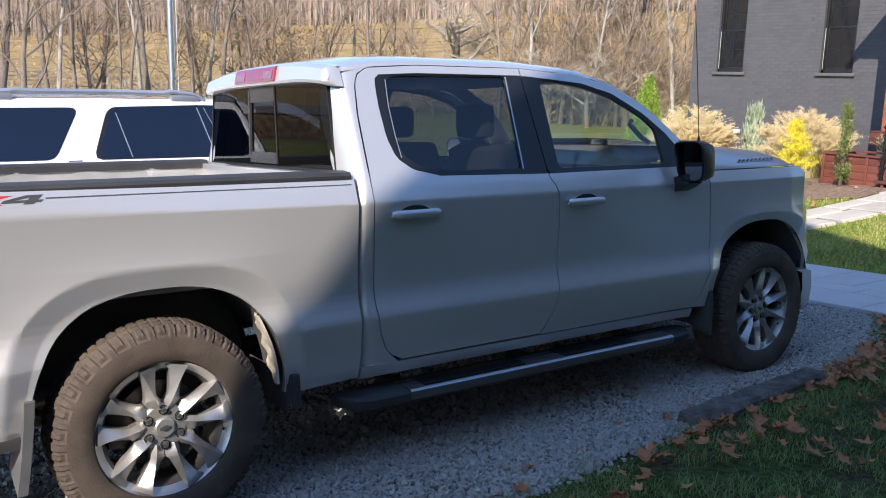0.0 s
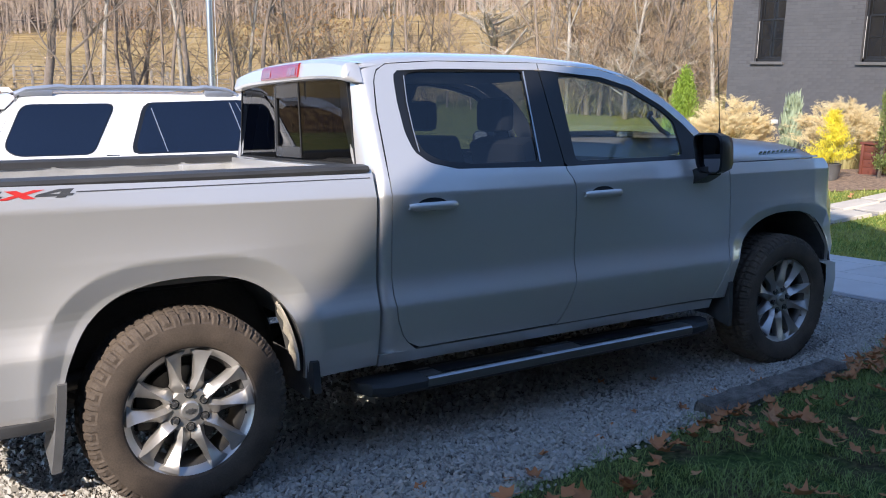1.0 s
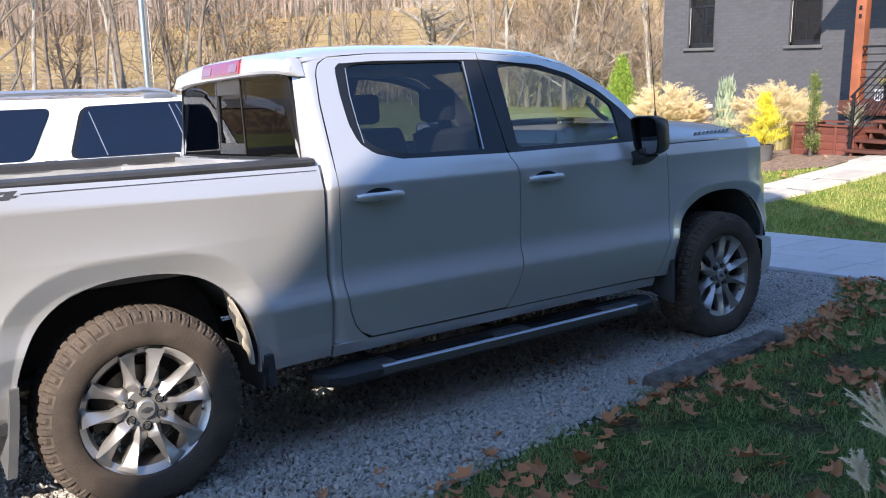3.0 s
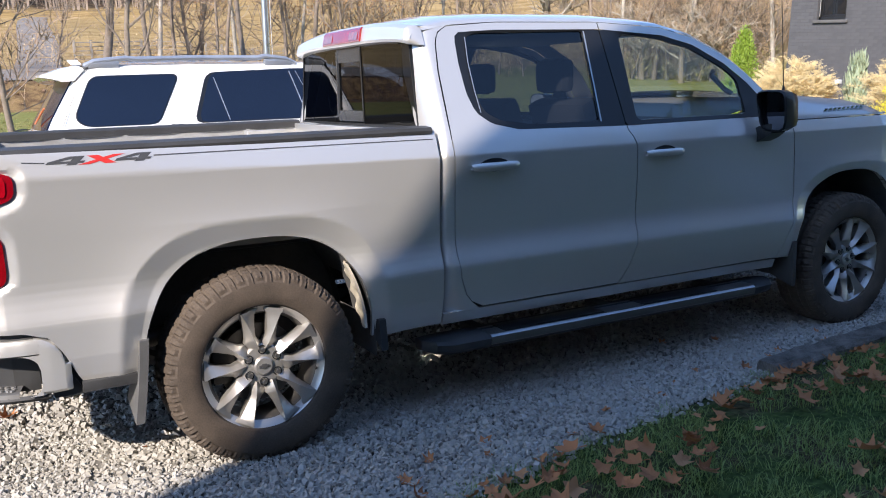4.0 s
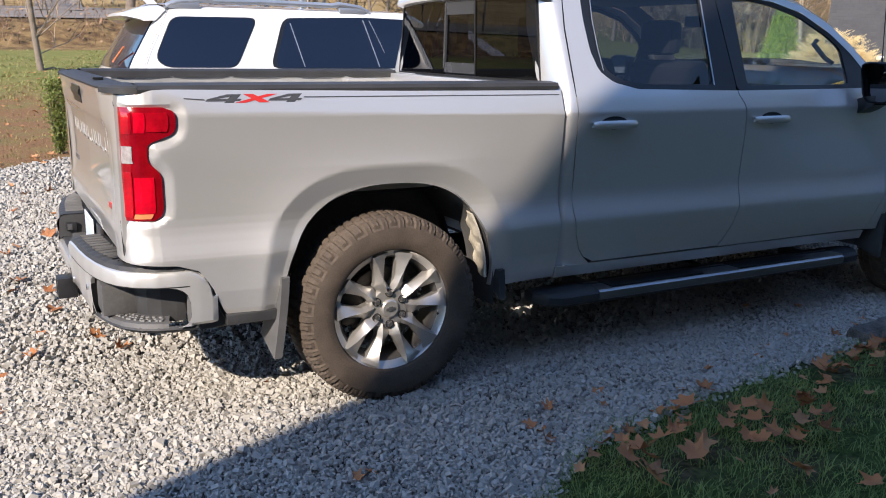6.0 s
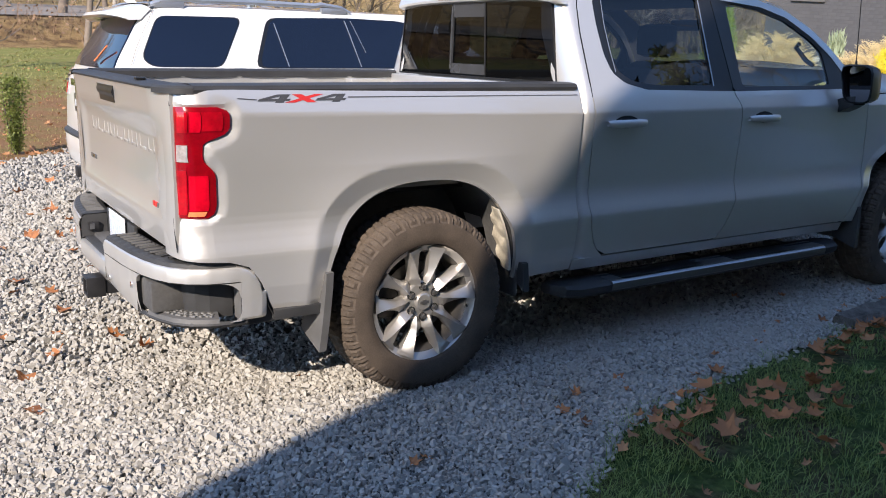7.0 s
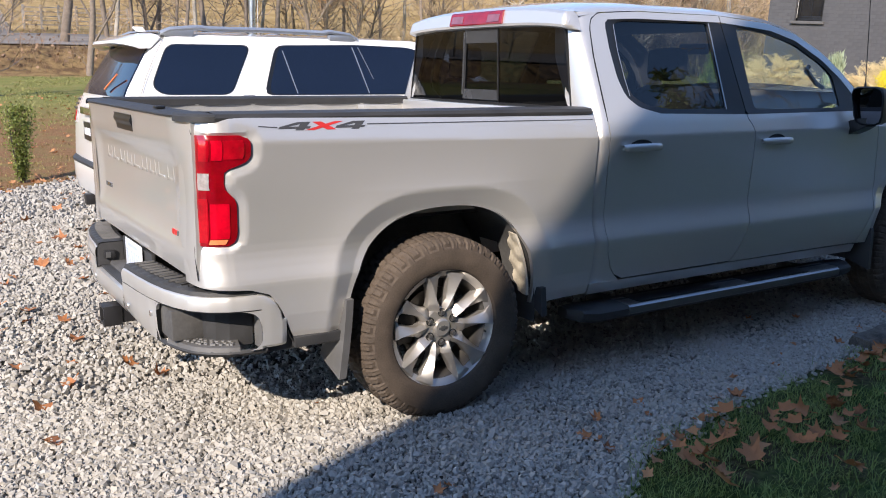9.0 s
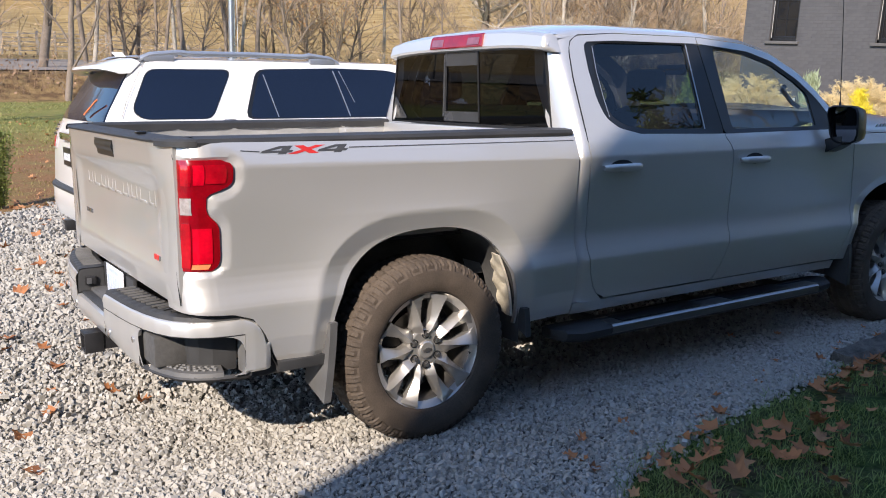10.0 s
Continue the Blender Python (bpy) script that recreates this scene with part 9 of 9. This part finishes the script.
tube("halyard", [(0.13, -0.02, 0.8), (0.11, -0.02, 10.9)], 0.006, M["plate"], pole, 4)
px, py = from_az(50.75, 60)
util = thing("utility_pole", "pale wooden utility pole with a crossarm", "utility pole", Matrix.Translation((px, py, gz(px, py))))
tube("shaft", [(0, 0, -0.2), (0, 0, 10)], 0.16, M["bark_pale"], util, 10, 0.12)
tube("ground_rod", [(-0.5, 0.1, -0.2), (-0.5, 0.1, 3.0)], 0.09, M["bark_pale"], util, 8, 0.08)
boxed("crossarm", (-1.1, 1.1, -0.06, 0.06, 4.05, 4.16), M["bark_pale"], util, 0.01)
M["wire"] = mat("wire", (0.03, 0.03, 0.03), 0.6, 0, 0.1, 5, 50)
wires = thing("overhead_wires", "thin overhead power lines across the field", "power line")
for k in (0, 1):
    a = from_az(50.75, 60)
    b = from_az(95, 78)
    pts = []
    for t in np.linspace(0, 1, 24):
        x, y = a[0] + (b[0] - a[0]) * t, a[1] + (b[1] - a[1]) * t
        pts.append((x, y, 4.3 + 0.9 * k - 3.2 * t * (1 - t)))
    tube("wire", pts, 0.014, M["wire"], wires, 4)
M["fence_wood"] = mat("fence_wood", (0.26, 0.235, 0.205), 0.9, 0, 0.3, 4, 40, 0.4, 0.01, rand=0.3)
fence = thing("wooden_fence", "grey weathered rail fence beyond the road", "fence")
prev = None
for i in range(15):
    az = 83.5 - i * 0.95
    x, y = from_az(az, 56 + 0.2 * i)
    z = gz(x, y)
    boxed("post", (x - 0.07, x + 0.07, y - 0.07, y + 0.07, z - 0.1, z + 1.35), M["fence_wood"], fence, 0.01)
    if prev and i != 8:
        for k in range(5):
            tube("rail", [(prev[0], prev[1], prev[2] + 0.25 + 0.24 * k), (x, y, z + 0.25 + 0.24 * k)], 0.045, M["fence_wood"], fence, 4)
    prev = (x, y, z)
# clipped box columns at the edge of the gravel
def box_column(x, y, h, seed):
    rg = random.Random(seed)
    t = thing("box_shrub", "clipped narrow boxwood column at the gravel edge", "shrub", on_ground(x, y), "boxwood columns")
    stems = bmesh.new()
    pts = []
    for k in range(6):
        a, r_ = rg.uniform(0, 6.28), 0.11 * math.sqrt(rg.random())
        bx, by = math.cos(a) * r_, math.sin(a) * r_
        add_tube(stems, [(bx * 0.3, by * 0.3, 0), (bx, by, h * 0.5), (bx * 1.2, by * 1.2, h * 0.95)], 0.014, 5, 0.005)
        for j in range(760):
            z = h * (0.06 + 0.94 * rg.random())
            w = 0.125 * (0.35 + 0.65 * min(1, z / (h * 0.7)))
            pts.append(Vector((bx * (0.4 + 0.8 * z / h) + rg.gauss(0, w * 0.5), by * (0.4 + 0.8 * z / h) + rg.gauss(0, w * 0.5), min(z + rg.gauss(0, 0.02), h * rg.uniform(0.96, 1.02)))))
    part("stem", stems, M["bark"], t)
    v, f = leaf_cloud(pts, 0.030, seed, 1.5, 0.4)
    mesh_part("foliage", v, f, M["box_leaf"], t)


box_column(-0.50, 8.56, 1.02, 91)
box_column(1.0, 10.3, 0.98, 92)
box_column(2.4, 11.7, 0.95, 93)

def near_head(v, f, base, d, L, rg):
    """A plume close by: curling tassels along the axis, each with a fringe of short pale hairs."""
    side = d.orthogonal().normalized()
    for i in range(26):
        o = side.copy()
        o.rotate(Matrix.Rotation(rg.uniform(0, 6.28), 3, d))
        s0, ln, out = rg.uniform(0.10, 0.5), L * rg.uniform(0.34, 0.56), rg.uniform(0.02, 0.16)
        p = base + d * L * s0
        w_ = (d + o * out).normalized()
        n = 20
        for j in range(n):
            w_ = (w_ + o * 0.012 + Vector((rg.gauss(0, 0.09), rg.gauss(0, 0.09), -0.008 + rg.gauss(0, 0.06)))).normalized()
            q = p + w_ * ln / n
            e = w_.orthogonal().normalized() * 0.0005
            k = len(v)
            v += [p - e, p + e, q + e, q - e]
            f.append((k, k + 1, k + 2, k + 3))
            for c in range(9):
                h = (Vector((rg.gauss(0, 1), rg.gauss(0, 1), rg.gauss(0, 1))).normalized() + w_ * 0.15) * rg.uniform(0.002, 0.0058)
                g = h.orthogonal().normalized() * 0.00036
                k = len(v)
                m_ = p.lerp(q, rg.random())
                v += [m_ - g, m_ + g, m_ + h]
                f.append((k, k + 1, k + 2))
            p = q


# dry plume grass beside the camera's way
def near_plumes():
    rg = random.Random(97)
    t = thing("feather_grass", "tall dry plume grass close by in the lawn", "ornamental grass", on_ground(NP[0], NP[1]))
    o = Vector((NP[0], NP[1], gz(*NP) - 0.01))
    heads = [(x, y, z, dx, dy, dz, L * 0.8) for x, y, z, dx, dy, dz, L in NEAR_PLUMES[:4]] + [(x + 0.014, y - 0.012, z, dx, dy, dz, L) for x, y, z, dx, dy, dz, L in NEAR_PLUMES[4:]]
    for x, y, z, dx, dy, dz, L in heads[4:10]:
        for k in range(4):
            heads.append((x + rg.uniform(0.01, 0.11), y - rg.uniform(0.0, 0.07), z + rg.uniform(-0.12, 0.05), dx + rg.gauss(0, 0.02), dy + rg.gauss(0, 0.02), dz, L * rg.uniform(0.9, 1.4)))
    for x, y, z, dx, dy, dz, L in heads:
        tip = Vector((x, y, z)) - o
        d = Vector((dx, dy, dz)).normalized()
        base = tip - d * L
        v, f = [], []
        near_head(v, f, base - d * L * 0.4, d, L * 1.4, rg)
        mesh_part("plume", v, f, M["near_plume"], t, "feathery cream plume")
        tube("stalk", [(rg.uniform(-0.05, 0.05), rg.uniform(-0.05, 0.05), 0), base.lerp(Vector((0, 0, 0)), 0.4) + Vector((0, 0, 0.1)), base, base + d * L * 0.8], 0.0024, M["straw"], t, 5, 0.001)
    v, f = [], []
    for i in range(170):
        a = rg.uniform(0, 6.28)
        out, hh = rg.uniform(0.05, 0.35), rg.uniform(0.45, 0.95)
        k = len(v)
        for j in range(5):
            s = j / 4
            rr = 0.04 + out * s ** 1.8
            w = 0.004 * (1 - 0.8 * s)
            v += [(rr * math.cos(a) - math.sin(a) * w, rr * math.sin(a) + math.cos(a) * w, hh * (1.5 * s - 0.6 * s * s) / 0.9), (rr * math.cos(a) + math.sin(a) * w, rr * math.sin(a) - math.cos(a) * w, hh * (1.5 * s - 0.6 * s * s) / 0.9)]
        f += [(k + 2 * j, k + 2 * j + 1, k + 2 * j + 3, k + 2 * j + 2) for j in range(4)]
    mesh_part("blade_tuft", v, f, M["straw"], t)


NP = (0.12, -4.02)
NEAR_PLUMES = ((-0.085, -3.910, 1.496, -0.01, 0.05, 0.08, 0.094), (-0.115, -3.918, 1.431, 0.01, 0.03, 0.04, 0.047), (-0.055, -3.970, 1.469, 0.01, 0.03, 0.06, 0.068), (-0.046, -3.921, 1.405, -0.00, 0.06, 0.06, 0.082), (-0.027, -3.960, 1.564, -0.00, 0.05, 0.09, 0.099), (-0.003, -3.963, 1.502, -0.00, 0.06, 0.07, 0.094), (0.011, -3.997, 1.600, 0.01, 0.04, 0.10, 0.104), (-0.045, -3.991, 1.457, 0.00, 0.05, 0.05, 0.072), (-0.036, -4.014, 1.425, 0.00, 0.05, 0.05, 0.071), (0.019, -4.018, 1.544, 0.01, 0.04, 0.09, 0.095))
near_plumes()


# ---- courses of painted brick on the front of the house
def brick_data(w):
    bm = bmesh.new()
    add_box(bm, -0.0018, 0.004, -w / 2, w / 2, -0.033, 0.033)
    for v in bm.verts:
        if v.co.x < 0:
            v.co.y *= 1 - 0.006 / w
            v.co.z *= 0.93
    me = bpy.data.meshes.new("brick")
    bm.to_mesh(me)
    bm.free()
    me.materials.append(M["brick_piece"])
    return me


M["brick_piece"] = mat("painted_brick_face", (0.078, 0.078, 0.083), 0.72, 0, 0.16, 3, 60, 0.5, 0.004, rand=0.3, col2=(0.094, 0.094, 0.099))
M["brick_rest"] = mat("painted_brick_rest", (0.078, 0.078, 0.083), 0.72, 0, 0.16, 3, 60, 0.5, 0.004, rand=0.3, island=True, col2=(0.094, 0.094, 0.099))
wall = next(o for o in house.children if o.name.startswith("brick_wall"))
whole, cut = brick_data(0.209), brick_data(0.205)
rg = random.Random(301)
v, f = [], []
single = 0
for i in range(66):
    z = -0.26 + 0.072 * i
    for j in range(58):
        y = -2.88 + 0.215 * j + (0.1075 if i % 2 else 0.0)
        if y > 9.44:
            continue
        if any(y0 - 0.18 < y < y1 + 0.18 and ZB - 0.12 < z < ZT + 0.04 for y0, y1 in WINS) or (1.6 < y < 4.24 and z < PZ + 0.04) or (2.78 < y < 4.09 and z < PZ + 2.36):
            continue
        x = XF - rg.uniform(0.0, 0.0012)
        if single < 300 and 4.9 < y < 8.1 and 1.05 < z < 2.6:
            single += 1
            ob = new("brick", whole if rg.random() < 0.7 else cut)
            ob.parent = wall
            ob.location = (x, y, z)
        else:
            k = len(v)
            for a in (-1, 1):
                for b in (-1, 1):
                    v += [(x - 0.0018, y + a * 0.1020, z + b * 0.0305), (x + 0.003, y + a * 0.1045, z + b * 0.0330)]
            f += [(k, k + 4, k + 6, k + 2), (k, k + 1, k + 5, k + 4), (k + 2, k + 6, k + 7, k + 3), (k, k + 2, k + 3, k + 1), (k + 4, k + 5, k + 7, k + 6)]
rest = mesh_part("brickwork", v, f, M["brick_rest"], wall)
rest["kind"] = "stuff"
